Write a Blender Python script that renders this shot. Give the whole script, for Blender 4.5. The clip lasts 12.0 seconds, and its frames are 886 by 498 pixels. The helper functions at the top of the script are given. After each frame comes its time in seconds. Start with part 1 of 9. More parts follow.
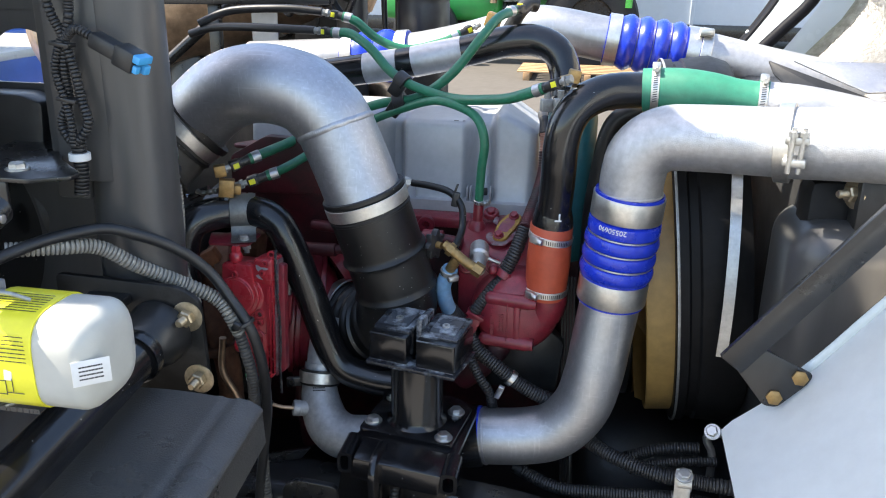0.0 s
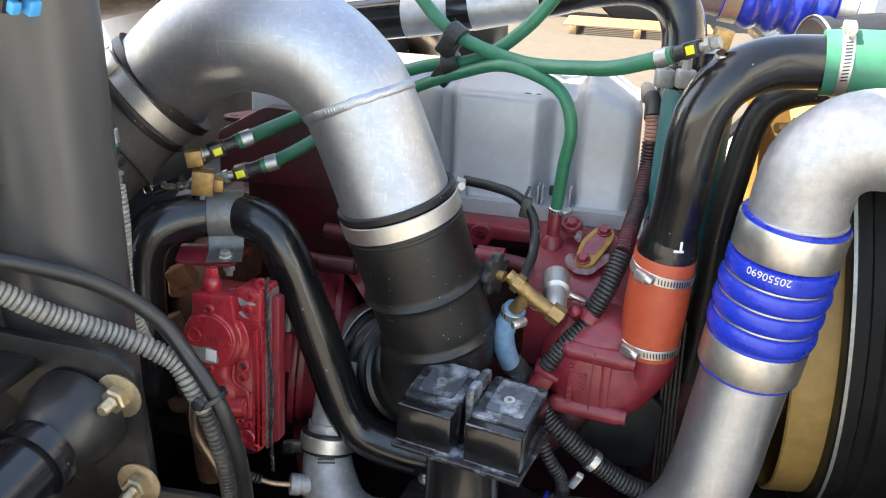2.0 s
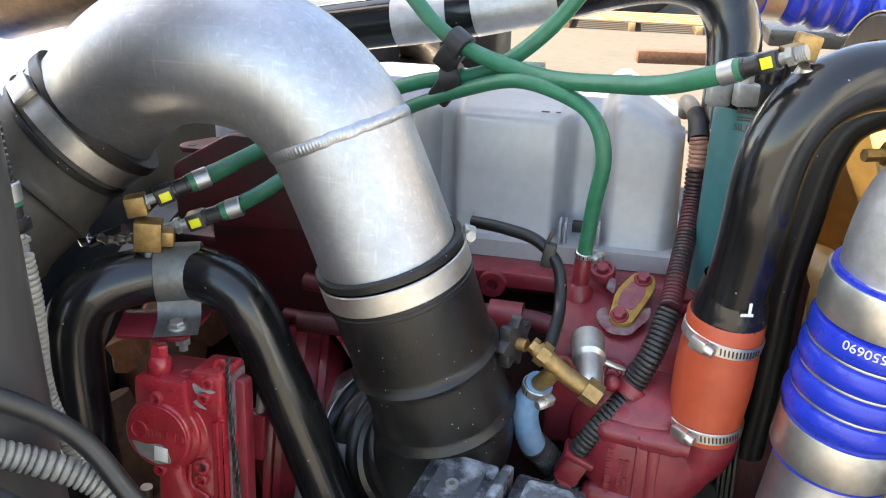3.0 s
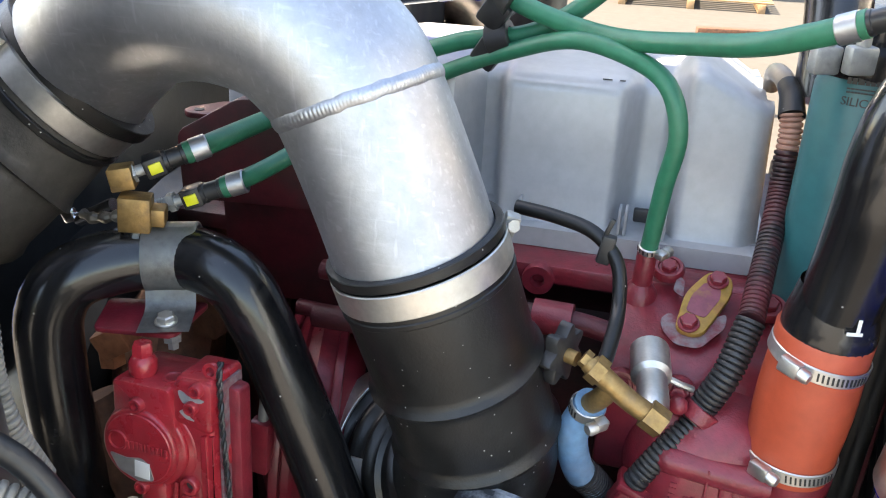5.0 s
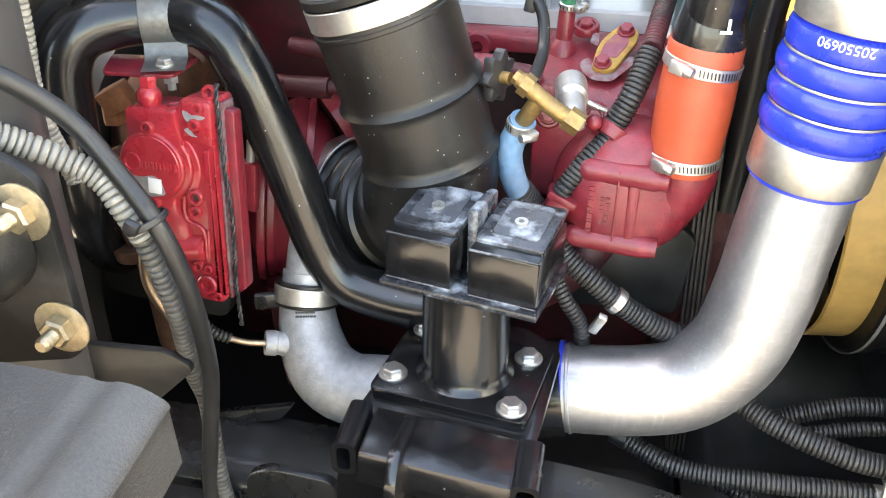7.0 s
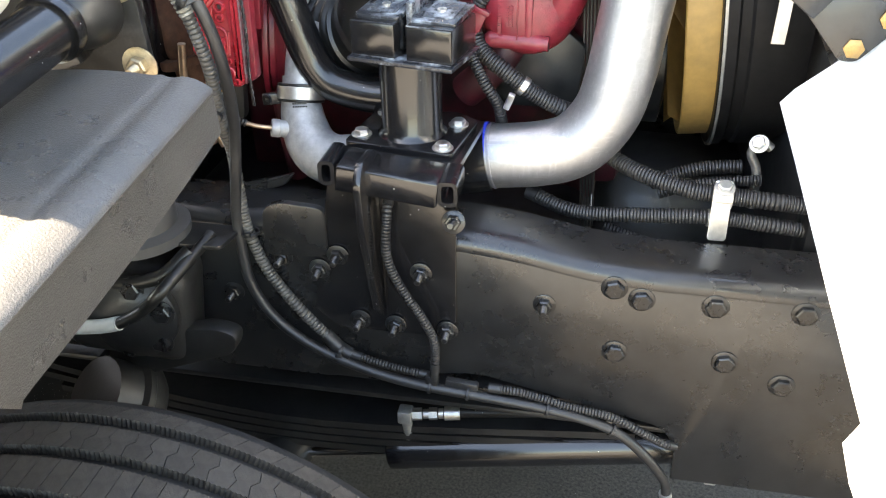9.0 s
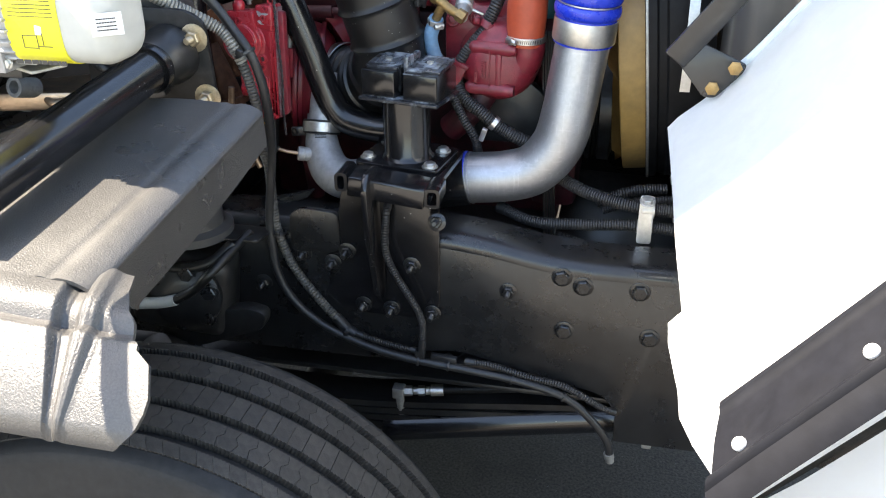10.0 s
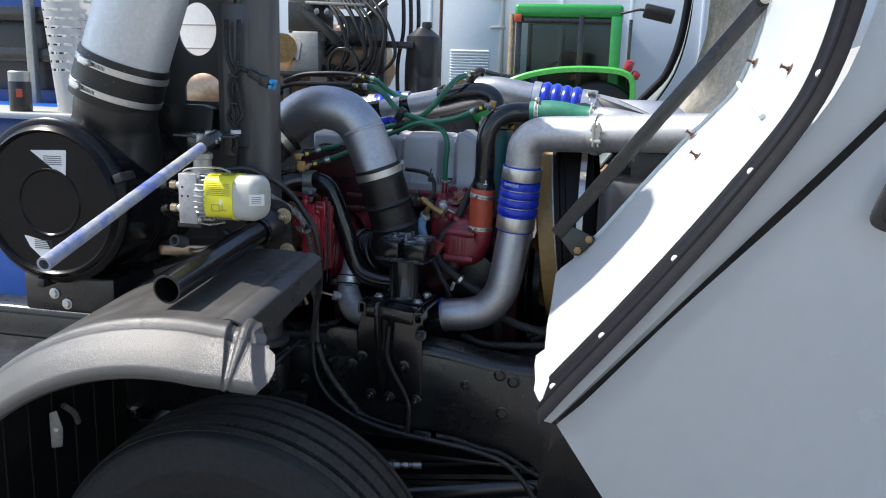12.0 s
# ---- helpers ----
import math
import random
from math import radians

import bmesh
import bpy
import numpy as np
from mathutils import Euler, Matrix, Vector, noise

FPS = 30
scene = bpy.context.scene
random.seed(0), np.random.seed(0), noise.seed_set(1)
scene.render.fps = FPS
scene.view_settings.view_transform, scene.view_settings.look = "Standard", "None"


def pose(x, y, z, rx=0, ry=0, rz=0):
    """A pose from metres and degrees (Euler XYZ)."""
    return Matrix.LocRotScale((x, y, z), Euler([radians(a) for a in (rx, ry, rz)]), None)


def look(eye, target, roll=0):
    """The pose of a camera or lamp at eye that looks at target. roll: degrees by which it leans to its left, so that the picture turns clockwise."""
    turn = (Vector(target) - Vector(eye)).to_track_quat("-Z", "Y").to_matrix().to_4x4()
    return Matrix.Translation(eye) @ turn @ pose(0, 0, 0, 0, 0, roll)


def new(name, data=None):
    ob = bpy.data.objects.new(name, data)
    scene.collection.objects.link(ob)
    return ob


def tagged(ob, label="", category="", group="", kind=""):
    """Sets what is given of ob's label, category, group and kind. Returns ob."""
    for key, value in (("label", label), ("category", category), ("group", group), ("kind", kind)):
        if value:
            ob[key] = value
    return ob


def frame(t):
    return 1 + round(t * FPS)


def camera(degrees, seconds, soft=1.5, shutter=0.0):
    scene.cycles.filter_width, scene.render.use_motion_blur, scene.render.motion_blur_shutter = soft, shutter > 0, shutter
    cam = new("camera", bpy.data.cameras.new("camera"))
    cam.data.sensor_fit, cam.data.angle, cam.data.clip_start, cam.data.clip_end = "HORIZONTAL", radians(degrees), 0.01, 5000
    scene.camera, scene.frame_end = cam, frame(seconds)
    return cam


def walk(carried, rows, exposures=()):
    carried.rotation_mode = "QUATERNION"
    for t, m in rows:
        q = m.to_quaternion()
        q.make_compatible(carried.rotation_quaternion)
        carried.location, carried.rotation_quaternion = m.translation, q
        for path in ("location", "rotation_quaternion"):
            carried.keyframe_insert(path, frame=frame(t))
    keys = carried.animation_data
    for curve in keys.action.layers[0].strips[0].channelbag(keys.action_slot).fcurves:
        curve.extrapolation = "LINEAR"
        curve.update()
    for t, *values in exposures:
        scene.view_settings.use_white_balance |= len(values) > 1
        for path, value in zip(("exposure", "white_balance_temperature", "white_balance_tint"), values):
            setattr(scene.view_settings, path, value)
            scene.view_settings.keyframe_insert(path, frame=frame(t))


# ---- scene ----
cam = camera(56.4, 12.0, soft=1.1)
PATH = [
    (0, (0.0394, 0.0209, 1.7650), (-0.2795, 1.8814, 1.1060), 1.1),
    (0.5, (0.0273, 0.1455, 1.7540), (-0.3136, 1.9906, 1.0640), 1.9),
    (1, (-0.0018, 0.2342, 1.7240), (-0.3573, 2.0610, 0.9920), 2.8),
    (1.5, (-0.0341, 0.3305, 1.7130), (-0.4098, 2.1443, 0.9580), 2.8),
    (2, (-0.0720, 0.4241, 1.7140), (-0.4538, 2.2309, 0.9450), 2.6),
    (2.5, (-0.1093, 0.5136, 1.7030), (-0.4734, 2.3240, 0.9350), 2.1),
    (3, (-0.1242, 0.6155, 1.7000), (-0.4935, 2.4201, 0.9210), 1.6),
    (3.2, (-0.1344, 0.6514, 1.6940), (-0.4987, 2.4557, 0.9130), 2.0),
    (4.8, (-0.1463, 0.7467, 1.6620), (-0.6078, 2.5176, 0.8560), 2.3),
    (5, (-0.1425, 0.7341, 1.6600), (-0.6111, 2.4919, 0.8280), 2.0),
    (5.5, (-0.1326, 0.6941, 1.6330), (-0.5988, 2.4351, 0.7650), 1.3),
    (6, (-0.1314, 0.6377, 1.6030), (-0.5425, 2.3816, 0.7130), 1.3),
    (6.5, (-0.1200, 0.5868, 1.5850), (-0.4966, 2.3024, 0.6270), 0.9),
    (7, (-0.0970, 0.5336, 1.5610), (-0.4258, 2.2471, 0.5830), 1.0),
    (7.5, (-0.0622, 0.4538, 1.5340), (-0.3740, 2.1617, 0.5410), 0.7),
    (7.7, (-0.0458, 0.4178, 1.5230), (-0.3553, 2.1169, 0.5150), 0.6),
    (9.3, (0.0866, 0.0440, 1.5380), (-0.2644, 1.7017, 0.4750), -1.4),
    (9.5, (0.1084, -0.0297, 1.5580), (-0.2505, 1.6481, 0.5310), -1.3),
    (10, (0.1556, -0.1865, 1.5950), (-0.2102, 1.5519, 0.6760), -0.3),
    (10.5, (0.2297, -0.3829, 1.6300), (-0.1476, 1.4206, 0.8520), 0.9),
    (11, (0.2826, -0.5934, 1.6600), (-0.1183, 1.2611, 1.0290), 1.3),
    (11.5, (0.3142, -0.8101, 1.6700), (-0.0803, 1.0838, 1.1640), 1.8),
    (12, (0.3652, -1.0280, 1.6800), (-0.0277, 0.8893, 1.2660), 1.7),
]
EXPOSURE = [(0.0, 1.95, 6900, 10), (1.0, 2.35, 7400, 10), (2.5, 2.65, 8200, 10), (5.0, 2.76, 7800, 10), (6.0, 3.42, 8600, 10), (6.5, 3.65, 9000, 10), (7.5, 3.95, 9200, 10), (9.5, 3.5, 8000, 10), (10.0, 2.65, 7400, 10), (10.5, 2.3, 7200, 10), (11.0, 1.7, 6800, 10), (12.0, 0.95, 6400, 10)]
walk(cam, [(t, look(eye, target, roll)) for t, eye, target, roll in PATH], EXPOSURE)

# ---- world and sun ----
SUN = Vector((-0.75, -0.08, 1.0)).normalized()
world = bpy.data.worlds.new("sky")
scene.world = world
world.use_nodes = True
sky = world.node_tree.nodes.new("ShaderNodeTexSky")
sky.sky_type, sky.sun_disc = "NISHITA", False
sky.sun_elevation, sky.sun_rotation = math.asin(SUN.z), math.atan2(SUN.x, SUN.y)
back = world.node_tree.nodes["Background"]
back.inputs["Strength"].default_value = 0.125
world.node_tree.links.new(sky.outputs["Color"], back.inputs["Color"])
sun = new("sun", bpy.data.lights.new("sun", "SUN"))
sun.data.energy, sun.data.angle, sun.data.color = 4.1, radians(0.53), (1.0, 0.95, 0.87)
sun.matrix_world = look(SUN * 20, (0, 0, 0))

# ---- materials ----
def material(name, color, rough=0.5, metal=0.0, vary=0.15, scale=40.0, bump=0.0, bump_scale=None,
             dirt=None, dirt_amount=0.0, dirt_scale=9.0, coat=0.0, rough_vary=0.12, pieces=0.0, aniso=None, specks=0.0, spec=0.5, dirt_from=0.5, scratch=0.0):
    """A procedural surface: grain, blotches of dirt with uneven gloss, fine relief, a little change from piece to piece."""
    m = bpy.data.materials.new(name)
    m.use_nodes = True
    nt = m.node_tree
    n, ln = nt.nodes, nt.links
    p = n["Principled BSDF"]
    tc = n.new("ShaderNodeTexCoord")
    src = tc.outputs["Object"]
    if aniso:
        mp = n.new("ShaderNodeMapping")
        mp.inputs["Scale"].default_value = aniso
        ln.new(src, mp.inputs["Vector"])
        src = mp.outputs["Vector"]

    def noise_node(sc, detail, rough_n=0.6):
        t = n.new("ShaderNodeTexNoise")
        t.inputs["Scale"].default_value, t.inputs["Detail"].default_value = sc, detail
        t.inputs["Roughness"].default_value = rough_n
        ln.new(src, t.inputs["Vector"])
        return t.outputs["Fac"]

    def ramp(fac, a, b, lo, hi):
        r = n.new("ShaderNodeMapRange")
        r.inputs["From Min"].default_value, r.inputs["From Max"].default_value = a, b
        r.inputs["To Min"].default_value, r.inputs["To Max"].default_value = lo, hi
        ln.new(fac, r.inputs["Value"])
        return r.outputs["Result"]

    def mix(fac, a, b):
        x = n.new("ShaderNodeMix")
        x.data_type = "RGBA"
        if isinstance(fac, float):
            x.inputs[0].default_value = fac
        else:
            ln.new(fac, x.inputs[0])
        for sock, v in ((x.inputs[6], a), (x.inputs[7], b)):
            if isinstance(v, tuple):
                sock.default_value = (*v, 1)
            else:
                ln.new(v, sock)
        return x.outputs[2]

    fine = noise_node(scale, 5.0)
    big = noise_node(dirt_scale, 6.0, 0.65)
    lo = tuple(max(0.0, c * (1 - vary)) for c in color)
    hi = tuple(min(1.0, c * (1 + vary)) for c in color)
    col = mix(ramp(fine, 0.3, 0.7, 0, 1), lo, hi)
    if dirt:
        col = mix(ramp(big, dirt_from, dirt_from + 0.22, 0, dirt_amount), col, dirt)
    if specks:
        # scattered grains of pale dust
        v = n.new("ShaderNodeTexVoronoi")
        v.inputs["Scale"].default_value = 170.0
        ln.new(src, v.inputs["Vector"])
        dots = n.new("ShaderNodeMath")
        dots.operation = "MULTIPLY"
        ln.new(ramp(v.outputs["Distance"], 0.13, 0.09, 0, 1), dots.inputs[0])
        sep = n.new("ShaderNodeSeparateColor")
        ln.new(v.outputs["Color"], sep.inputs["Color"])
        ln.new(ramp(sep.outputs["Red"], 1 - specks, 1.01 - specks, 0, 1), dots.inputs[1])
        col = mix(dots.outputs["Value"], col, (0.5, 0.5, 0.48))
    if scratch:
        # fine handling scratches in two directions
        for turn, stretch in ((0.5, (260, 260, 9)), (-0.8, (9, 240, 240))):
            mp = n.new("ShaderNodeMapping")
            mp.inputs["Scale"].default_value = stretch
            mp.inputs["Rotation"].default_value = (0.2, turn, 0.3)
            ln.new(tc.outputs["Object"], mp.inputs["Vector"])
            t = n.new("ShaderNodeTexNoise")
            t.inputs["Scale"].default_value, t.inputs["Detail"].default_value = 1.0, 2.0
            ln.new(mp.outputs["Vector"], t.inputs["Vector"])
            col = mix(ramp(t.outputs["Fac"], 0.60, 0.72, 0, scratch), col, tuple(min(1.0, c * 1.45) for c in color))
    if pieces:
        info = n.new("ShaderNodeObjectInfo")
        hsv = n.new("ShaderNodeHueSaturation")
        ln.new(ramp(info.outputs["Random"], 0, 1, 1 - pieces, 1 + pieces), hsv.inputs["Value"])
        ln.new(col, hsv.inputs["Color"])
        col = hsv.outputs["Color"]
    ln.new(col, p.inputs["Base Color"])
    ln.new(ramp(big, 0.3, 0.75, max(0.03, rough - rough_vary), min(1.0, rough + rough_vary)), p.inputs["Roughness"])
    p.inputs["Metallic"].default_value = metal
    p.inputs["Coat Weight"].default_value = coat
    p.inputs["Specular IOR Level"].default_value = spec
    p.inputs["Coat Roughness"].default_value = 0.12
    if bump:
        b = n.new("ShaderNodeBump")
        b.inputs["Strength"].default_value, b.inputs["Distance"].default_value = min(1.0, bump), 0.002
        ln.new(noise_node(bump_scale or scale * 4, 3.0), b.inputs["Height"])
        ln.new(b.outputs["Normal"], p.inputs["Normal"])
    return m


ALU = material("brushed_aluminium", (0.44, 0.45, 0.48), 0.48, 0.94, 0.08, 120, 0.08, 420, (0.35, 0.355, 0.375), 0.55, 14, rough_vary=0.10, scratch=0.35)
ALU_PIPE = material("pale_aluminium_tube", (0.455, 0.46, 0.475), 0.46, 0.92, 0.08, 120, 0.08, 420, (0.38, 0.38, 0.38), 0.55, 14, rough_vary=0.10, scratch=0.3)
STACK = material("matt_silver_stack", (0.60, 0.61, 0.62), 0.5, 0.55, 0.06, 90, 0.06, 300, (0.50, 0.50, 0.50), 0.5, 7, scratch=0.2)
ALU_CAST = material("cast_aluminium", (0.52, 0.52, 0.53), 0.5, 0.8, 0.12, 90, 0.3, 600, (0.30, 0.29, 0.28), 0.55, 11)
STEEL = material("zinc_plated_steel", (0.64, 0.63, 0.60), 0.42, 0.95, 0.1, 150, 0.05, 600, (0.46, 0.43, 0.38), 0.4, 30)
STEEL_DULL = material("dull_galvanised_steel", (0.38, 0.385, 0.37), 0.52, 0.7, 0.2, 160, 0.15, 400, (0.27, 0.26, 0.24), 0.6, 40)
ZINC_YELLOW = material("yellow_zinc_plating", (0.46, 0.38, 0.26), 0.46, 0.85, 0.2, 140, 0.08, 500, (0.30, 0.24, 0.17), 0.6, 45)
CHROME = material("bright_chrome", (0.75, 0.75, 0.76), 0.14, 1.0, 0.05, 90, rough_vary=0.06)
BRASS = material("tarnished_brass", (0.36, 0.23, 0.095), 0.52, 0.85, 0.25, 130, 0.1, 400, (0.20, 0.15, 0.10), 0.7, 60)
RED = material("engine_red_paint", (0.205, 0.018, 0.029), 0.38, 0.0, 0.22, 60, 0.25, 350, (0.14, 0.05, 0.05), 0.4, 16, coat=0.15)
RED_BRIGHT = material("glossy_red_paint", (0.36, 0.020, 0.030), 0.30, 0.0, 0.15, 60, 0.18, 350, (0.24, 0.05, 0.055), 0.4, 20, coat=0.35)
# Engine red lowered to imitate shade deep in the bay, with grime blotches.
RED_SHADED = material("shaded_grimy_red_paint", (0.085, 0.010, 0.016), 0.5, 0.0, 0.3, 50, 0.25, 300, (0.022, 0.015, 0.014), 0.8, 9, dirt_from=0.42)
COVER = material("grey_valve_cover_paint", (0.42, 0.43, 0.445), 0.42, 0.2, 0.06, 80, 0.06, 500, (0.35, 0.35, 0.35), 0.4, 6)
BLACK = material("black_gloss_paint", (0.0085, 0.0085, 0.0095), 0.22, 0.0, 0.3, 70, 0.08, 260, (0.026, 0.026, 0.025), 0.35, 14, coat=0.3, rough_vary=0.08, specks=0.05)
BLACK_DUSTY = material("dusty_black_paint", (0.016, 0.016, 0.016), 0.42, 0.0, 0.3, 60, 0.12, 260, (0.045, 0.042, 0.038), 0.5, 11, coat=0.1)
FRAME = material("black_chassis_paint", (0.015, 0.015, 0.0155), 0.32, 0.0, 0.25, 45, 0.06, 300, (0.026, 0.0255, 0.025), 0.3, 16, coat=0.25)
RUBBER = material("black_moulded_rubber", (0.0085, 0.0085, 0.0085), 0.40, 0.0, 0.25, 90, 0.12, 400, (0.020, 0.0195, 0.018), 0.45, 16, specks=0.16)
RUBBER_DULL = material("dusty_brown_rubber", (0.048, 0.043, 0.037), 0.6, 0.0, 0.25, 90, 0.15, 400, (0.105, 0.094, 0.08), 0.5, 16)
PLASTIC = material("black_plastic", (0.02, 0.02, 0.021), 0.4, 0.0, 0.2, 90, 0.05, 400, (0.07, 0.07, 0.065), 0.25, 14)
GRAINED = material("grained_black_plastic", (0.067, 0.0645, 0.062), 0.35, 0.0, 0.22, 420, 0.48, 480, (0.112, 0.107, 0.10), 0.5, 7, spec=0.5)
LOOM = material("grey_split_loom", (0.30, 0.285, 0.25), 0.45, 0.0, 0.2, 90, 0.05, 300, (0.19, 0.17, 0.14), 0.6, 20)
# The grey loom again, its colour lowered for the shade further down.
LOOM_SHADED = material("shaded_dusty_loom", (0.085, 0.08, 0.072), 0.45, 0.0, 0.2, 90, 0.05, 300, (0.16, 0.15, 0.13), 0.5, 20)
LOOM_BLACK = material("black_split_loom", (0.022, 0.022, 0.023), 0.42, 0.0, 0.2, 90, 0.05, 300, (0.09, 0.08, 0.07), 0.4, 20)
LOOM_RED = material("overpainted_loom", (0.026, 0.018, 0.019), 0.45, 0.0, 0.3, 90, 0.05, 300, (0.13, 0.020, 0.026), 0.85, 17, dirt_from=0.40)
LOOM_PINK = material("faded_pink_loom", (0.40, 0.21, 0.155), 0.5, 0.0, 0.2, 90, 0.05, 300, (0.20, 0.09, 0.07), 0.6, 24)
SLEEVE = material("yellowed_clear_sleeve", (0.34, 0.27, 0.20), 0.4, 0.0, 0.15, 60, 0.05, 300, (0.22, 0.15, 0.11), 0.6, 18)
BLUE = material("blue_silicone", (0.012, 0.04, 0.5), 0.3, 0.0, 0.1, 70, 0.05, 400, (0.03, 0.06, 0.42), 0.3, 10, coat=0.15)
ORANGE = material("orange_silicone", (0.45, 0.075, 0.034), 0.45, 0.0, 0.1, 70, 0.08, 500, (0.45, 0.08, 0.04), 0.4, 14)
GREEN = material("green_silicone", (0.024, 0.175, 0.11), 0.48, 0.0, 0.12, 70, 0.1, 500, (0.045, 0.155, 0.105), 0.4, 14)
GREEN_HOSE = material("green_coolant_hose", (0.018, 0.150, 0.082), 0.44, 0.0, 0.15, 80, 0.06, 400, (0.035, 0.115, 0.06), 0.5, 18)
BLUE_HOSE = material("faded_blue_hose", (0.14, 0.27, 0.42), 0.55, 0.0, 0.2, 90, 0.1, 400, (0.25, 0.3, 0.36), 0.6, 26)
TEAL = material("teal_filter_paint", (0.025, 0.13, 0.14), 0.38, 0.0, 0.1, 60, 0.04, 300, (0.02, 0.08, 0.09), 0.4, 8)
YELLOW_TAG = material("yellow_plastic", (0.75, 0.72, 0.03), 0.4, 0.0, 0.06, 60)
LABEL_YELLOW = material("yellow_label", (0.78, 0.72, 0.035), 0.4, 0.0, 0.05, 60)
INK = material("black_ink", (0.03, 0.03, 0.03), 0.5)
LABEL_WHITE = material("white_label", (0.72, 0.72, 0.7), 0.45, 0.0, 0.05, 60)
WHITE_PLASTIC = material("off_white_plastic", (0.47, 0.47, 0.43), 0.38, 0.0, 0.04, 50, 0.03, 300, (0.42, 0.40, 0.34), 0.45, 9)
FAN = material("yellow_fan_plastic", (0.40, 0.25, 0.085), 0.42, 0.0, 0.15, 40, 0.05, 300, (0.22, 0.15, 0.07), 0.75, 7)
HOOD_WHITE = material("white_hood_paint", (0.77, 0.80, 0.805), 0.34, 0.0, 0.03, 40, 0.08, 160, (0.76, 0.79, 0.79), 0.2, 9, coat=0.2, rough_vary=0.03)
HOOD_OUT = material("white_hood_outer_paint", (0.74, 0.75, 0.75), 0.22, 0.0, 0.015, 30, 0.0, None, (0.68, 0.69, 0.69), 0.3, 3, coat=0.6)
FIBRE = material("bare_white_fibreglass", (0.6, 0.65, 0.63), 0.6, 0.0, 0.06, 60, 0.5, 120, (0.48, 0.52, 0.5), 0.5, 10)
FOIL = material("crinkled_foil", (0.30, 0.285, 0.26), 0.38, 0.95, 0.3, 60, 0.9, 110, (0.2, 0.18, 0.15), 0.5, 9)
COPPER = material("heat_stained_steel", (0.5, 0.36, 0.25), 0.4, 0.9, 0.3, 30, 0.2, 200, (0.3, 0.2, 0.13), 0.6, 7)
COLUMN = material("satin_dark_grey_paint", (0.078, 0.0765, 0.0755), 0.36, 0.2, 0.12, 30, 0.04, 200, (0.085, 0.08, 0.075), 0.5, 4, aniso=(1, 1, 0.12))
TYRE = material("tyre_rubber", (0.022, 0.022, 0.0225), 0.65, 0.0, 0.2, 60, 0.2, 300, (0.034, 0.033, 0.032), 0.5, 8, spec=0.25)
TREAD = material("tread_rubber", (0.046, 0.041, 0.036), 0.70, 0.0, 0.3, 80, 0.35, 300, (0.062, 0.054, 0.046), 0.6, 12, pieces=0.12, spec=0.3)
GROUND = material("worn_asphalt", (0.070, 0.062, 0.053), 0.95, 0.0, 0.5, 140, 1.0, 160, (0.040, 0.036, 0.031), 0.7, 3.0, spec=0.15, specks=0.02)
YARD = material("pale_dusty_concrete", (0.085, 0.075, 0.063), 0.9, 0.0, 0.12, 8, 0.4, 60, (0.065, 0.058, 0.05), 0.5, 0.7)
# Brighter concrete for the added slab that reflects light upwards.
YARD_BOUNCE = material("light_bounce_concrete", (0.22, 0.205, 0.185), 0.9, 0.0, 0.12, 8, 0.4, 60, (0.16, 0.15, 0.135), 0.5, 0.7)
CAST_DULL = material("weathered_cast_aluminium", (0.44, 0.44, 0.44), 0.58, 0.6, 0.15, 110, 0.25, 500, (0.24, 0.235, 0.225), 0.65, 18)
SHROUD = material("moulded_shroud_plastic", (0.009, 0.009, 0.0095), 0.5, 0.0, 0.25, 60, 0.08, 260, (0.02, 0.0195, 0.019), 0.4, 10, spec=0.18)
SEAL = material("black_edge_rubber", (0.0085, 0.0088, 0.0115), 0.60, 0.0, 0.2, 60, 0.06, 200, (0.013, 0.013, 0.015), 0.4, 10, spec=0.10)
PLATE = material("scuffed_black_plate", (0.010, 0.010, 0.010), 0.42, 0.0, 0.3, 60, 0.12, 260, (0.07, 0.067, 0.064), 0.6, 13, spec=0.3, dirt_from=0.55)
LID = material("black_lid_enamel", (0.005, 0.005, 0.006), 0.25, 0.0, 0.2, 60, 0.03, 200, (0.010, 0.010, 0.010), 0.3, 8, rough_vary=0.06, spec=0.22)
TRACTOR = material("tractor_green_paint", (0.02, 0.27, 0.05), 0.35, 0.0, 0.08, 10, 0, None, (0.03, 0.2, 0.05), 0.4, 2, coat=0.3)
WALL_WHITE = material("white_trailer_panel", (0.60, 0.65, 0.71), 0.45, 0.0, 0.03, 8, 0.0, None, (0.62, 0.64, 0.66), 0.4, 1.2)
BLUE_PAINT = material("blue_truck_paint", (0.015, 0.1, 0.42), 0.35, 0.0, 0.1, 10, 0, None, (0.02, 0.07, 0.3), 0.4, 2, coat=0.3)
RUST = material("rusty_brown_steel", (0.13, 0.058, 0.032), 0.75, 0.2, 0.4, 60, 0.35, 250, (0.05, 0.032, 0.024), 0.7, 14)
RUST_ORANGE = material("orange_rusted_fitting", (0.34, 0.13, 0.06), 0.6, 0.3, 0.3, 80, 0.3, 250, (0.16, 0.06, 0.035), 0.7, 30)
LUG_RED = material("yellow_chipped_lug", (0.36, 0.20, 0.035), 0.5, 0.0, 0.25, 90, 0.25, 300, (0.24, 0.06, 0.05), 0.6, 50)
CHALK = material("chalk_smeared_steel", (0.095, 0.105, 0.12), 0.30, 0.3, 0.25, 80, 0.12, 260, (0.60, 0.65, 0.70), 0.95, 34, coat=0.2, dirt_from=0.49)
WOOD = material("pallet_wood", (0.36, 0.22, 0.11), 0.75, 0.0, 0.25, 12, 0.2, 60, (0.22, 0.13, 0.07), 0.5, 4)
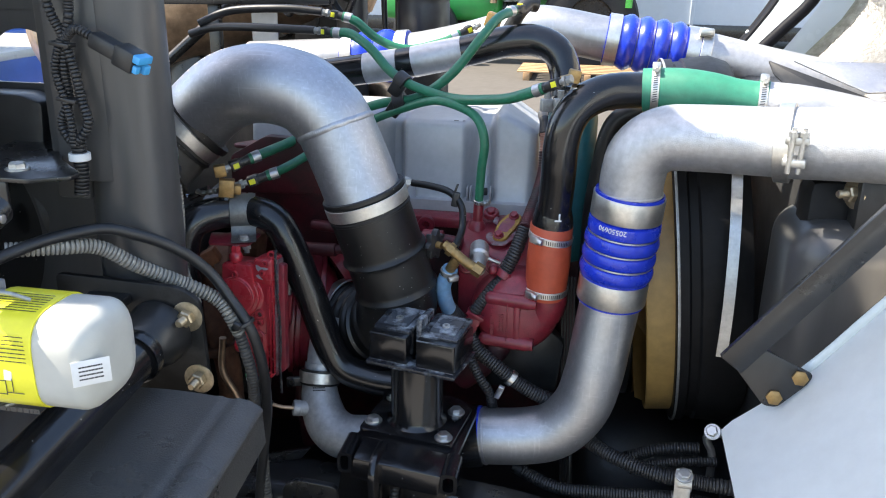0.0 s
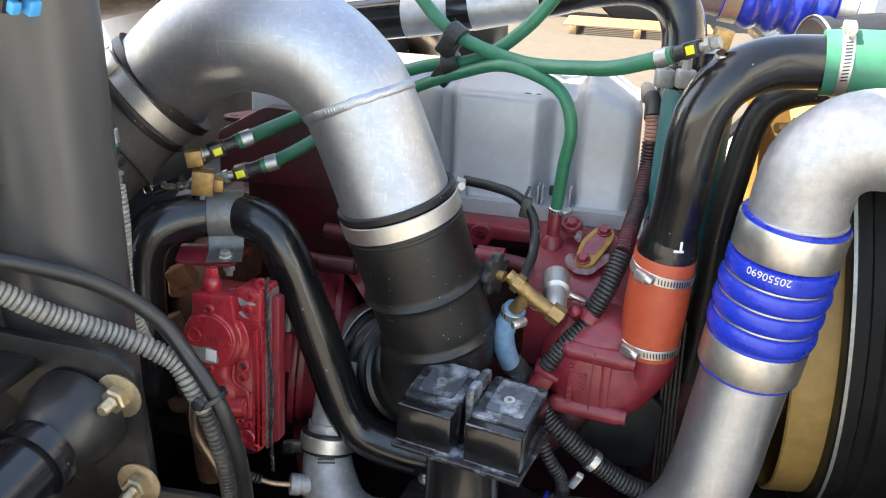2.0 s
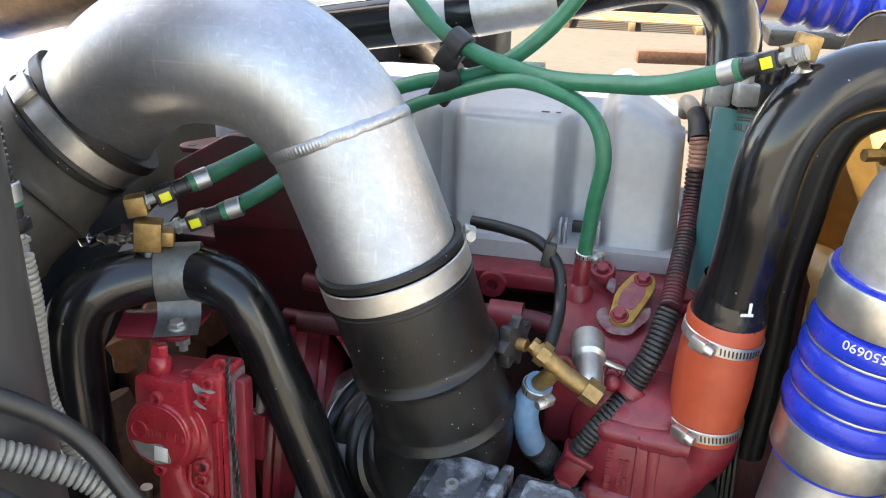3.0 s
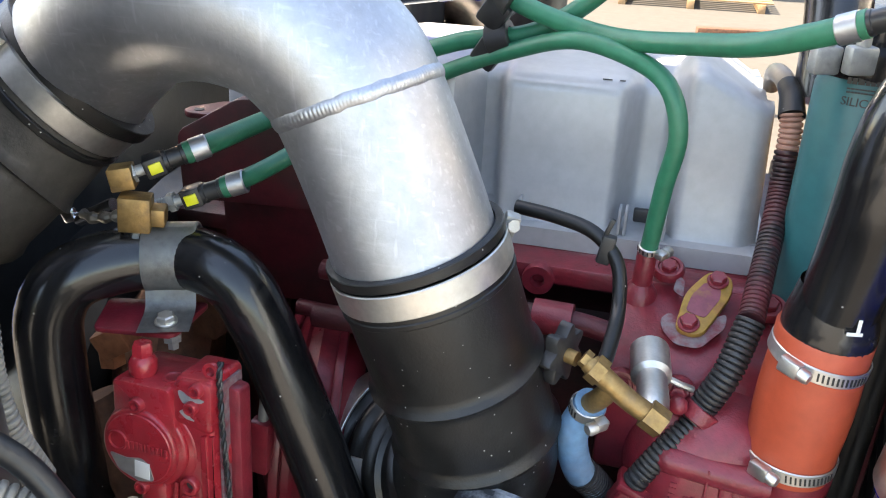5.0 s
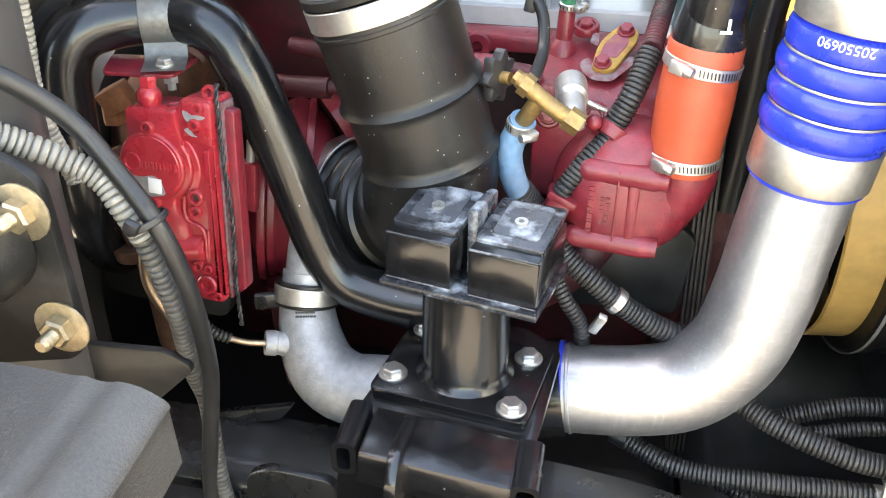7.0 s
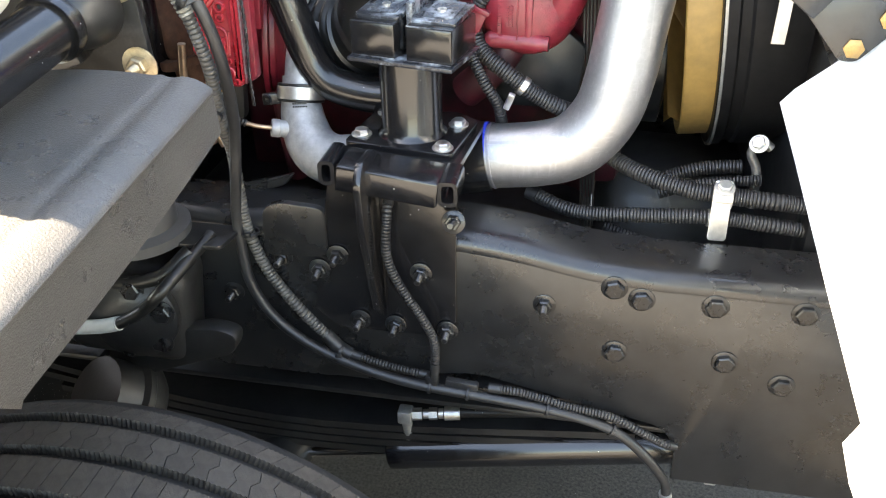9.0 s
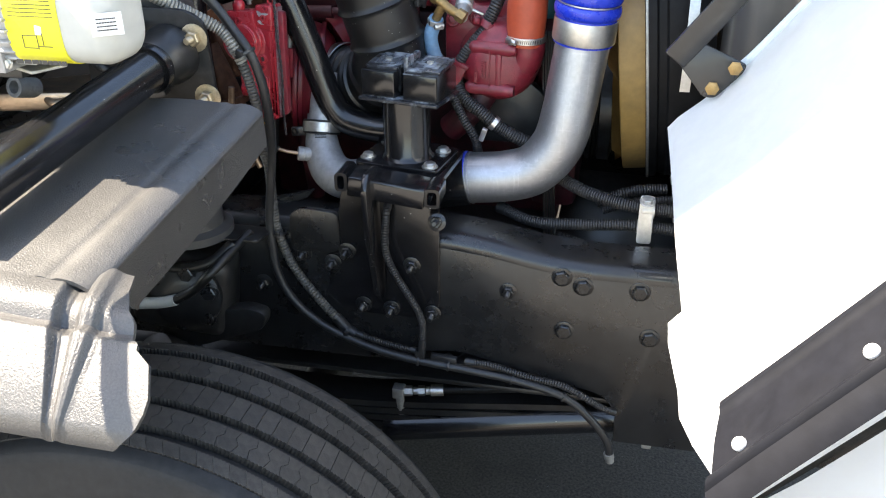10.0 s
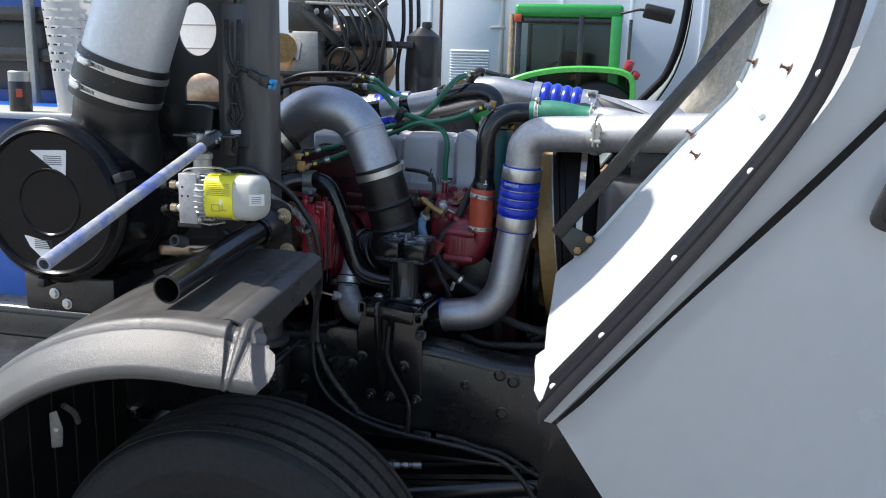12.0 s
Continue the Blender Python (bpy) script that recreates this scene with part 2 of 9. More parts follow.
BLUE_ROD = material("worn_blue_paint_rod", (0.09, 0.15, 0.48), 0.42, 0.1, 0.2, 60, 0.15, 200, (0.42, 0.42, 0.40), 1.0, 17, dirt_from=0.34)
SMEAR = material("chalky_black_paint", (0.022, 0.024, 0.029), 0.30, 0.0, 0.3, 60, 0.15, 260, (0.50, 0.56, 0.62), 0.95, 30, coat=0.3, dirt_from=0.52)
FADED_RED = material("faded_mauve_red_paint", (0.24, 0.06, 0.085), 0.5, 0.0, 0.2, 90, 0.2, 300, (0.36, 0.20, 0.05), 0.7, 60, dirt_from=0.56)
PRIMER = material("bare_grey_primer", (0.19, 0.15, 0.155), 0.6, 0.1, 0.25, 90, 0.2, 300, (0.18, 0.022, 0.035), 0.95, 70, dirt_from=0.42)
RADIATOR = material("radiator_core", (0.03, 0.03, 0.03), 0.6, 0.3, 0.2, 60, 0.3, 300)


def glass_material():
    m = bpy.data.materials.new("tinted_glass")
    m.use_nodes = True
    p = m.node_tree.nodes["Principled BSDF"]
    p.inputs["Base Color"].default_value = (0.26, 0.32, 0.31, 1)
    p.inputs["Roughness"].default_value = 0.05
    p.inputs["Transmission Weight"].default_value = 1.0
    p.inputs["IOR"].default_value = 1.3
    return m


GLASS = glass_material()

# ---- builders ----
WORLD = {}


def finish(bm, name, mat, smooth=True, angle=38):
    bmesh.ops.recalc_face_normals(bm, faces=bm.faces)
    if smooth:
        lim = radians(angle)
        for f in bm.faces:
            f.smooth = True
        for e in bm.edges:
            e.smooth = len(e.link_faces) == 2 and e.calc_face_angle(0) < lim
    me = bpy.data.meshes.new(name)
    bm.to_mesh(me)
    bm.free()
    me.materials.append(mat)
    return me


def put(ob, parent, m=None):
    """Hang ob under parent; m is its pose in the world."""
    m = m or Matrix()
    ob.matrix_basis = m
    WORLD[ob] = m
    if parent is not None:
        ob.parent = parent
        ob.matrix_parent_inverse = WORLD[parent].inverted()
    return ob


def part(name, bm, mat, parent, label="", smooth=True, angle=38):
    ob = new(name, finish(bm, name, mat, smooth, angle))
    put(ob, parent)
    if label:
        tagged(ob, label)
    return ob


def again(name, mesh, parent, m, label=""):
    """A part that shares a mesh, at the pose m."""
    ob = put(new(name, mesh), parent, m)
    if label:
        tagged(ob, label)
    return ob


def thing(name, at, label, category, group="", kind=""):
    e = new(name)
    e.empty_display_size = 0.05
    put(e, None, Matrix.Translation(at))
    return tagged(e, label, category, group, kind)


def solo(name, bm, mat, label, category, group="", kind="", smooth=True):
    return tagged(part(name, bm, mat, None, "", smooth), label, category, group, kind)


def axis_matrix(a, b):
    """A frame at a whose z axis points to b."""
    d = (Vector(b) - Vector(a)).normalized()
    return Matrix.Translation(a) @ d.to_track_quat("Z", "Y").to_matrix().to_4x4()


def curve_points(pts, step):
    """A smooth line through control points, as evenly spaced points with its fraction of the way."""
    P = [Vector(p) for p in pts]
    if len(P) == 2:
        n = max(1, int((P[1] - P[0]).length / step))
        return [P[0].lerp(P[1], i / n) for i in range(n + 1)]
    P = [P[0] * 2 - P[1]] + P + [P[-1] * 2 - P[-2]]
    out = []
    for i in range(1, len(P) - 2):
        a, b, c, d = P[i - 1:i + 3]
        n = max(1, int((c - b).length / step))
        for k in range(n):
            t = k / n
            out.append(0.5 * ((2 * b) + (c - a) * t + (2 * a - 5 * b + 4 * c - d) * t * t + (3 * b - a - 3 * c + d) * t ** 3))
    out.append(P[-2].copy())
    return out


def sweep(bm, line, radii, segs=24, caps=True, squash=None):
    """Skin a row of rings along a line."""
    n = len(line)
    tang = [(line[min(i + 1, n - 1)] - line[max(i - 1, 0)]).normalized() for i in range(n)]
    ref = tang[0].orthogonal().normalized()
    rings = []
    for i in range(n):
        ref = (ref - tang[i] * ref.dot(tang[i])).normalized()
        side = tang[i].cross(ref)
        r = radii[i] if isinstance(radii, list) else radii
        rings.append([bm.verts.new(line[i] + (ref * math.cos(2 * math.pi * k / segs) + side * math.sin(2 * math.pi * k / segs)) * r)
                      for k in range(segs)])
    for a, b in zip(rings, rings[1:]):
        for k in range(segs):
            bm.faces.new((a[k], a[(k + 1) % segs], b[(k + 1) % segs], b[k]))
    if caps:
        bm.faces.new(rings[0][::-1])
        bm.faces.new(rings[-1])
    return bm


def tube(pts, r, segs=28, step=0.008, caps=True):
    """A round pipe; r is one radius or a function of the fraction of the way."""
    line = curve_points(pts, step)
    if callable(r):
        total = len(line) - 1
        radii = [r(i / total) for i in range(total + 1)]
    else:
        radii = r
    return sweep(bmesh.new(), line, radii, segs, caps)


def corrugated(pts, r, pitch=0.0048, depth=0.0020, segs=16):
    """Split loom: rings of two radii in turn."""
    line = curve_points(pts, pitch / 5)
    wave = (0.86, 1.0, 1.0, 0.86, 0.0)
    return sweep(bmesh.new(), line, [r - depth * (1 - wave[i % 5]) for i in range(len(line))], segs)


def lathe(profile, m=None, segs=36, bm=None, closed=False):
    """Turn (radius, height) pairs round the z axis of m."""
    bm = bm or bmesh.new()
    m = m or Matrix()
    rings = []
    for r, z in profile:
        if r < 1e-6:
            rings.append([bm.verts.new(m @ Vector((0, 0, z)))])
        else:
            rings.append([bm.verts.new(m @ Vector((r * math.cos(2 * math.pi * k / segs), r * math.sin(2 * math.pi * k / segs), z))) for k in range(segs)])
    pairs = list(zip(rings, rings[1:])) + ([(rings[-1], rings[0])] if closed else [])
    for a, b in pairs:
        for k in range(segs):
            j = (k + 1) % segs
            if len(a) == 1 and len(b) == 1:
                continue
            if len(a) == 1:
                bm.faces.new((a[0], b[j], b[k]))
            elif len(b) == 1:
                bm.faces.new((a[k], a[j], b[0]))
            else:
                bm.faces.new((a[k], a[j], b[j], b[k]))
    return bm


def box(size, m=None, bevel=0.0, bm=None, segs=2):
    """A box centred on m, with rounded edges."""
    b = bmesh.new()
    bmesh.ops.create_cube(b, size=1.0, matrix=Matrix.Diagonal((*size, 1)))
    if bevel:
        bmesh.ops.bevel(b, geom=b.edges[:], offset=bevel, segments=segs, profile=0.5, affect="EDGES")
    if m is not None:
        bmesh.ops.transform(b, matrix=m, verts=b.verts)
    return merge(bm, b)


def merge(bm, b):
    if bm is None:
        return b
    tmp = bpy.data.meshes.new("tmp")
    b.to_mesh(tmp)
    b.free()
    bm.from_mesh(tmp)
    bpy.data.meshes.remove(tmp)
    return bm


def rounded(points, radius, n=5):
    """A 2D outline with its corners rounded."""
    out = []
    k = len(points)
    for i in range(k):
        p, a, b = Vector(points[i]), Vector(points[i - 1]), Vector(points[(i + 1) % k])
        r = radius[i] if isinstance(radius, (list, tuple)) else radius
        if r <= 0:
            out.append(p)
            continue
        da, db = (a - p), (b - p)
        r = min(r, da.length * 0.45, db.length * 0.45)
        s, e = p + da.normalized() * r, p + db.normalized() * r
        for j in range(n + 1):
            t = j / n
            out.append((1 - t) ** 2 * s + 2 * t * (1 - t) * p + t * t * e)
    return out


def plate(points, thick, m, radius=0.0, bevel=0.0, bm=None):
    """A flat outline (x, y of m) given thickness along m's z, edges eased."""
    b = bmesh.new()
    pts = rounded(points, radius) if radius else [Vector(p) for p in points]
    f = b.faces.new([b.verts.new((p.x, p.y, -thick / 2)) for p in pts])
    r = bmesh.ops.extrude_face_region(b, geom=[f])
    bmesh.ops.translate(b, verts=[v for v in r["geom"] if isinstance(v, bmesh.types.BMVert)], vec=(0, 0, thick))
    if bevel:
        bmesh.ops.recalc_face_normals(b, faces=b.faces)
        es = [e for e in b.edges if len(e.link_faces) == 2 and e.calc_face_angle(0) > 1.0]
        bmesh.ops.bevel(b, geom=es, offset=bevel, segments=2, profile=0.5, affect="EDGES")
    bmesh.ops.transform(b, matrix=m, verts=b.verts)
    return merge(bm, b)


def facing(at, normal, up=(0, 0, 1)):
    """A frame at a point: z along normal, y as near up as can be, x to the right of one who looks at it."""
    z = Vector(normal).normalized()
    x = Vector(up).cross(z).normalized()
    y = z.cross(x)
    m = Matrix((x, y, z)).transposed().to_4x4()
    m.translation = at
    return m


def ring(at, axis, r_in, r_out, width, segs=40, bm=None, round_edge=0.0008):
    """A flat band round an axis."""
    m = axis_matrix(at, Vector(at) + Vector(axis))
    w, e = width / 2, round_edge
    return lathe([(r_in, -w), (r_out - e, -w), (r_out, -w + e), (r_out, w - e), (r_out - e, w), (r_in, w)], m, segs, bm, True)


def hex_bolt(r=0.009, head=0.007, washer=1.6, stud=0.0):
    """One bolt mesh along +z: washer, hexagon head, and, where it has one, the thread's end."""
    bm = bmesh.new()
    z = 0.0
    if washer:
        lathe([(0, 0), (r * washer, 0), (r * washer, 0.0016), (r * washer * 0.93, 0.0022), (0, 0.0022)], None, 20, bm)
        z = 0.0018
    lathe([(0, z), (r * 1.15, z), (r * 1.15, z + head * 0.82), (r * 0.95, z + head), (0, z + head)], None, 6, bm)
    if stud:
        prof = []
        k = int(stud / 0.0016)
        for i in range(k):
            prof += [(r * 0.56, z + head + i * 0.0016), (r * 0.5, z + head + i * 0.0016 + 0.0008)]
        lathe([(0, z + head - 0.001), *prof, (r * 0.4, z + head + stud), (0, z + head + stud)], None, 12, bm)
    return bm


BOLT = finish(hex_bolt(0.009, 0.007), "bolt", STEEL, True, 30)
BOLT_MID = finish(hex_bolt(0.0064, 0.0055, 1.4), "bolt_mid", STEEL, True, 30)
BOLT_SMALL = finish(hex_bolt(0.0052, 0.0045, 1.5), "bolt_small", STEEL, True, 30)
BOLT_RED = finish(hex_bolt(0.0065, 0.006, 1.45), "bolt_red", RED, True, 30)
BOLT_BLACK = finish(hex_bolt(0.0125, 0.008, 1.48), "bolt_black", FRAME, True, 30)
BOLT_STUD = finish(hex_bolt(0.0095, 0.009, 1.7, 0.016), "bolt_stud", FRAME, True, 30)
NUT_STUD = finish(hex_bolt(0.0105, 0.011, 2.05, 0.014), "nut_stud", ZINC_YELLOW, True, 30)
BOLT_YELLOW = finish(hex_bolt(0.0085, 0.004, 0.0), "bolt_yellow", BRASS, True, 30)


def bolt(parent, at, normal, mesh=None, spin=0.0):
    m = facing(at, normal, (0, 0, 1) if abs(Vector(normal).normalized().z) < 0.9 else (0, 1, 0)) @ Matrix.Rotation(spin, 4, "Z")
    return again("bolt", mesh or BOLT, parent, m)


def worm_clamp(name, parent, at, axis, r, toward, width=0.012, mat=None, screw=0.011):
    """A hose clamp: slotted band, screw housing and screw. toward: where the screw sits."""
    mat = mat or STEEL
    a = Vector(axis).normalized()
    bm = ring(at, a, r + 0.0002, r + 0.0014, width)
    c = part(name, bm, mat, parent, "steel worm-drive hose clamp")
    d = Vector(toward)
    d = (d - a * d.dot(a)).normalized()
    t = a.cross(d)
    at = Vector(at)
    m = Matrix((t, a, d)).transposed().to_4x4()
    m.translation = at + d * (r + 0.005)
    housing = box((screw * 1.5, width * 1.05, 0.009), m, 0.002)
    lathe([(0, 0), (0.0052, 0), (0.0052, 0.006), (0.004, 0.008), (0, 0.008)], m @ pose(screw * 0.75, 0, 0.001, 0, 90, 0), 14, housing)
    part("screw_housing", housing, mat, c)
    # Flat black boxes imitate the dark of open slots.
    slots = bmesh.new()
    for k in range(12):
        ang = (0.018 + k * 0.0034) / r
        dd = d * math.cos(ang) + t * math.sin(ang)
        tt = a.cross(dd)
        mm = Matrix((tt, a, dd)).transposed().to_4x4()
        mm.translation = at + dd * (r + 0.0015)
        box((0.0014, width * 0.55, 0.0008), mm @ Matrix.Rotation(0.18, 4, "Z"), 0, slots)
    tagged(part("perforation", slots, INK, c), kind="stuff")
    return c


def text_bars(parent, m, w, h, rows, mat, seed=1, thick=0.0003, fill=0.55, name="print"):
    """Lines of writing too small to read, as plain bars on the plane of m."""
    rnd = random.Random(seed)
    bm = bmesh.new()
    pitch = h / rows
    for i in range(rows):
        x = -w / 2
        y = h / 2 - (i + 0.5) * pitch
        while x < w / 2 - 0.001:
            k = min(rnd.uniform(0.05, 0.16) * w, w / 2 - x)
            box((k * 0.88, pitch * fill, thick), m @ Matrix.Translation((x + k / 2, y, 0)), 0, bm)
            x += k
    return tagged(part(name, bm, mat, parent, "", False), kind="stuff")


def lettering(text, m, size, mat, parent, thick=0.0004, name="lettering"):
    cu = bpy.data.curves.new(name, "FONT")
    cu.body, cu.size, cu.extrude = text, size, thick
    cu.align_x, cu.align_y = "CENTER", "CENTER"
    tmp = bpy.data.objects.new(name, cu)
    scene.collection.objects.link(tmp)
    me = bpy.data.meshes.new_from_object(tmp.evaluated_get(bpy.context.evaluated_depsgraph_get()))
    bpy.data.objects.remove(tmp)
    me.transform(m)
    me.materials.clear()
    me.materials.append(mat)
    return put(new(name, me), parent)


def ring_lettering(text, m, r, z, toward, size, mat, parent, flip=False):
    """Printed figures wrapped round the z axis of m, at height z, in the direction toward."""
    d = m.to_3x3().inverted() @ Vector(toward)
    a0 = math.atan2(d.y, d.x)
    ob = lettering(text, Matrix(), size, mat, parent, 0.0003)
    s = -1 if flip else 1
    for v in ob.data.vertices:
        a = a0 + s * v.co.x / r
        rr = r + v.co.z
        v.co = m @ Vector((rr * math.cos(a), rr * math.sin(a), z + s * v.co.y))
    return ob

# ---- ground ----
def ground_sheet():
    bm = bmesh.new()
    xs = [-900, -200, -60, -20, -8, -4, -2, -1, 0, 1, 2, 4, 8, 20, 60, 200, 900]
    rows = [[bm.verts.new((x, y, 0)) for x in xs] for y in xs]
    for a, b in zip(rows, rows[1:]):
        for i in range(len(xs) - 1):
            bm.faces.new((a[i], a[i + 1], b[i + 1], b[i]))
    return solo("ground", bm, GROUND, "worn grey asphalt yard", "ground", kind="structure")


ground_sheet()
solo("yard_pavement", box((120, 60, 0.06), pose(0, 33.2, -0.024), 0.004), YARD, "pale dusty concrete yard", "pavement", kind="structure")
# Unseen slab, added to throw light up at the hood's wing.
solo("near_pavement", box((120, 40, 0.06), pose(0, -20.6, -0.024), 0.004), YARD_BOUNCE, "unseen pale concrete, added to bounce light onto the hood", "pavement", kind="structure")

# ---- chassis ----
WEB = 1.10    # outer face of the near frame rail


def frame_rail():
    t = thing("frame_rail", (0, WEB, 0.7), "black painted steel chassis rail with bolt heads", "frame rail")
    side = facing((0, WEB + 0.005, 0), (0, -1, 0))
    web = [(-1.9, 0.66), (-0.33, 0.66), (-0.09, 0.70), (0.03, 0.672), (0.19, 0.636), (0.216, 0.60), (0.217, 0.53), (0.90, 0.53),
           (0.90, 0.879), (0.235, 0.882), (0.10, 0.886), (-0.03, 0.907), (-0.117, 0.917), (-1.9, 0.923)]
    part("web", plate(web, 0.010, side, [0, 0, 0.03, 0.03, 0.03, 0.02, 0.004, 0, 0, 0.1, 0.1, 0.1, 0.05, 0], 0.0012), FRAME, t)
    # top flange, curving down a little towards the front
    line = [(-1.9, 0.930), (-1.2, 0.929), (-0.7, 0.928), (-0.45, 0.927), (-0.3, 0.926), (-0.2, 0.925), (-0.117, 0.924), (-0.027, 0.914), (0.063, 0.897), (0.15, 0.890), (0.235, 0.889), (0.9, 0.886)]
    bm = bmesh.new()
    fine = curve_points([(x, 0, z) for x, z in line], 0.03)
    prof = [(-0.0005, -0.008), (-0.0005, 0.0), (0.003, 0.009), (0.009, 0.0145), (0.018, 0.0175), (0.030, 0.0185), (0.095, 0.019), (0.095, 0.009), (0.012, 0.004)]
    rows = [[bm.verts.new((p.x, WEB + y, p.z + z)) for y, z in prof] for p in fine]
    for a, b in zip(rows, rows[1:]):
        for i in range(len(prof)):
            j = (i + 1) % len(prof)
            bm.faces.new((a[i], b[i], b[j], a[j]))
    bm.faces.new(rows[0])
    bm.faces.new(rows[-1][::-1])
    part("top_flange", bm, FRAME, t)
    part("lower_flange", box((2.1, 0.08, 0.008), pose(-0.85, WEB + 0.045, 0.662), 0.001), FRAME, t)
    for x, z in ((0.137, 0.866), (0.235, 0.866), (0.109, 0.771), (0.261, 0.773), (0.343, 0.742), (0.35, 0.868)):
        bolt(t, (x, WEB, z), (0, -1, 0), BOLT_BLACK, x * 9)
    bolt(t, (0.099, WEB, 0.881), (0, -1, 0), BOLT_BLACK, 0.3)
    for x, z in ((0.005, 0.842), (-0.133, 0.786), (-0.211, 0.787), (-0.265, 0.79), (-0.32, 0.874), (-0.291, 0.90), (-0.381, 0.881), (-0.467, 0.809), (-0.17, 0.883)):
        bolt(t, (x, WEB - (0.012 if -0.33 < x < -0.12 else 0), z), (0, -1, 0), BOLT_STUD, x * 7)
    part("joint_plate", plate([(-0.400, 0.890), (-0.305, 0.896), (-0.305, 0.974), (-0.372, 0.979), (-0.397, 0.966)], 0.012, facing((0, WEB - 0.008, 0), (0, -1, 0)), 0.014, 0.0015), FRAME, t)
    # small cage nut under the front horn
    bm = box((0.018, 0.018, 0.022), pose(0.283, WEB + 0.03, 0.515), 0.002)
    box((0.03, 0.03, 0.004), pose(0.283, WEB + 0.03, 0.526), 0.001, bm)
    part("lower_nut", bm, STEEL_DULL, t)
    return t


frame_rail()


def far_rail():
    t = thing("far_frame_rail", (0, 1.95, 0.7), "dusty black far chassis rail in deep shade", "frame rail")
    part("web", box((2.8, 0.01, 0.27), pose(-0.5, 1.95, 0.79), 0.002), FRAME, t)
    part("top_flange", box((2.8, 0.08, 0.008), pose(-0.5, 1.91, 0.927), 0.001), FRAME, t)
    part("crossmember", box((0.12, 0.84, 0.14), pose(-0.62, 1.53, 0.72), 0.02), FRAME, t)
    part("crossmember", box((0.10, 0.84, 0.10), pose(0.32, 1.53, 0.66), 0.02), FRAME, t)
    return t


far_rail()


def front_axle():
    t = thing("front_axle", (-0.46, 1.3, 0.45), "grimy black forged front axle beam", "axle")
    bm = tube([(-0.46, 0.80, 0.47), (-0.46, 0.95, 0.44), (-0.46, 1.15, 0.40), (-0.46, 1.7, 0.40)], 0.052, 14, 0.04)
    part("beam", bm, BLACK_DUSTY, t)
    bm = box((0.16, 0.10, 0.24), pose(-0.46, 0.80, 0.50), 0.03)
    part("knuckle", bm, BLACK_DUSTY, t)
    # leaf spring under the rail
    for k in range(4):
        half = 0.62 - 0.1 * k
        z = 0.50 - 0.018 * k
        bm = bmesh.new()
        pts = curve_points([(-0.46 - half, 1.19, z + 0.09 * (half / 0.62) ** 2), (-0.46, 1.19, z), (-0.46 + half, 1.19, z + 0.06 * (half / 0.62) ** 2)], 0.08)
        rows = [[bm.verts.new((p.x, p.y + a, p.z + b)) for a, b in ((-0.04, -0.007), (0.04, -0.007), (0.04, 0.007), (-0.04, 0.007))] for p in pts]
        for a, b in zip(rows, rows[1:]):
            for i in range(4):
                j = (i + 1) % 4
                bm.faces.new((a[i], b[i], b[j], a[j]))
        bm.faces.new(rows[0]); bm.faces.new(rows[-1][::-1])
        part("leaf", bm, BLACK_DUSTY, t)
    # brake chamber and its bracket behind the tyre
    m = facing((-0.62, 1.02, 0.62), (-0.3, -0.4, 0.5))
    part("brake_chamber", lathe([(0, 0), (0.06, 0), (0.075, 0.02), (0.075, 0.035), (0.08, 0.04), (0.08, 0.05), (0.07, 0.055), (0.06, 0.09), (0, 0.1)], m, 24), BLACK_DUSTY, t)
    return t


front_axle()


def oil_pan():
    t = thing("oil_pan", (-0.3, 1.55, 0.5), "black grimy oil pan with made-up trays that darken the underside", "oil pan")
    part("pan", box((0.75, 0.55, 0.30), pose(-0.32, 1.56, 0.67), 0.05, None, 4), BLACK_DUSTY, t)
    # Made-up trays and plate that keep the ground underneath dark.
    part("undertray", box((1.3, 0.80, 0.012), pose(-0.10, 1.53, 0.60), 0.004), BLACK_DUSTY, t)
    part("gearbox_tray", box((0.9, 1.05, 0.012), pose(-1.22, 1.66, 0.60), 0.004), BLACK_DUSTY, t)
    part("splash_guard", box((1.2, 0.012, 0.46), pose(-0.25, 1.92, 0.37, 0, 0, 0), 0.004), BLACK_DUSTY, t, "black plate made up to hide bright ground")
    part("front_tray", box((0.6, 0.62, 0.012), pose(0.36, 1.58, 0.76, 0, 2, 0), 0.004), BLACK_DUSTY, t)
    bm = bmesh.new()
    for k in range(14):
        box((0.24, 0.006, 0.006), pose(-0.22, 1.262, 0.56 + k * 0.014), 0.001, bm)
    box((0.26, 0.05, 0.22), pose(-0.22, 1.292, 0.65), 0.006, bm)
    part("cooler_fins", bm, BLACK_DUSTY, t)
    return t


oil_pan()


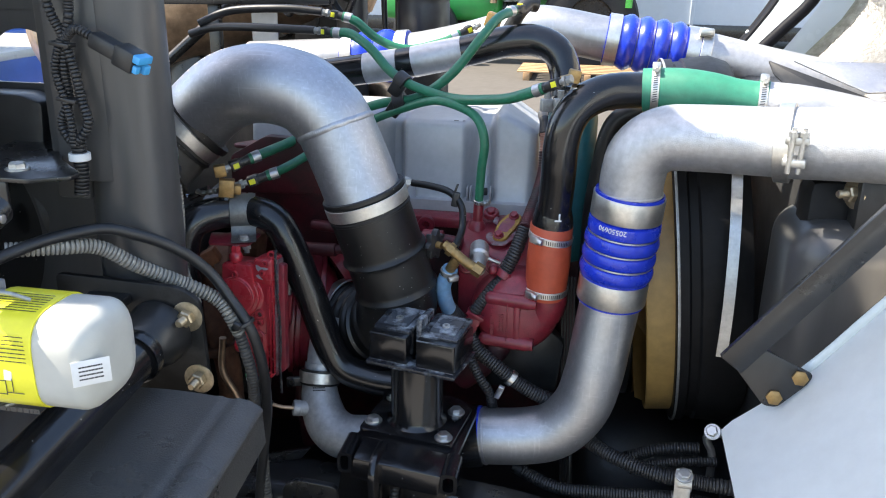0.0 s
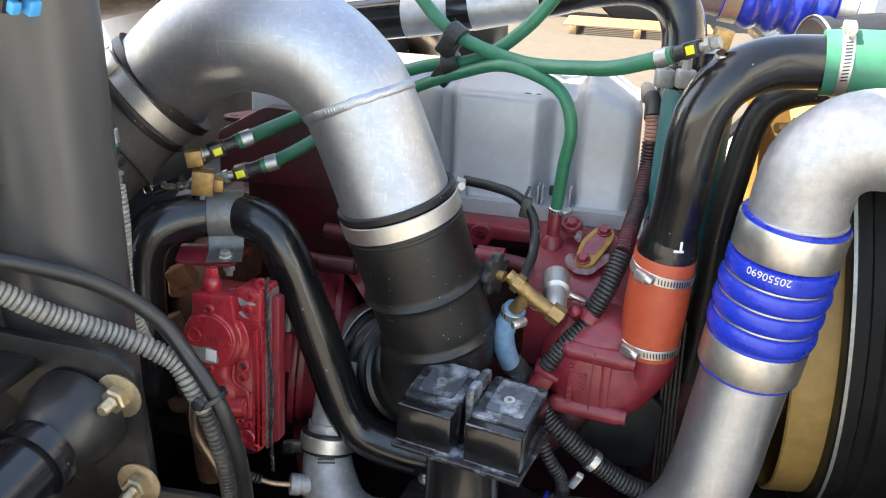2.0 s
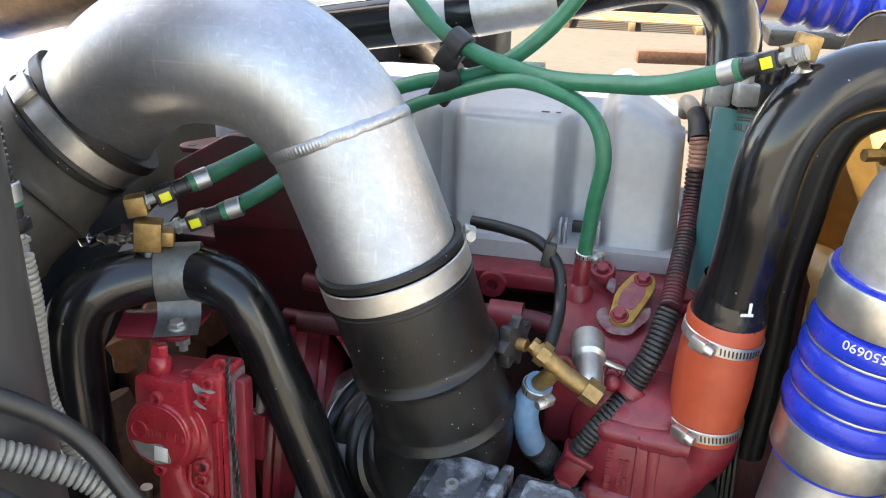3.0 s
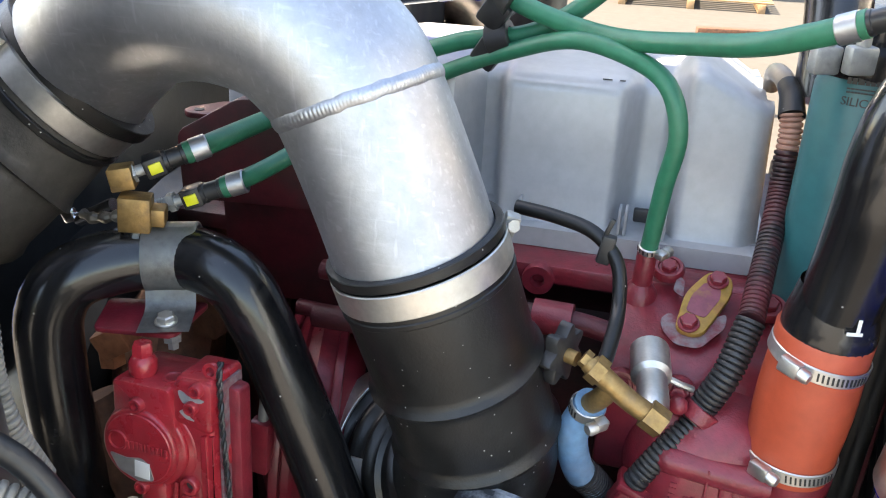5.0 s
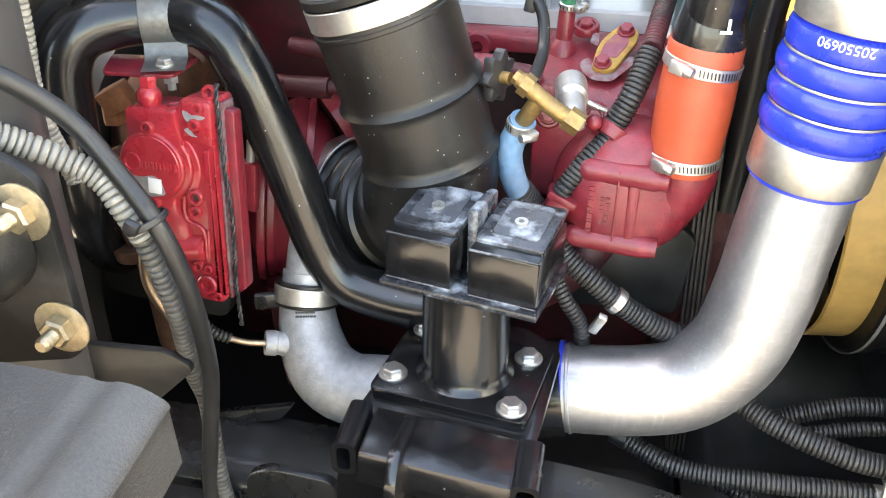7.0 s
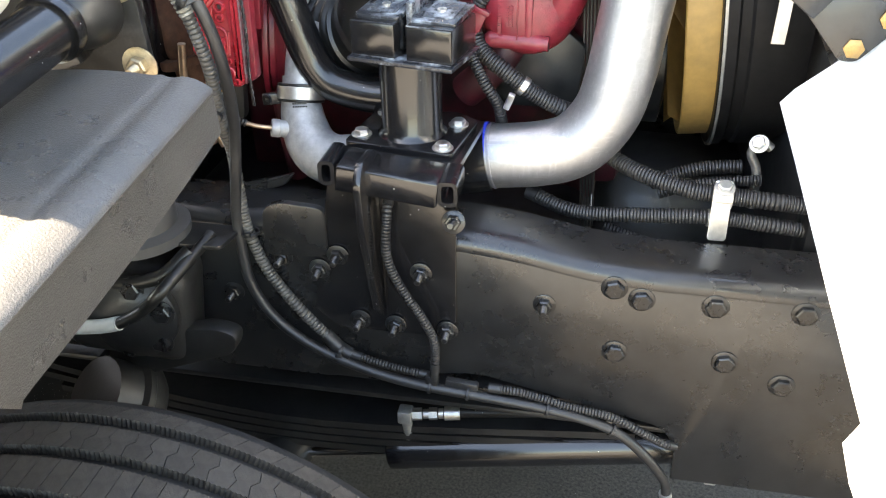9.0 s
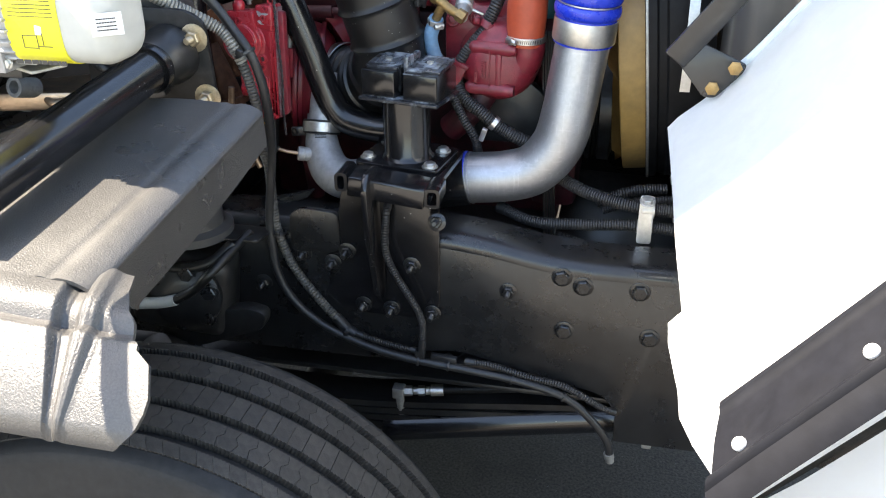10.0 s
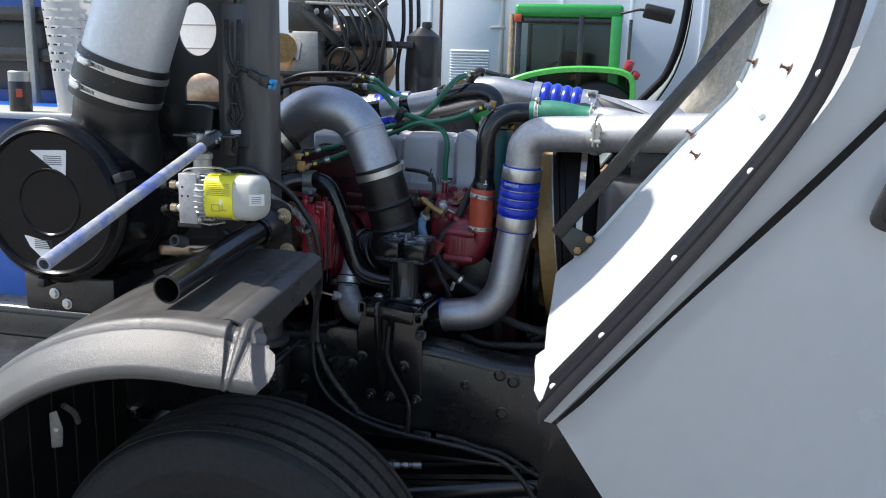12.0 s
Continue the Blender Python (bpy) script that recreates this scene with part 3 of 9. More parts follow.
def steering_cylinder():
    t = thing("hydraulic_cylinder", (-0.04, 1.17, 0.48), "black hydraulic cylinder with chrome rod", "cylinder")
    a, b = Vector((-0.256, 1.17, 0.437)), Vector((0.35, 1.17, 0.566))
    m = axis_matrix(a, b)
    L = (b - a).length
    part("barrel", lathe([(0, 0), (0.031, 0), (0.034, 0.003), (0.034, 0.03), (0.033, 0.032), (0.033, L - 0.03), (0.034, L), (0, L)], m, 32), BLACK, t)
    part("rod", lathe([(0, -0.42), (0.011, -0.42), (0.011, 0.01), (0, 0.01)], m, 20), CHROME, t)
    e = Vector((-0.219, 1.145, 0.552))
    bm = tube([(e.x, 1.165, 0.47), (e.x, 1.15, 0.535), (e.x, 1.145, 0.55)], 0.009, 12)
    box((0.024, 0.024, 0.026), Matrix.Translation(e), 0.003, bm)
    part("elbow_fitting", bm, STEEL_DULL, t)
    bm = bmesh.new()
    d = (Vector((-0.129, 1.16, 0.556)) - e).normalized()
    for k, (r, s, w) in enumerate(((0.011, 0.012, 0.016), (0.008, 0.03, 0.01), (0.011, 0.04, 0.014), (0.009, 0.056, 0.008), (0.012, 0.066, 0.026))):
        lathe([(0, 0), (r, 0), (r, w), (0, w)], axis_matrix(e + d * s, e + d), 6 if k in (0, 2) else 14, bm)
    part("hose_end", bm, STEEL, t)
    part("pressure_hose", tube([(-0.129, 1.16, 0.558), (-0.027, 1.16, 0.575), (0.075, 1.16, 0.595), (0.24, 1.18, 0.62)], 0.009, 14), RUBBER, t)
    return t


steering_cylinder()


def steering_gear():
    t = thing("steering_gear", (-0.52, 1.04, 0.8), "black castings made up to fill the dark corner by the rail", "steering gear")
    # Made-up black shapes that keep the corner beside the rail dark.
    part("housing", box((0.19, 0.10, 0.17), pose(-0.60, 1.045, 0.82, 0, 8, 6), 0.03, None, 4), BLACK_DUSTY, t)
    part("cover", lathe([(0, 0), (0.062, 0), (0.066, 0.006), (0.066, 0.018), (0.045, 0.03), (0.03, 0.034), (0, 0.036)], facing((-0.57, 1.0, 0.83), (0.1, -1, 0.1)), 32), BLACK_DUSTY, t)
    for k in range(6):
        a = k * math.pi / 3 + 0.3
        bolt(t, (-0.57 + 0.053 * math.cos(a), 0.982, 0.83 + 0.053 * math.sin(a)), (0.1, -1, 0.1), BOLT_BLACK, k)
    part("arm", plate([(-0.66, 0.70), (-0.60, 0.69), (-0.44, 0.755), (-0.43, 0.79), (-0.47, 0.80), (-0.64, 0.76)], 0.03, facing((0, 1.03, 0), (0, -1, 0)), 0.02, 0.005), BLACK_DUSTY, t)
    part("pipe", tube([(-0.62, 0.99, 0.885), (-0.56, 0.985, 0.89), (-0.51, 0.99, 0.905), (-0.48, 1.02, 0.93)], 0.010, 14), RUBBER, t)
    part("pipe_end", tube([(-0.66, 0.985, 0.875), (-0.62, 0.99, 0.885), (-0.595, 0.988, 0.887)], 0.0115, 14), WHITE_PLASTIC, t, "pale plastic pipe end")
    part("stay", plate([(-0.62, 0.905), (-0.40, 0.97), (-0.385, 0.99), (-0.62, 0.93)], 0.012, facing((0, 1.0, 0), (0, -1, 0.2)), 0.006, 0.002), FRAME, t)
    return t


steering_gear()


def wheel_gap_box():
    t = thing("battery_box", (-1.5, 0.8, 0.0), "black box made up to cover sunlit ground behind the wheel", "battery box")
    # Made-up box that covers sunlit ground where the wheel well is dark.
    part("body", box((0.85, 0.60, 0.55), pose(-1.58, 0.80, 0.585), 0.03), BLACK_DUSTY, t)
    part("leg", box((0.06, 0.06, 0.33), pose(-1.3, 0.9, 0.165), 0.004), FRAME, t)
    part("leg", box((0.06, 0.06, 0.33), pose(-1.85, 0.9, 0.165), 0.004), FRAME, t)
    part("step", box((0.80, 0.16, 0.03), pose(-1.58, 0.46, 0.55), 0.006), STEEL_DULL, t)
    return t


wheel_gap_box()


def gap_flap():
    t = thing("mud_flap", (-1.03, 0.8, 0.88), "black flap made up to keep the gap behind the wheel dark", "mud flap")
    # Made-up flaps; they block sun and bright ground behind the wheel.
    fl = part("flap", box((0.010, 0.66, 0.72), pose(-1.03, 0.745, 0.545), 0.003), RUBBER, t)
    for k in range(7):
        part("rib", box((0.006, 0.010, 0.66), pose(-1.0235, 0.48 + 0.088 * k, 0.53), 0.002), RUBBER, fl)
    part("inner_flap", box((0.010, 0.62, 0.50), pose(-1.035, 1.39, 0.41), 0.003), RUBBER, t)
    part("hanger", box((0.03, 0.72, 0.035), pose(-1.012, 0.745, 0.90), 0.004), FRAME, t)
    part("hanger", box((0.03, 0.62, 0.03), pose(-1.017, 1.39, 0.645), 0.004), FRAME, t)
    br = part("bracket", plate([(-0.012, -0.05), (0.014, -0.05), (0.018, 0.0), (0.006, 0.05), (-0.012, 0.045)], 0.006, facing((-0.985, 0.70, 0.765), (0.6, -1, 0)), 0.004, 0.001), STEEL_DULL, t, "dusty grey bracket")
    part("bracket_clip", tube([(-0.985, 0.735, 0.815), (-0.980, 0.752, 0.798), (-0.982, 0.775, 0.775), (-0.985, 0.79, 0.745)], 0.008, 12, 0.006), STEEL_DULL, t)
    bolt(br, (-0.982, 0.700, 0.765), (0.6, -1, 0), BOLT_SMALL)
    return t


gap_flap()

# ---- post on its bracket ----
def post_mount():
    t = thing("post_mount", (-0.2, 1.19, 0.93), "black painted steel post on a bolted bracket with open box tube", "mounting post")
    side = facing((0, WEB - 0.005, 0), (0, -1, 0))
    # bracket plate on the rail
    part("bracket_plate", plate([(-0.335, 0.80), (-0.30, 0.77), (-0.135, 0.77), (-0.120, 0.80), (-0.120, 0.95), (-0.118, 1.03), (-0.29, 1.045), (-0.300, 1.0)], 0.010, side, 0.012, 0.001), BLACK, t)
    # two short box tubes that point forward, with a slanted bar between
    def box_tube(w, h, L, m):
        bm = bmesh.new()
        out = rounded([(-w, -h), (w, -h), (w, h), (-w, h)], 0.009)
        inn = rounded([(-w + 0.005, -h + 0.005), (w - 0.005, -h + 0.005), (w - 0.005, h - 0.005), (-w + 0.005, h - 0.005)], 0.006)
        loops = [[bm.verts.new(m @ Vector((p.x, p.y, z))) for p in o] for z, o in ((0, out), (L, out), (L, inn), (0, inn))]
        for a, b in zip(loops, loops[1:] + loops[:1]):
            for i in range(len(out)):
                j = (i + 1) % len(out)
                bm.faces.new((a[i], a[j], b[j], b[i]))
        return bm
    for x, z, w in ((-0.279, 1.055, 0.011), (-0.122, 1.037, 0.013)):
        part("box_tube", box_tube(w, 0.017, 0.060, axis_matrix((x, 1.098, z), (x + 0.002, 1.0, z + 0.002))), BLACK, t, "open box tube")
    part("cross_bar", box((0.134, 0.064, 0.036), pose(-0.2, 1.067, 1.043, 0, 6.5, 0), 0.004), BLACK, t)
    # gusset blade
    part("gusset", plate([(1.030, 1.078), (1.012, 1.055), (1.018, 0.98), (1.062, 0.83), (1.094, 0.79), (1.094, 1.07)], 0.011,
                         Matrix(((0, 0, 1, -0.231), (1, 0, 0, 0), (0, 1, 0, 0), (0, 0, 0, 1))), 0.01, 0.0025), BLACK, t)
    # saddle and flange
    part("saddle", plate([(-0.292, 1.098), (-0.118, 1.098), (-0.105, 1.25), (-0.15, 1.285), (-0.25, 1.27), (-0.275, 1.2)], 0.010, Matrix.Translation((0, 0, 1.042)), 0.015, 0.0015), BLACK, t)
    rot = Matrix.Translation((-0.198, 1.186, 0)) @ Matrix.Rotation(radians(-8), 4, "Z")
    part("flange", plate([(-0.078, -0.062), (0.078, -0.062), (0.078, 0.062), (-0.078, 0.062)], 0.010, rot @ Matrix.Translation((0, 0, 1.052)), 0.01, 0.0015), BLACK, t)
    post = part("post", lathe([(0.050, 1.056), (0.046, 1.060), (0.0425, 1.066), (0.0425, 1.168), (0, 1.168)], rot, 40), BLACK, t)
    for x, y in ((-0.063, -0.034), (0.060, -0.045), (0.056, 0.036), (-0.058, 0.048)):
        p = rot @ Vector((x, y, 1.057))
        bolt(t, p, (0, 0, 1), BOLT, x * 40)
    bolt(t, (-0.118, 1.064, 0.985), (0, -1, 0.3), BOLT_STUD)
    # welded head: base plate and two box halves with a strip between
    head = Matrix.Translation((-0.190, 1.178, 0)) @ Matrix.Rotation(radians(-12), 4, "Z")
    part("head_plate", plate([(-0.074, -0.05), (0.074, -0.05), (0.074, 0.05), (-0.074, 0.05)], 0.006, head @ Matrix.Translation((0, 0, 1.171)), 0.002, 0.001), SMEAR, t)
    for x in (-0.0395, 0.0395):
        body = part("head_block", box((0.064, 0.086, 0.047), head @ pose(x, 0, 1.1975), 0.004), BLACK, t)
        part("pad", plate([(-0.031, -0.036), (0.031, -0.036), (0.031, 0.036), (-0.031, 0.036)], 0.007, head @ pose(x, 0.007, 1.2255, 7, 0, 0), 0.006, 0.0015), SMEAR, body, "chalk-stained top pad")
        part("inset", plate([(-0.02, -0.024), (0.022, -0.024), (0.022, 0.03), (-0.02, 0.03)], 0.0016, head @ pose(x, 0.007, 1.2294, 7, 0, 0), 0.006), CHALK, body)
        bm = lathe([(0.0028, 0), (0.006, 0), (0.006, 0.003), (0.0028, 0.003)], head @ pose(x, 0.004, 1.2296, 7, 0, 0), 16, None, True)
        part("screw", bm, STEEL, body)
        for y, z in ((-0.0420, 1.2200), (-0.0425, 1.1752)):
            part("worn_edge", tube([head @ Vector((x - 0.030, y, z)), head @ Vector((x - 0.008, y - 0.0002, z)), head @ Vector((x + 0.012, y, z)), head @ Vector((x + 0.031, y - 0.0002, z))], 0.0011, 6, 0.004), SMEAR, body)
    part("strap", box((0.0105, 0.052, 0.066), head @ pose(0, 0.014, 1.208), 0.003), CHALK, t)
    return t


post_mount()


# ---- front wheel ----
HUB = Vector((-0.438, 0.634, 0.4545))
TYRE_R, TYRE_W = 0.4545, 0.272


def wheel():
    t = thing("truck_wheel", (HUB.x, HUB.y, 0), "black ribbed truck tyre on a steel wheel", "wheel")
    m = Matrix.Translation(HUB) @ Matrix.Rotation(radians(90), 4, "X")    # z axis towards the viewer
    w = TYRE_W / 2
    R = TYRE_R
    g = 0.012
    prof = [(0.270, -0.105), (0.284, -0.122), (0.322, -0.134), (0.366, -w - 0.002), (0.408, -w + 0.004), (0.425, -w + 0.008), (R - 0.024, -w + 0.014)]
    prof += [(R - g - 0.008, -w + 0.022)]
    prof += [(R - g - d, y) for y, d in ((-0.1, 0.004), (-0.05, 0.001), (0, 0), (0.05, 0.001), (0.1, 0.004))]
    prof += [(R - g - 0.008, w - 0.022), (R - 0.024, w - 0.014), (0.425, w - 0.008), (0.420, w - 0.007), (0.408, w - 0.004), (0.385, w + 0.001), (0.367, w + 0.002), (0.362, w + 0.0025),
             (0.357, w + 0.001), (0.322, 0.134), (0.296, 0.127), (0.292, 0.125), (0.284, 0.122), (0.270, 0.105)]
    tyre = part("tyre", lathe(prof, m, 128), TYRE, t)
    rim = part("rim", lathe([(0.270, -0.11), (0.279, 0.11), (0.275, 0.125), (0.266, 0.125), (0.259, 0.10), (0.243, 0.03), (0.21, 0.0), (0.20, 0.03), (0.12, 0.05), (0.0, 0.05)], m, 64), FRAME, t, "dark painted steel rim")
    part("hub", lathe([(0.085, 0.05), (0.085, 0.10), (0.07, 0.12), (0, 0.125)], m, 32), BLACK_DUSTY, rim)
    for k in range(10):
        a = 2 * math.pi * k / 10
        p = HUB + Vector((0.143 * math.cos(a), -0.045, 0.143 * math.sin(a)))
        bolt(rim, p, (0, -1, 0), NUT_STUD)
    # tread: five ribs, cut by fine zigzag sipes, with toothed groove edges
    N = 124
    ribs = [(-w + 0.026, -0.0885, 0.0, 0.55), (-0.074, -0.0355, 0.5, 0.0), (-0.0215, 0.0215, 0.0, 0.0), (0.0355, 0.074, 0.5, 0.0), (0.0885, w - 0.026, 0.0, -0.55)]
    rest = bmesh.new()
    for a0, a1, ph, slant in ribs:
        shoulder = slant != 0.0
        pitch = 2 * math.pi / N * R
        yc, wd = (a0 + a1) / 2, (a1 - a0) / 2
        middle = abs(yc) < 0.01
        # the crown falls away towards the shoulders
        drop = 0.0055 if shoulder else 0.0 if middle else 0.0012
        tilt = math.copysign(radians(9 if shoulder else 0 if middle else 3), -yc)

        def block(kind):
            b = bmesh.new()
            zig = 0.0 if shoulder or middle else 0.0035
            side = [(slant * -wd, -wd), (zig + slant * -wd * 0.25, -wd * 0.25), (-zig + slant * wd * 0.2, wd * 0.2), (slant * wd, wd)]
            if kind:
                side = [(x * -1.0 if not shoulder else x, y) for x, y in side]
            other = [(x * -1.0 if not shoulder and zig else x, y) for x, y in side]
            gap = 0.00045
            left = [(-pitch / 2 + gap + x, y) for x, y in side]
            right = [(pitch / 2 - gap + x, y) for x, y in other]
            lo_edge, hi_edge = [], []
            for k in range(1, 8):
                f = k / 8
                d = 0.0016 if k % 2 else 0.0
                hi_edge.append((left[-1][0] + (right[-1][0] - left[-1][0]) * f, wd - d))
                lo_edge.append((right[0][0] + (left[0][0] - right[0][0]) * f, -wd + d))
            base = left + hi_edge + right[::-1] + lo_edge
            top = [b.verts.new((x, y, 0)) for x, y in base]
            low = [b.verts.new((x, y, -g - 0.003)) for x, y in base]
            b.faces.new(top)
            for i in range(len(base)):
                j = (i + 1) % len(base)
                b.faces.new((top[j], top[i], low[i], low[j]))
            return b
        meshes = [finish(block(0), "tread_block", TREAD, False), finish(block(1), "tread_block", TREAD, False)]
        for k in range(N):
            a = 2 * math.pi * (k + ph) / N
            mm = m @ Matrix.Rotation(a, 4, "Z") @ Matrix.Translation((R - drop, 0, yc)) @ Matrix(((0, 0, 1, 0), (1, 0, 0, 0), (0, 1, 0, 0), (0, 0, 0, 1))) @ Matrix.Rotation(tilt, 4, "X")
            deg = (math.degrees(a)) % 360
            if 25 < deg < 105:
                again("tread_block", meshes[k % 2], tyre, mm)
            elif deg < 190:
                b = block(k % 2)
                bmesh.ops.transform(b, matrix=mm, verts=b.verts)
                merge(rest, b)
    for sgn in (-1, 1):
        e = sgn * w
        part("shoulder_rib", lathe([(R - 0.028, e - sgn * 0.0275), (R - 0.0095, e - sgn * 0.0265), (R - 0.0120, e - sgn * 0.018), (R - 0.0155, e - sgn * 0.0125), (R - 0.0175, e - sgn * 0.0105), (R - 0.0185, e - sgn * 0.0118), (R - 0.020, e - sgn * 0.0100), (R - 0.03, e - sgn * 0.007)], m, 160), TYRE, tyre)
    tagged(part("tread", rest, TREAD, tyre, "", False), kind="stuff")
    return t


wheel()


def far_wheel():
    t = thing("far_truck_wheel", (HUB.x, 2.49, 0), "black truck tyre on the far side", "wheel")
    # Added to cover sunlit ground that showed under the rail.
    m = Matrix.Translation((HUB.x, 2.49, HUB.z)) @ Matrix.Rotation(radians(90), 4, "X")
    part("tyre", lathe([(0.27, -0.11), (0.32, -0.134), (0.39, -0.136), (0.43, -0.125), (0.446, -0.10), (0.4545, 0.0), (0.446, 0.10), (0.43, 0.125), (0.39, 0.136), (0.32, 0.134), (0.27, 0.11)], m, 72), TYRE, t)
    part("rim", lathe([(0.27, 0.11), (0.25, 0.06), (0.2, 0.0), (0.1, 0.04), (0, 0.04)], m, 48), FRAME, t)
    part("hub", lathe([(0.09, 0.04), (0.09, 0.12), (0.05, 0.14), (0, 0.14)], m, 28), FRAME, t)
    return t


far_wheel()


# ---- quarter fender ----
def fender():
    t = thing("quarter_fender", (-0.5, 0.6, 1.1), "grained black plastic quarter fender over the tyre", "fender")
    cx, cz = -0.462, 0.495
    bm = bmesh.new()
    # outer rim: section as (radius, depth) from the lip up to the flat top
    sec = [(0.596, 0.345), (0.592, 0.334), (0.5965, 0.3265), (0.604, 0.325), (0.618, 0.3265), (0.6235, 0.3305), (0.634, 0.3405), (0.645, 0.350), (0.655, 0.3620), (0.6655, 0.3745),
           (0.6735, 0.3845), (0.6765, 0.3885), (0.6772, 0.3925), (0.6740, 0.3985), (0.6748, 0.4045), (0.6835, 0.4105), (0.6885, 0.4155), (0.6915, 0.4220), (0.6930, 0.4320), (0.6930, 0.4520), (0.6910, 0.4700), (0.6870, 0.4920)]
    rear, level = radians(-64), radians(12.0) - 0.09
    # front end cut as depth -> angle, and the pressed groove with its ridge as (offset, height)
    ends = [(0.325, 0.373), (0.350, 0.355), (0.371, 0.334), (0.386, 0.299), (0.404, 0.278), (0.430, 0.247), (0.452, 0.229), (0.492, 0.205)]
    press = [(-1.0, 0.0), (-0.72, -0.85), (-0.62, -1.0), (-0.42, -0.9), (-0.12, 0.05), (0.0, 0.2), (0.15, 0.1), (0.42, -0.55), (0.6, -0.65), (9.0, -0.65)]

    def between(table, v):
        for (u0, h0), (u1, h1) in zip(table, table[1:]):
            if v <= u1:
                f = min(1.0, max(0.0, (v - u0) / (u1 - u0)))
                return h0 + (h1 - h0) * f * f * (3 - 2 * f)
        return table[-1][1]
    coarse, fine_n, last_n = 90, 72, 16
    rows = []
    for i in range(coarse + fine_n + last_n + 1):
        row = []
        for k, (r, y) in enumerate(sec):
            depth = max(0.325, y) if k > 2 else 0.325
            crest = 0.237 - 0.40 * (depth - 0.325)
            wide = min(0.056, 0.024 + 0.45 * (depth - 0.325))
            begin = crest - 1.4 * wide
            if i < coarse:
                aa = rear + (begin - rear) * i / coarse
            else:
                end = between(ends, depth) - 0.040 * min(1.0, max(0.0, (0.636 - r) / 0.040))
                past = min(crest + 0.8 * wide, end - 0.002)
                aa = begin + (past - begin) * (i - coarse) / fine_n if i <= coarse + fine_n else past + (end - past) * (i - coarse - fine_n) / last_n
            bulge = 0.0115 * between(press, (aa - crest) / wide) * min(1.0, 0.35 + 9 * (depth - 0.325))
            rr = r + bulge
            # past the crease the rim runs on almost level
            ab, run = min(aa, level), max(0.0, aa - level) * r
            row.append(bm.verts.new((cx + rr * math.sin(ab) + run * math.cos(radians(1.2)), y - bulge * 0.5, cz + rr * math.cos(ab) - run * math.sin(radians(1.2)))))
        rows.append(row)
    for a, b in zip(rows, rows[1:]):
        for k in range(len(sec) - 1):
            bm.faces.new((a[k], b[k], b[k + 1], a[k + 1]))
    bmesh.ops.remove_doubles(bm, verts=bm.verts, dist=1e-5)
    bmesh.ops.solidify(bm, geom=bm.faces[:], thickness=0.005)
    part("rim", bm, GRAINED, t, "sunlit flared rim of grained plastic")
    # flat top sheet, rounded over into a bevelled front edge and a hanging flap
    bm = bmesh.new()
    ys = [0.448 + 0.0226 * k for k in range(21)]

    def rise(x, y):
        f = 0.044 * max(0.0, (y - 0.45) / 0.45)
        return f if x > -0.75 else f * max(0.0, 1 - (-0.75 - x) / 0.3)
    rows = []
    for i in range(40):
        a = rear + (radians(4.6) - rear) * i / 39
        x, z = cx + 0.693 * math.sin(a), cz + 0.693 * math.cos(a)
        rows.append([bm.verts.new((x, y, z + rise(x, y))) for y in ys])
    for k in range(17):
        row = []
        for y in ys:
            top = 1.1868 + rise(0, y)
            g = (y - 0.45) / 0.45
            low = top - (0.098 - 0.036 * g * g)
            inner = Vector((-0.378 + 0.004 * g, top - 0.0006))
            outer = Vector((-0.345, top - 0.0100))
            foot = Vector((-0.3640 + 0.024 * g, low))
            if k <= 5:
                # shallow groove before the bevel
                f = k / 5
                p = Vector((-0.3965, top)).lerp(inner, f) + Vector((0, -0.0022 * math.sin(math.pi * f)))
            elif k <= 9:
                p = inner.lerp(outer, (k - 5) / 4) + Vector((0, 0.0026 * math.sin(math.pi * (k - 5) / 4)))
            elif k <= 12:
                f = (k - 9) / 3
                p = outer.lerp(outer + Vector((0.0025, -0.0085)), f) + Vector((0.0025 * math.sin(math.pi * f), 0.0))
            else:
                f = (k - 12) / 4
                p = (outer + Vector((0.0025, -0.0085))).lerp(foot, f)
            yy = max(y, 0.448 + 0.020 * max(0, k - 11))
            row.append(bm.verts.new((p.x, yy, p.y)))
        rows.append(row)
    for a, b in zip(rows, rows[1:]):
        for k in range(len(ys) - 1):
            bm.faces.new((a[k], b[k], b[k + 1], a[k + 1]))
    bmesh.ops.dissolve_degenerate(bm, dist=1e-5, edges=bm.edges)
    bmesh.ops.solidify(bm, geom=bm.faces[:], thickness=0.005)
    part("top_sheet", bm, GRAINED, t, "flat grained top with a folded front flap")
    return t


fender()


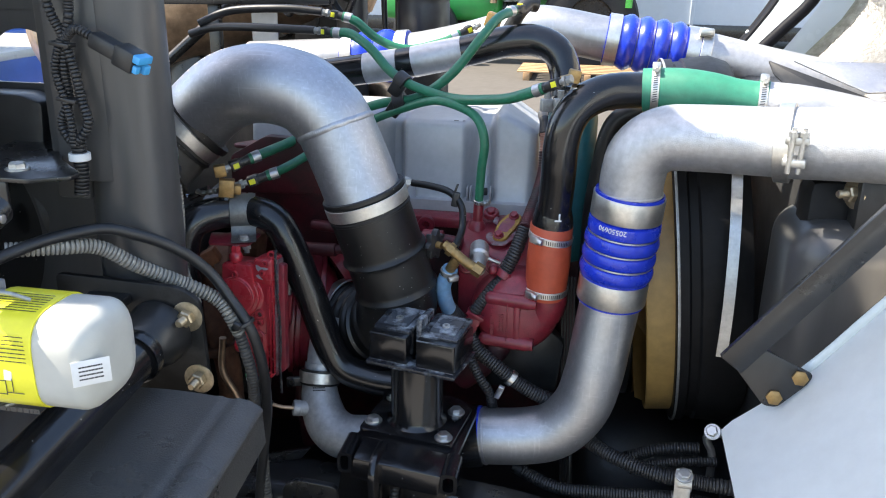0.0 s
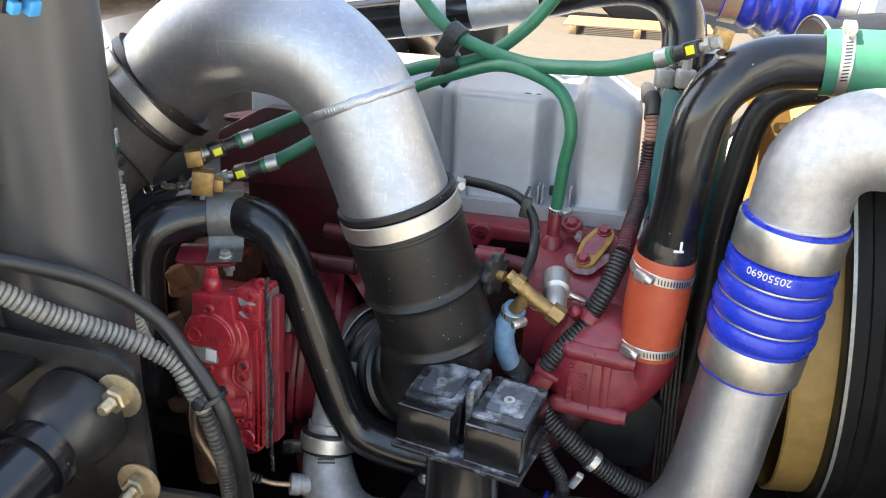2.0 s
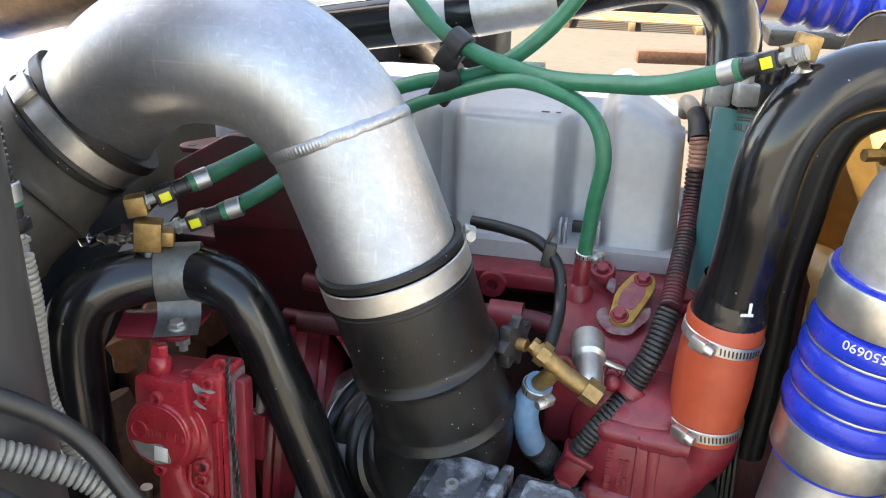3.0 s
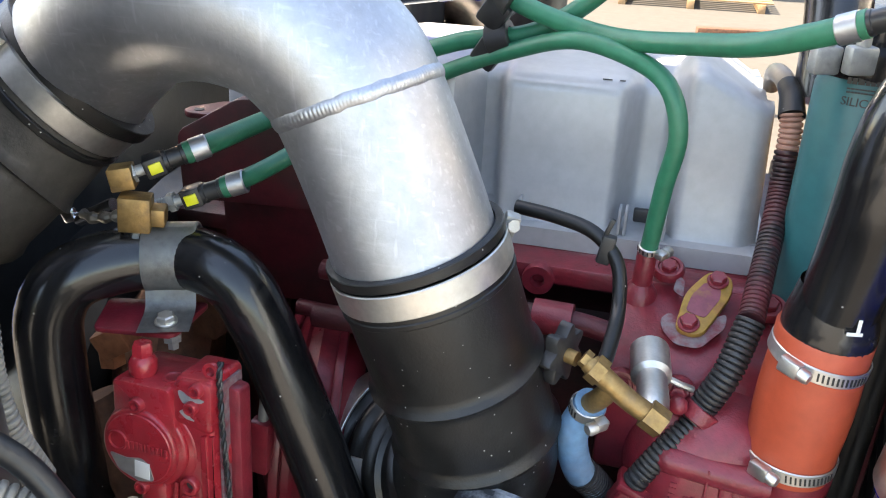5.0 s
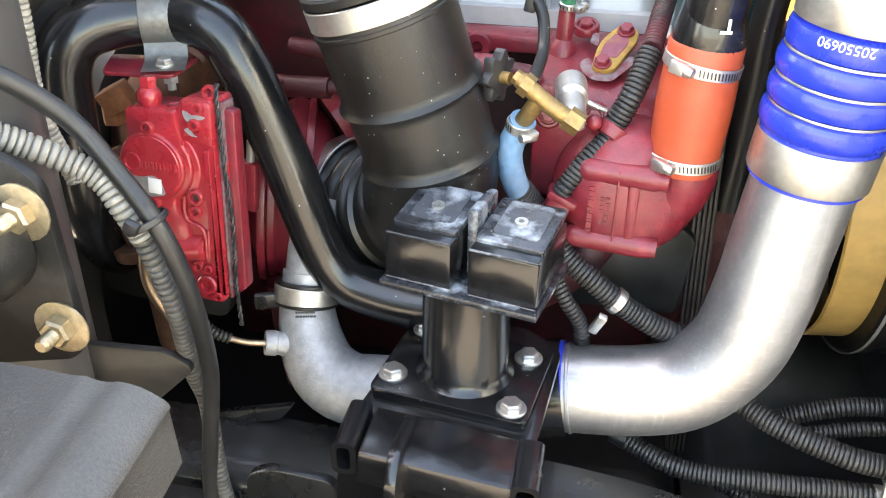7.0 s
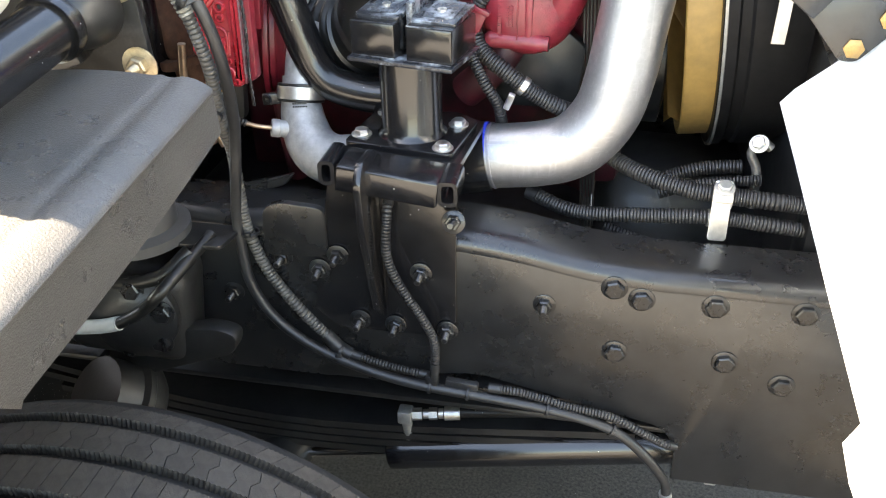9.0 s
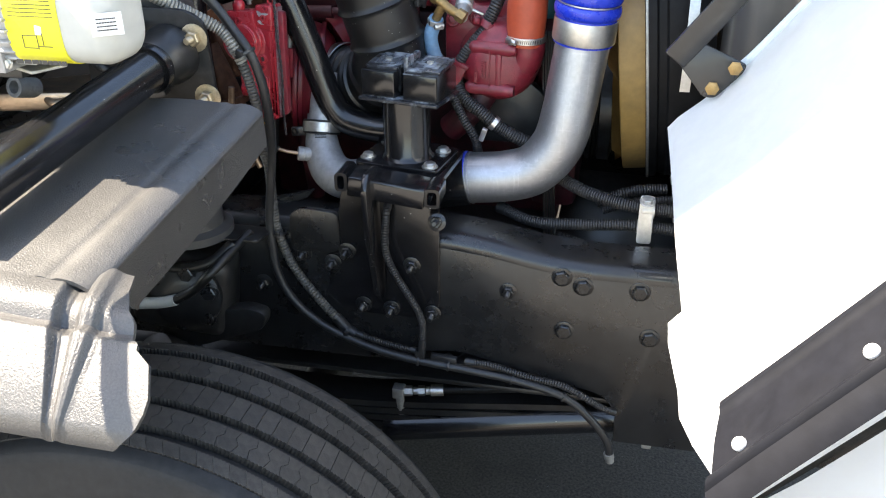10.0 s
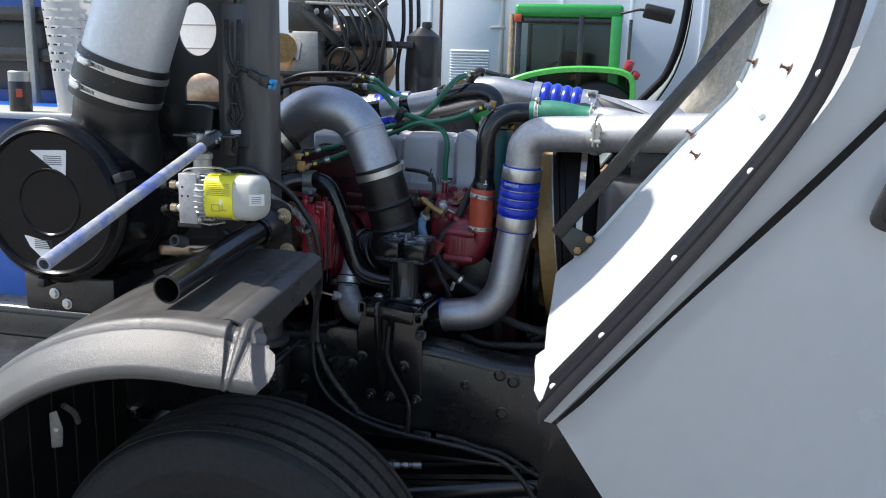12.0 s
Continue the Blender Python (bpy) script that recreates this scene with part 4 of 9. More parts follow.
def fender_bracket():
    t = thing("fender_bracket", (-0.5, 0.96, 1.2), "black steel bracket plate with an open support tube", "bracket")
    m = facing((0, 0.972, 0), (0, -1, 0))
    part("plate", plate([(-0.66, 1.14), (-0.455, 1.185), (-0.446, 1.205), (-0.452, 1.330), (-0.480, 1.347), (-0.66, 1.353)], 0.010, m, [0.01, 0.012, 0.01, 0.03, 0.03, 0.01], 0.002), PLATE, t)
    for x, z in ((-0.470, 1.306), (-0.4605, 1.214), (-0.60, 1.306), (-0.60, 1.214)):
        bolt(t, (x, 0.967, z), (0, -1, 0), NUT_STUD, x * 5)
    a, b = Vector((-0.512, 0.966, 1.281)), Vector((-0.516, 0.462, 1.231))
    m = axis_matrix(a, b)
    L = (b - a).length
    tb = part("support_tube", lathe([(0.026, 0), (0.031, 0), (0.031, L - 0.001), (0.030, L), (0.0265, L), (0.026, L - 0.001), (0.026, 0)], m, 40), BLACK, t, "open-ended black steel tube")
    part("collar", lathe([(0.0312, 0.06), (0.036, 0.058), (0.037, 0.066), (0.036, 0.074), (0.0312, 0.072)], m, 40), BLACK, tb)
    part("socket", lathe([(0.031, 0.0), (0.046, 0.0), (0.044, 0.02), (0.036, 0.045), (0.031, 0.05)], m, 40), BLACK_DUSTY, tb)
    # lower lugs behind the fender
    part("lug", plate([(-0.62, 1.12), (-0.44, 1.13), (-0.415, 1.115), (-0.46, 1.07), (-0.62, 1.02)], 0.008, facing((0, 1.06, 0), (0, -1, 0)), 0.01, 0.001), BLACK_DUSTY, t)
    part("ledge", plate([(-0.56, 1.03), (-0.44, 1.03), (-0.43, 1.09), (-0.56, 1.09)], 0.006, Matrix.Translation((0, 0, 0.93)), 0.01, 0.001), BLACK_DUSTY, t)
    return t


fender_bracket()

# ---- charge-air pipes ----
def charge_pipe():
    t = thing("charge_air_pipe", (0.1, 1.27, 0.95), "silver aluminium charge-air pipe with a blue corrugated silicone hose", "pipe")
    R = 0.0482
    low = [(-0.101, 1.264, 0.987), (-0.024, 1.262, 0.998), (0.028, 1.262, 1.018), (0.066, 1.265, 1.066), (0.082, 1.270, 1.126), (0.090, 1.278, 1.185), (0.099, 1.285, 1.253)]
    a = part("lower_pipe", tube(low, R, 40), ALU_PIPE, t)
    part("end_hose", tube([(-0.16, 1.262, 0.976), (-0.099, 1.264, 0.9875)], 0.054, 36), BLACK, t)
    part("end_seal", ring((-0.100, 1.264, 0.987), (0.077, -0.002, 0.012), R, R + 0.004, 0.006), BLUE, t, "blue hose edge")
    part("bead", ring((-0.092, 1.264, 0.9885), (0.077, -0.002, 0.012), R - 0.001, R + 0.002, 0.004), ALU, a)
    h0, h1 = Vector((0.0985, 1.2855, 1.252)), Vector((0.1135, 1.2745, 1.437))
    m = axis_matrix(h0, h1)
    L = (h1 - h0).length
    prof = [(R, 0), (R + 0.005, 0), (R + 0.005, 0.046)]
    s, e, k = 0.046, L - 0.042, 4
    for i in range(k):
        z0 = s + (e - s) * i / k
        d = (e - s) / k
        for q in range(1, 8):
            prof.append((R + 0.004 + (0.0045 if i == k - 1 else 0.0062) * math.sin(math.pi * q / 8) ** (0.3 if i == k - 1 else 0.45), z0 + d * q / 8))
        prof.append((R + 0.002, z0 + d))
    prof += [(R + 0.005, e + 0.001), (R + 0.005, L), (R, L)]
    h = part("blue_hose", lathe(prof, m, 48), BLUE, t, "bright blue silicone hump hose")
    for i in range(1, k):
        z0 = s + (e - s) * i / k
        part("wire_ring", lathe([(R + 0.002, z0 - 0.0012), (R + 0.0062, z0 - 0.0012), (R + 0.0066, z0), (R + 0.0062, z0 + 0.0012), (R + 0.002, z0 + 0.0012)], m, 48), STEEL, h)
    for z0, z1 in ((0.004, 0.043), (L - 0.040, L - 0.004)):
        part("band_clamp", lathe([(R + 0.0052, z0), (R + 0.0068, z0), (R + 0.0072, z0 + 0.001), (R + 0.0072, z1 - 0.001), (R + 0.0068, z1), (R + 0.0052, z1)], m, 56), STEEL, h, "wide bright steel T-bolt band")
    up = [(0.1135, 1.2745, 1.430), (0.1145, 1.272, 1.463), (0.1225, 1.268, 1.497), (0.152, 1.262, 1.522), (0.200, 1.249, 1.529), (0.312, 1.212, 1.536)]
    u = part("upper_elbow", tube(up, R, 40), ALU_CAST, t, "dull cast aluminium elbow")
    part("weld_bead", ring((0.1137, 1.274, 1.436), (0, 0, 1), R - 0.001, R + 0.002, 0.004), ALU_CAST, u)
    right = [(0.312, 1.212, 1.536), (0.423, 1.170, 1.546), (0.75, 1.06, 1.565)]
    part("front_pipe", tube(right, R + 0.001, 40), ALU_CAST, t, "cast aluminium pipe")
    d = (Vector(up[-1]) - Vector(up[-2])).normalized()
    cl = part("vee_clamp", ring((0.312, 1.212, 1.536), d, R, R + 0.007, 0.020), STEEL, t, "steel vee-band clamp with T-bolts")
    for dx in (-0.006, 0.007):
        bm = lathe([(0, 0), (0.0036, 0), (0.0036, 0.062), (0, 0.062)], pose(0.311 + dx, 1.148, 1.508, 6, 0, 0), 12)
        lathe([(0, 0.050), (0.0068, 0.050), (0.0068, 0.057), (0, 0.057)], pose(0.311 + dx, 1.148, 1.508, 6, 0, 0), 6, bm)
        part("t_bolt", bm, STEEL, cl)
    for z in (1.522, 1.552):
        part("trunnion", box((0.030, 0.013, 0.012), pose(0.312, 1.149, z, 6, 0, -18), 0.003), STEEL, cl)
    # cast part number, too small to spell out, as raised bars
    mm = facing((0.236, 1.2372 - R * 0.97, 1.545), (-0.2, -1, 0.30))
    text_bars(u, mm, 0.075, 0.009, 1, ALU_CAST, 4, 0.001, 0.8, "raised_mark")
    # part number printed upside down along the hose
    ring_lettering("20550690", m, R + 0.0088, L - 0.0490, (-0.36, -0.93, 0), 0.0115, LABEL_WHITE, h, True)
    # Small black raised spot on the pipe's front.
    part("dent", lathe([(0, 0.001), (0.003, 0.0008), (0.004, 0)], facing((0.0745, 1.265 - R + 0.0165, 1.080), (0.0, -0.9, 0.0)) @ Matrix.Diagonal((0.6, 1.6, 1, 1)), 10), INK, a)
    return t


charge_pipe()


def intake_duct():
    t = thing("intake_duct", (-0.45, 1.28, 1.3), "polished aluminium intake elbow with weld seam and rubber hose", "air duct")
    R = 0.0622
    pts = [(-0.613, 1.308, 1.498), (-0.580, 1.298, 1.529), (-0.529, 1.284, 1.563), (-0.467, 1.275, 1.576), (-0.407, 1.276, 1.564), (-0.368, 1.277, 1.533), (-0.351, 1.276, 1.508), (-0.324, 1.271, 1.450), (-0.300, 1.263, 1.396)]
    d = part("elbow", tube(pts, R, 56, 0.006), ALU, t)
    # weld: a rippled band laid a little askew round the pipe
    bm = bmesh.new()
    c = Vector((-0.3525, 1.2760, 1.5115))
    mw = axis_matrix((0, 0, 0), Vector((0.44, -0.12, -1.0)))
    axis_line = curve_points(pts, 0.003)
    across = (-1.0, -0.8, -0.4, 0.0, 0.4, 0.8, 1.0)

    def reach(a, off):
        q = mw @ Vector((math.cos(a), math.sin(a), 0))
        o = c + mw @ Vector((0, 0, off))
        lo, hi = 0.045, 0.09
        for _ in range(10):
            mid = (lo + hi) / 2
            if min((o + q * mid - p).length for p in axis_line) < R:
                lo = mid
            else:
                hi = mid
        return lo
    coarse = [[reach(2 * math.pi * k / 48, u * 0.0056) for k in range(48)] for u in across]
    rnd = random.Random(3)
    wander = [rnd.uniform(-0.0007, 0.0007) for _ in range(60)]
    size = [rnd.uniform(0.7, 1.15) for _ in range(130)]
    rows = []
    for i in range(780):
        a = 2 * math.pi * i / 780
        k, f = divmod(i * 48 / 780, 1)
        w, g = divmod(i * 60 / 780, 1)
        slip = wander[int(w)] * (1 - g) + wander[(int(w) + 1) % 60] * g
        row = []
        for u, rr0 in zip(across, coarse):
            r = rr0[int(k)] * (1 - f) + rr0[(int(k) + 1) % 48] * f
            ph = i / 6 - 0.9 * u * u + 0.8 * math.sin(i * 0.021) + 0.5 * math.sin(i * 0.057)
            proud = 0.0022 * (1 - u * u) * (0.74 + 0.26 * size[int(ph) % 130] * abs(math.sin(math.pi * ph))) - 0.0003
            row.append(bm.verts.new(c + mw @ Vector((math.cos(a) * (r + proud), math.sin(a) * (r + proud), u * 0.0056 + slip))))
        rows.append(row)
    for r0, r1 in zip(rows, rows[1:] + rows[:1]):
        for k in range(len(across) - 1):
            bm.faces.new((r0[k], r0[k + 1], r1[k + 1], r1[k]))
    part("weld_seam", bm, ALU, d, "rippled weld bead", angle=70)
    # rubber hose and turbo elbow
    hose = [(-0.303, 1.264, 1.406), (-0.289, 1.268, 1.362), (-0.274, 1.276, 1.310), (-0.259, 1.284, 1.255), (-0.254, 1.291, 1.215), (-0.270, 1.310, 1.172), (-0.306, 1.342, 1.146), (-0.350, 1.371, 1.133), (-0.398, 1.393, 1.127)]

    def rr(f):
        r = R + 0.0045
        for q in (0.245, 0.41, 0.62):
            r += 0.0050 * math.exp(-((f - q) / 0.009) ** 2)
        if f > 0.70:
            r += 0.007 * (0.5 + 0.5 * math.cos((f - 0.70) * 2 * math.pi / 0.075)) - 0.002
        return r
    h = part("rubber_hose", tube(hose, rr, 48, 0.0035), RUBBER, t, "ribbed black rubber hose elbow")
    a = Vector((-0.302, 1.2645, 1.402))
    ax = (Vector(hose[1]) - Vector(hose[0])).normalized()
    part("lip", ring(a - ax * 0.010, ax, R, R + 0.006, 0.008), RUBBER, h)
    part("band_clamp", ring(a + ax * 0.006, ax, R + 0.0046, R + 0.0062, 0.020, 64), STEEL, h, "bright steel band clamp")
    part("lip", ring(a + ax * 0.022, ax, R, R + 0.006, 0.005), RUBBER, h)
    bm = box((0.012, 0.010, 0.019), pose(-0.2415, 1.294, 1.423, 10, 20, 20), 0.002)
    lathe([(0, -0.010), (0.0042, -0.010), (0.0035, 0.004), (0.0048, 0.005), (0.0048, 0.009), (0, 0.009)], pose(-0.240, 1.290, 1.424, 70, 30, 20), 8, bm)
    part("clamp_screw", bm, STEEL_DULL, h)
    e = Vector(hose[-1])
    ex = (Vector(hose[-1]) - Vector(hose[-2])).normalized()
    part("turbo_clamp", ring(e - ex * 0.028, ex, R + 0.0115, R + 0.0140, 0.021, 56), STEEL, h, "steel band clamp at the turbo inlet")
    # boot at the other end
    boot = [(-0.607, 1.308, 1.503), (-0.635, 1.294, 1.477), (-0.664, 1.268, 1.440), (-0.70, 1.22, 1.405), (-0.80, 1.15, 1.38)]

    def br(f):
        return R + 0.005 + 0.006 * math.exp(-((f - 0.34) / 0.02) ** 2) + 0.006 * math.exp(-((f - 0.5) / 0.02) ** 2)
    b = part("rubber_boot", tube(boot, br, 48, 0.005), RUBBER_DULL, t, "dusty black rubber boot")
    bx = (Vector(boot[1]) - Vector(boot[0])).normalized()
    c = Vector(boot[0])
    part("lip", ring(c + bx * 0.001, bx, R, R + 0.0115, 0.012), RUBBER, b)
    worm_clamp("band_clamp", b, c + bx * 0.020, bx, R + 0.006, (-0.35, -1, 0.75), 0.020, None, 0.018)
    part("lip", ring(c + bx * 0.038, bx, R, R + 0.009, 0.006), RUBBER, b)
    return t


intake_duct()


def coolant_pipe():
    t = thing("coolant_pipe", (0.0, 1.33, 1.2), "black steel coolant pipe with orange and green silicone hoses", "pipe")
    pts = [(-0.004, 1.327, 1.340), (-0.003, 1.325, 1.366), (0.001, 1.313, 1.426), (0.0022, 1.304, 1.470), (0.0035, 1.301, 1.500), (0.010, 1.302, 1.532), (0.027, 1.309, 1.559), (0.056, 1.323, 1.575), (0.089, 1.338, 1.580), (0.140, 1.352, 1.581)]
    p = part("black_pipe", tube(pts, 0.0278, 36), BLACK, t)
    part("bead", lathe([(0.0300, -0.014), (0.0335, -0.008), (0.0340, 0.000), (0.0330, 0.010), (0.0295, 0.024), (0.0272, 0.036)], axis_matrix((-0.003, 1.326, 1.362), (-0.0025, 1.325, 1.42)), 36), BLACK, p)
    mk = facing((0.0065, 1.2930, 1.381), (0.2, -1, 0.02))
    bm = box((0.011, 0.0028, 0.0006), mk @ pose(0, -0.005, 0), 0.0002)
    box((0.0028, 0.011, 0.0006), mk @ pose(0.002, 0.001, 0), 0.0002, bm)
    part("paint_mark", bm, LABEL_WHITE, p, "white paint mark")
    a, b = Vector((-0.008, 1.332, 1.232)), Vector((-0.004, 1.327, 1.361))
    m = axis_matrix(a, b)
    L = (b - a).length
    prof = [(0.029, 0), (0.0345, 0), (0.0352, 0.003), (0.035, 0.025)] + [(0.035 + 0.0015 * math.sin(math.pi * k / 8), 0.025 + (L - 0.05) * k / 8) for k in range(1, 8)] + [(0.0352, L - 0.025), (0.0352, L - 0.002), (0.034, L), (0.028, L)]
    o = part("orange_hose", lathe(prof, m, 44), ORANGE, t, "orange silicone coolant hose")
    d = (b - a).normalized()
    worm_clamp("hose_clamp", o, a + d * 0.012, d, 0.0355, (-0.75, -1, 0))
    worm_clamp("hose_clamp", o, b - d * 0.022, d + Vector((0.12, 0, 0.0)), 0.0355, (-0.75, -1, 0))
    g = [(0.122, 1.351, 1.580), (0.165, 1.347, 1.583), (0.216, 1.340, 1.583), (0.262, 1.333, 1.578), (0.302, 1.326, 1.575)]
    gh = part("green_hose", tube(g, lambda f: 0.0335 - 0.006 * max(0.0, min(1.0, (f - 0.35) / 0.4)) + 0.003 * max(0.0, (f - 0.9) / 0.1), 40, 0.006), GREEN, t, "green tapered silicone coolant hose")
    worm_clamp("hose_clamp", gh, (0.140, 1.350, 1.5815), (1, -0.06, 0.02), 0.034, (0, -0.3, 1))
    worm_clamp("hose_clamp", gh, (0.294, 1.327, 1.5757), (1, -0.1, -0.03), 0.030, (0, -0.2, 1))
    part("radiator_neck", tube([(0.295, 1.327, 1.5755), (0.36, 1.315, 1.572), (0.48, 1.32, 1.55)], 0.029, 32), ALU_CAST, t, "cast aluminium radiator neck")
    # nipple with brass elbow on the bend
    n0 = Vector((0.022, 1.310, 1.583))
    bm = lathe([(0, -0.01), (0.013, -0.01), (0.0115, 0.0), (0.009, 0.006), (0, 0.006)], axis_matrix(n0, n0 + Vector((-0.1, -0.3, 1))), 20)
    part("weld_nipple", bm, STEEL, p)
    bm = box((0.017, 0.017, 0.020), pose(0.016, 1.312, 1.602, 0, 12, 15), 0.002)
    lathe([(0, 0), (0.0075, 0), (0.0075, 0.016), (0, 0.016)], axis_matrix((0.012, 1.305, 1.600), (-0.020, 1.292, 1.592)), 6, bm)
    part("brass_elbow", bm, BRASS, p, "brass elbow fitting")
    return t


coolant_pipe()


def bypass_pipe():
    t = thing("coolant_crossover_pipe", (-0.45, 1.26, 1.05), "glossy black bent steel coolant pipe with a galvanised saddle clip", "pipe")
    pts = [(-0.645, 1.33, 1.05), (-0.614, 1.25, 1.11), (-0.600, 1.213, 1.17), (-0.597, 1.206, 1.215), (-0.598, 1.208, 1.282), (-0.595, 1.212, 1.327), (-0.582, 1.224, 1.353), (-0.558, 1.246, 1.362), (-0.523, 1.272, 1.3625), (-0.484, 1.272, 1.362), (-0.457, 1.271, 1.347),
           (-0.442, 1.270, 1.322), (-0.431, 1.270, 1.297), (-0.402, 1.270, 1.219), (-0.375, 1.268, 1.141), (-0.360, 1.267, 1.110), (-0.3346, 1.265, 1.087), (-0.285, 1.262, 1.0755), (-0.235, 1.260, 1.074)]
    p = part("black_pipe", tube(pts, 0.0266, 36), BLACK, t)
    c = Vector((-0.516, 1.272, 1.3625))
    ax = Vector((0.045, 0.018, 0.0)).normalized()
    s = part("saddle_clip", ring(c, ax, 0.0267, 0.0294, 0.042, 36), STEEL_DULL, t, "galvanised saddle clip")
    # strap that leaves the clip, drops and bends forward into a tab
    path = [Vector((0, -0.0297 * math.cos(radians(a)), 0.0297 * math.sin(radians(a)))) for a in range(80, -41, -10)] + [Vector((0, -0.0245, -0.025)), Vector((0, -0.0275, -0.0305)), Vector((0, -0.034, -0.0335)), Vector((0, -0.064, -0.0345))]
    bm = bmesh.new()
    side = Vector((ax.x, ax.y, 0)).normalized()
    fwd = Vector((-side.y, side.x, 0))
    rows = [[bm.verts.new(c + side * w + fwd * p.y + Vector((0, 0, p.z))) for w in (-0.0205, 0.0195)] for p in path]
    for a, b in zip(rows, rows[1:]):
        bm.faces.new((a[0], a[1], b[1], b[0]))
    bmesh.ops.solidify(bm, geom=bm.faces[:], thickness=0.003)
    part("strap", bm, STEEL_DULL, s)
    bolt(s, c + fwd * -0.050 + Vector((0, 0, -0.033)), (0.05, -0.1, 1), BOLT_MID)
    part("nut", lathe([(0, 0), (0.0075, 0), (0.0075, 0.006), (0.0045, 0.007), (0.0045, 0.013), (0, 0.013)], axis_matrix(c + fwd * -0.050 + Vector((0.004, 0, -0.043)), c + fwd * -0.050 + Vector((0.004, 0, -0.1))), 6), STEEL_DULL, s)
    part("red_plate", plate([(-0.034, -0.014), (0.030, -0.019), (0.048, 0.03), (-0.034, 0.03)], 0.0045, pose(-0.522, 1.228, 1.3235, 5, 3, 18), 0.006, 0.001), RED, t, "red painted support plate")
    # brass tees with the two quick couplings
    low = box((0.025, 0.020, 0.029), pose(-0.5365, 1.258, 1.405, 0, 6, 24), 0.0015)
    box((0.012, 0.018, 0.015), pose(-0.5215, 1.266, 1.4015, 0, 6, 24), 0.0015, low)
    part("brass_tee", low, BRASS, t, "tarnished brass tee fitting")
    part("brass_tee", box((0.019, 0.018, 0.019), pose(-0.5475, 1.262, 1.432, 0, -8, 24), 0.0015), BRASS, t, "tarnished brass tee fitting")
    part("brass_stem", lathe([(0, 0), (0.0075, 0), (0.0085, 0.002), (0.0085, 0.010), (0.0065, 0.012), (0.0065, 0.022), (0, 0.022)], pose(-0.5405, 1.260, 1.382), 6), BRASS, t)
    part("nipple", lathe([(0.015, 0), (0.014, 0.006), (0.0115, 0.010), (0.0115, 0.016), (0, 0.016)], pose(-0.5405, 1.260, 1.378), 20), BLACK, t)
    # frayed foil lead beside the tees
    part("foil_lead", tube([(-0.5545, 1.262, 1.398), (-0.570, 1.262, 1.394), (-0.582, 1.262, 1.392), (-0.592, 1.264, 1.394)], lambda f: 0.0045 + 0.0012 * math.sin(f * 19), 9, 0.004), FOIL, t, "frayed foil lead")
    return t


bypass_pipe()


def coupling(parent, a, b, name="quick_coupling"):
    """A black quick coupling with a yellow lock on its steel nipple, from a to b."""
    m = axis_matrix(a, b)
    L = (Vector(b) - Vector(a)).length
    bm = lathe([(0, L * 0.40), (0.0062, L * 0.40), (0.0072, L * 0.43), (0.0072, L * 0.66), (0.0088, L * 0.67), (0.0088, L * 0.72), (0.0078, L * 0.73), (0.0078, L * 0.90), (0.0086, L * 0.91), (0.0086, L), (0, L)], m, 20)
    box((0.0185, 0.0165, L * 0.27), m @ pose(0, 0, L * 0.545), 0.002, bm)
    c = part(name, bm, PLASTIC, parent, "black quick coupling with yellow lock")
    prof = [(0, 0)]
    for k in range(5):
        prof += [(0.0062, L * (0.02 + 0.035 * k)), (0.0054, L * (0.0375 + 0.035 * k))]
    nip = part("nipple", lathe([*prof, (0.0048, L * 0.20), (0.0048, L * 0.42), (0, L * 0.42)], m, 16), STEEL_DULL, c, "dull threaded nipple")
    part("hexagon", lathe([(0.004, L * 0.20), (0.0082, L * 0.20), (0.0082, L * 0.29), (0.004, L * 0.29)], m, 6), STEEL_DULL, nip)
    best = max(range(4), key=lambda k: (m.to_3x3() @ Matrix.Rotation(k * math.pi / 2, 3, "Z") @ Vector((1, 0, 0))).dot(Vector((0.1, -0.85, 0.5))))
    face = m @ Matrix.Rotation(best * math.pi / 2, 4, "Z")
    part("lock_tab", box((0.003, 0.0088, L * 0.165), face @ pose(0.0093, 0, L * 0.545), 0.0006), YELLOW_TAG, c)
    part("green_collar", lathe([(0.008, L * 0.95), (0.0093, L * 0.96), (0.0093, L * 1.05), (0.0085, L * 1.06)], m, 20), GREEN_HOSE, c)
    part("ferrule", lathe([(0.0085, L * 1.05), (0.0099, L * 1.052), (0.0099, L * 1.05 + 0.013), (0.0085, L * 1.05 + 0.014)], m, 24), ALU_PIPE, c)
    return c


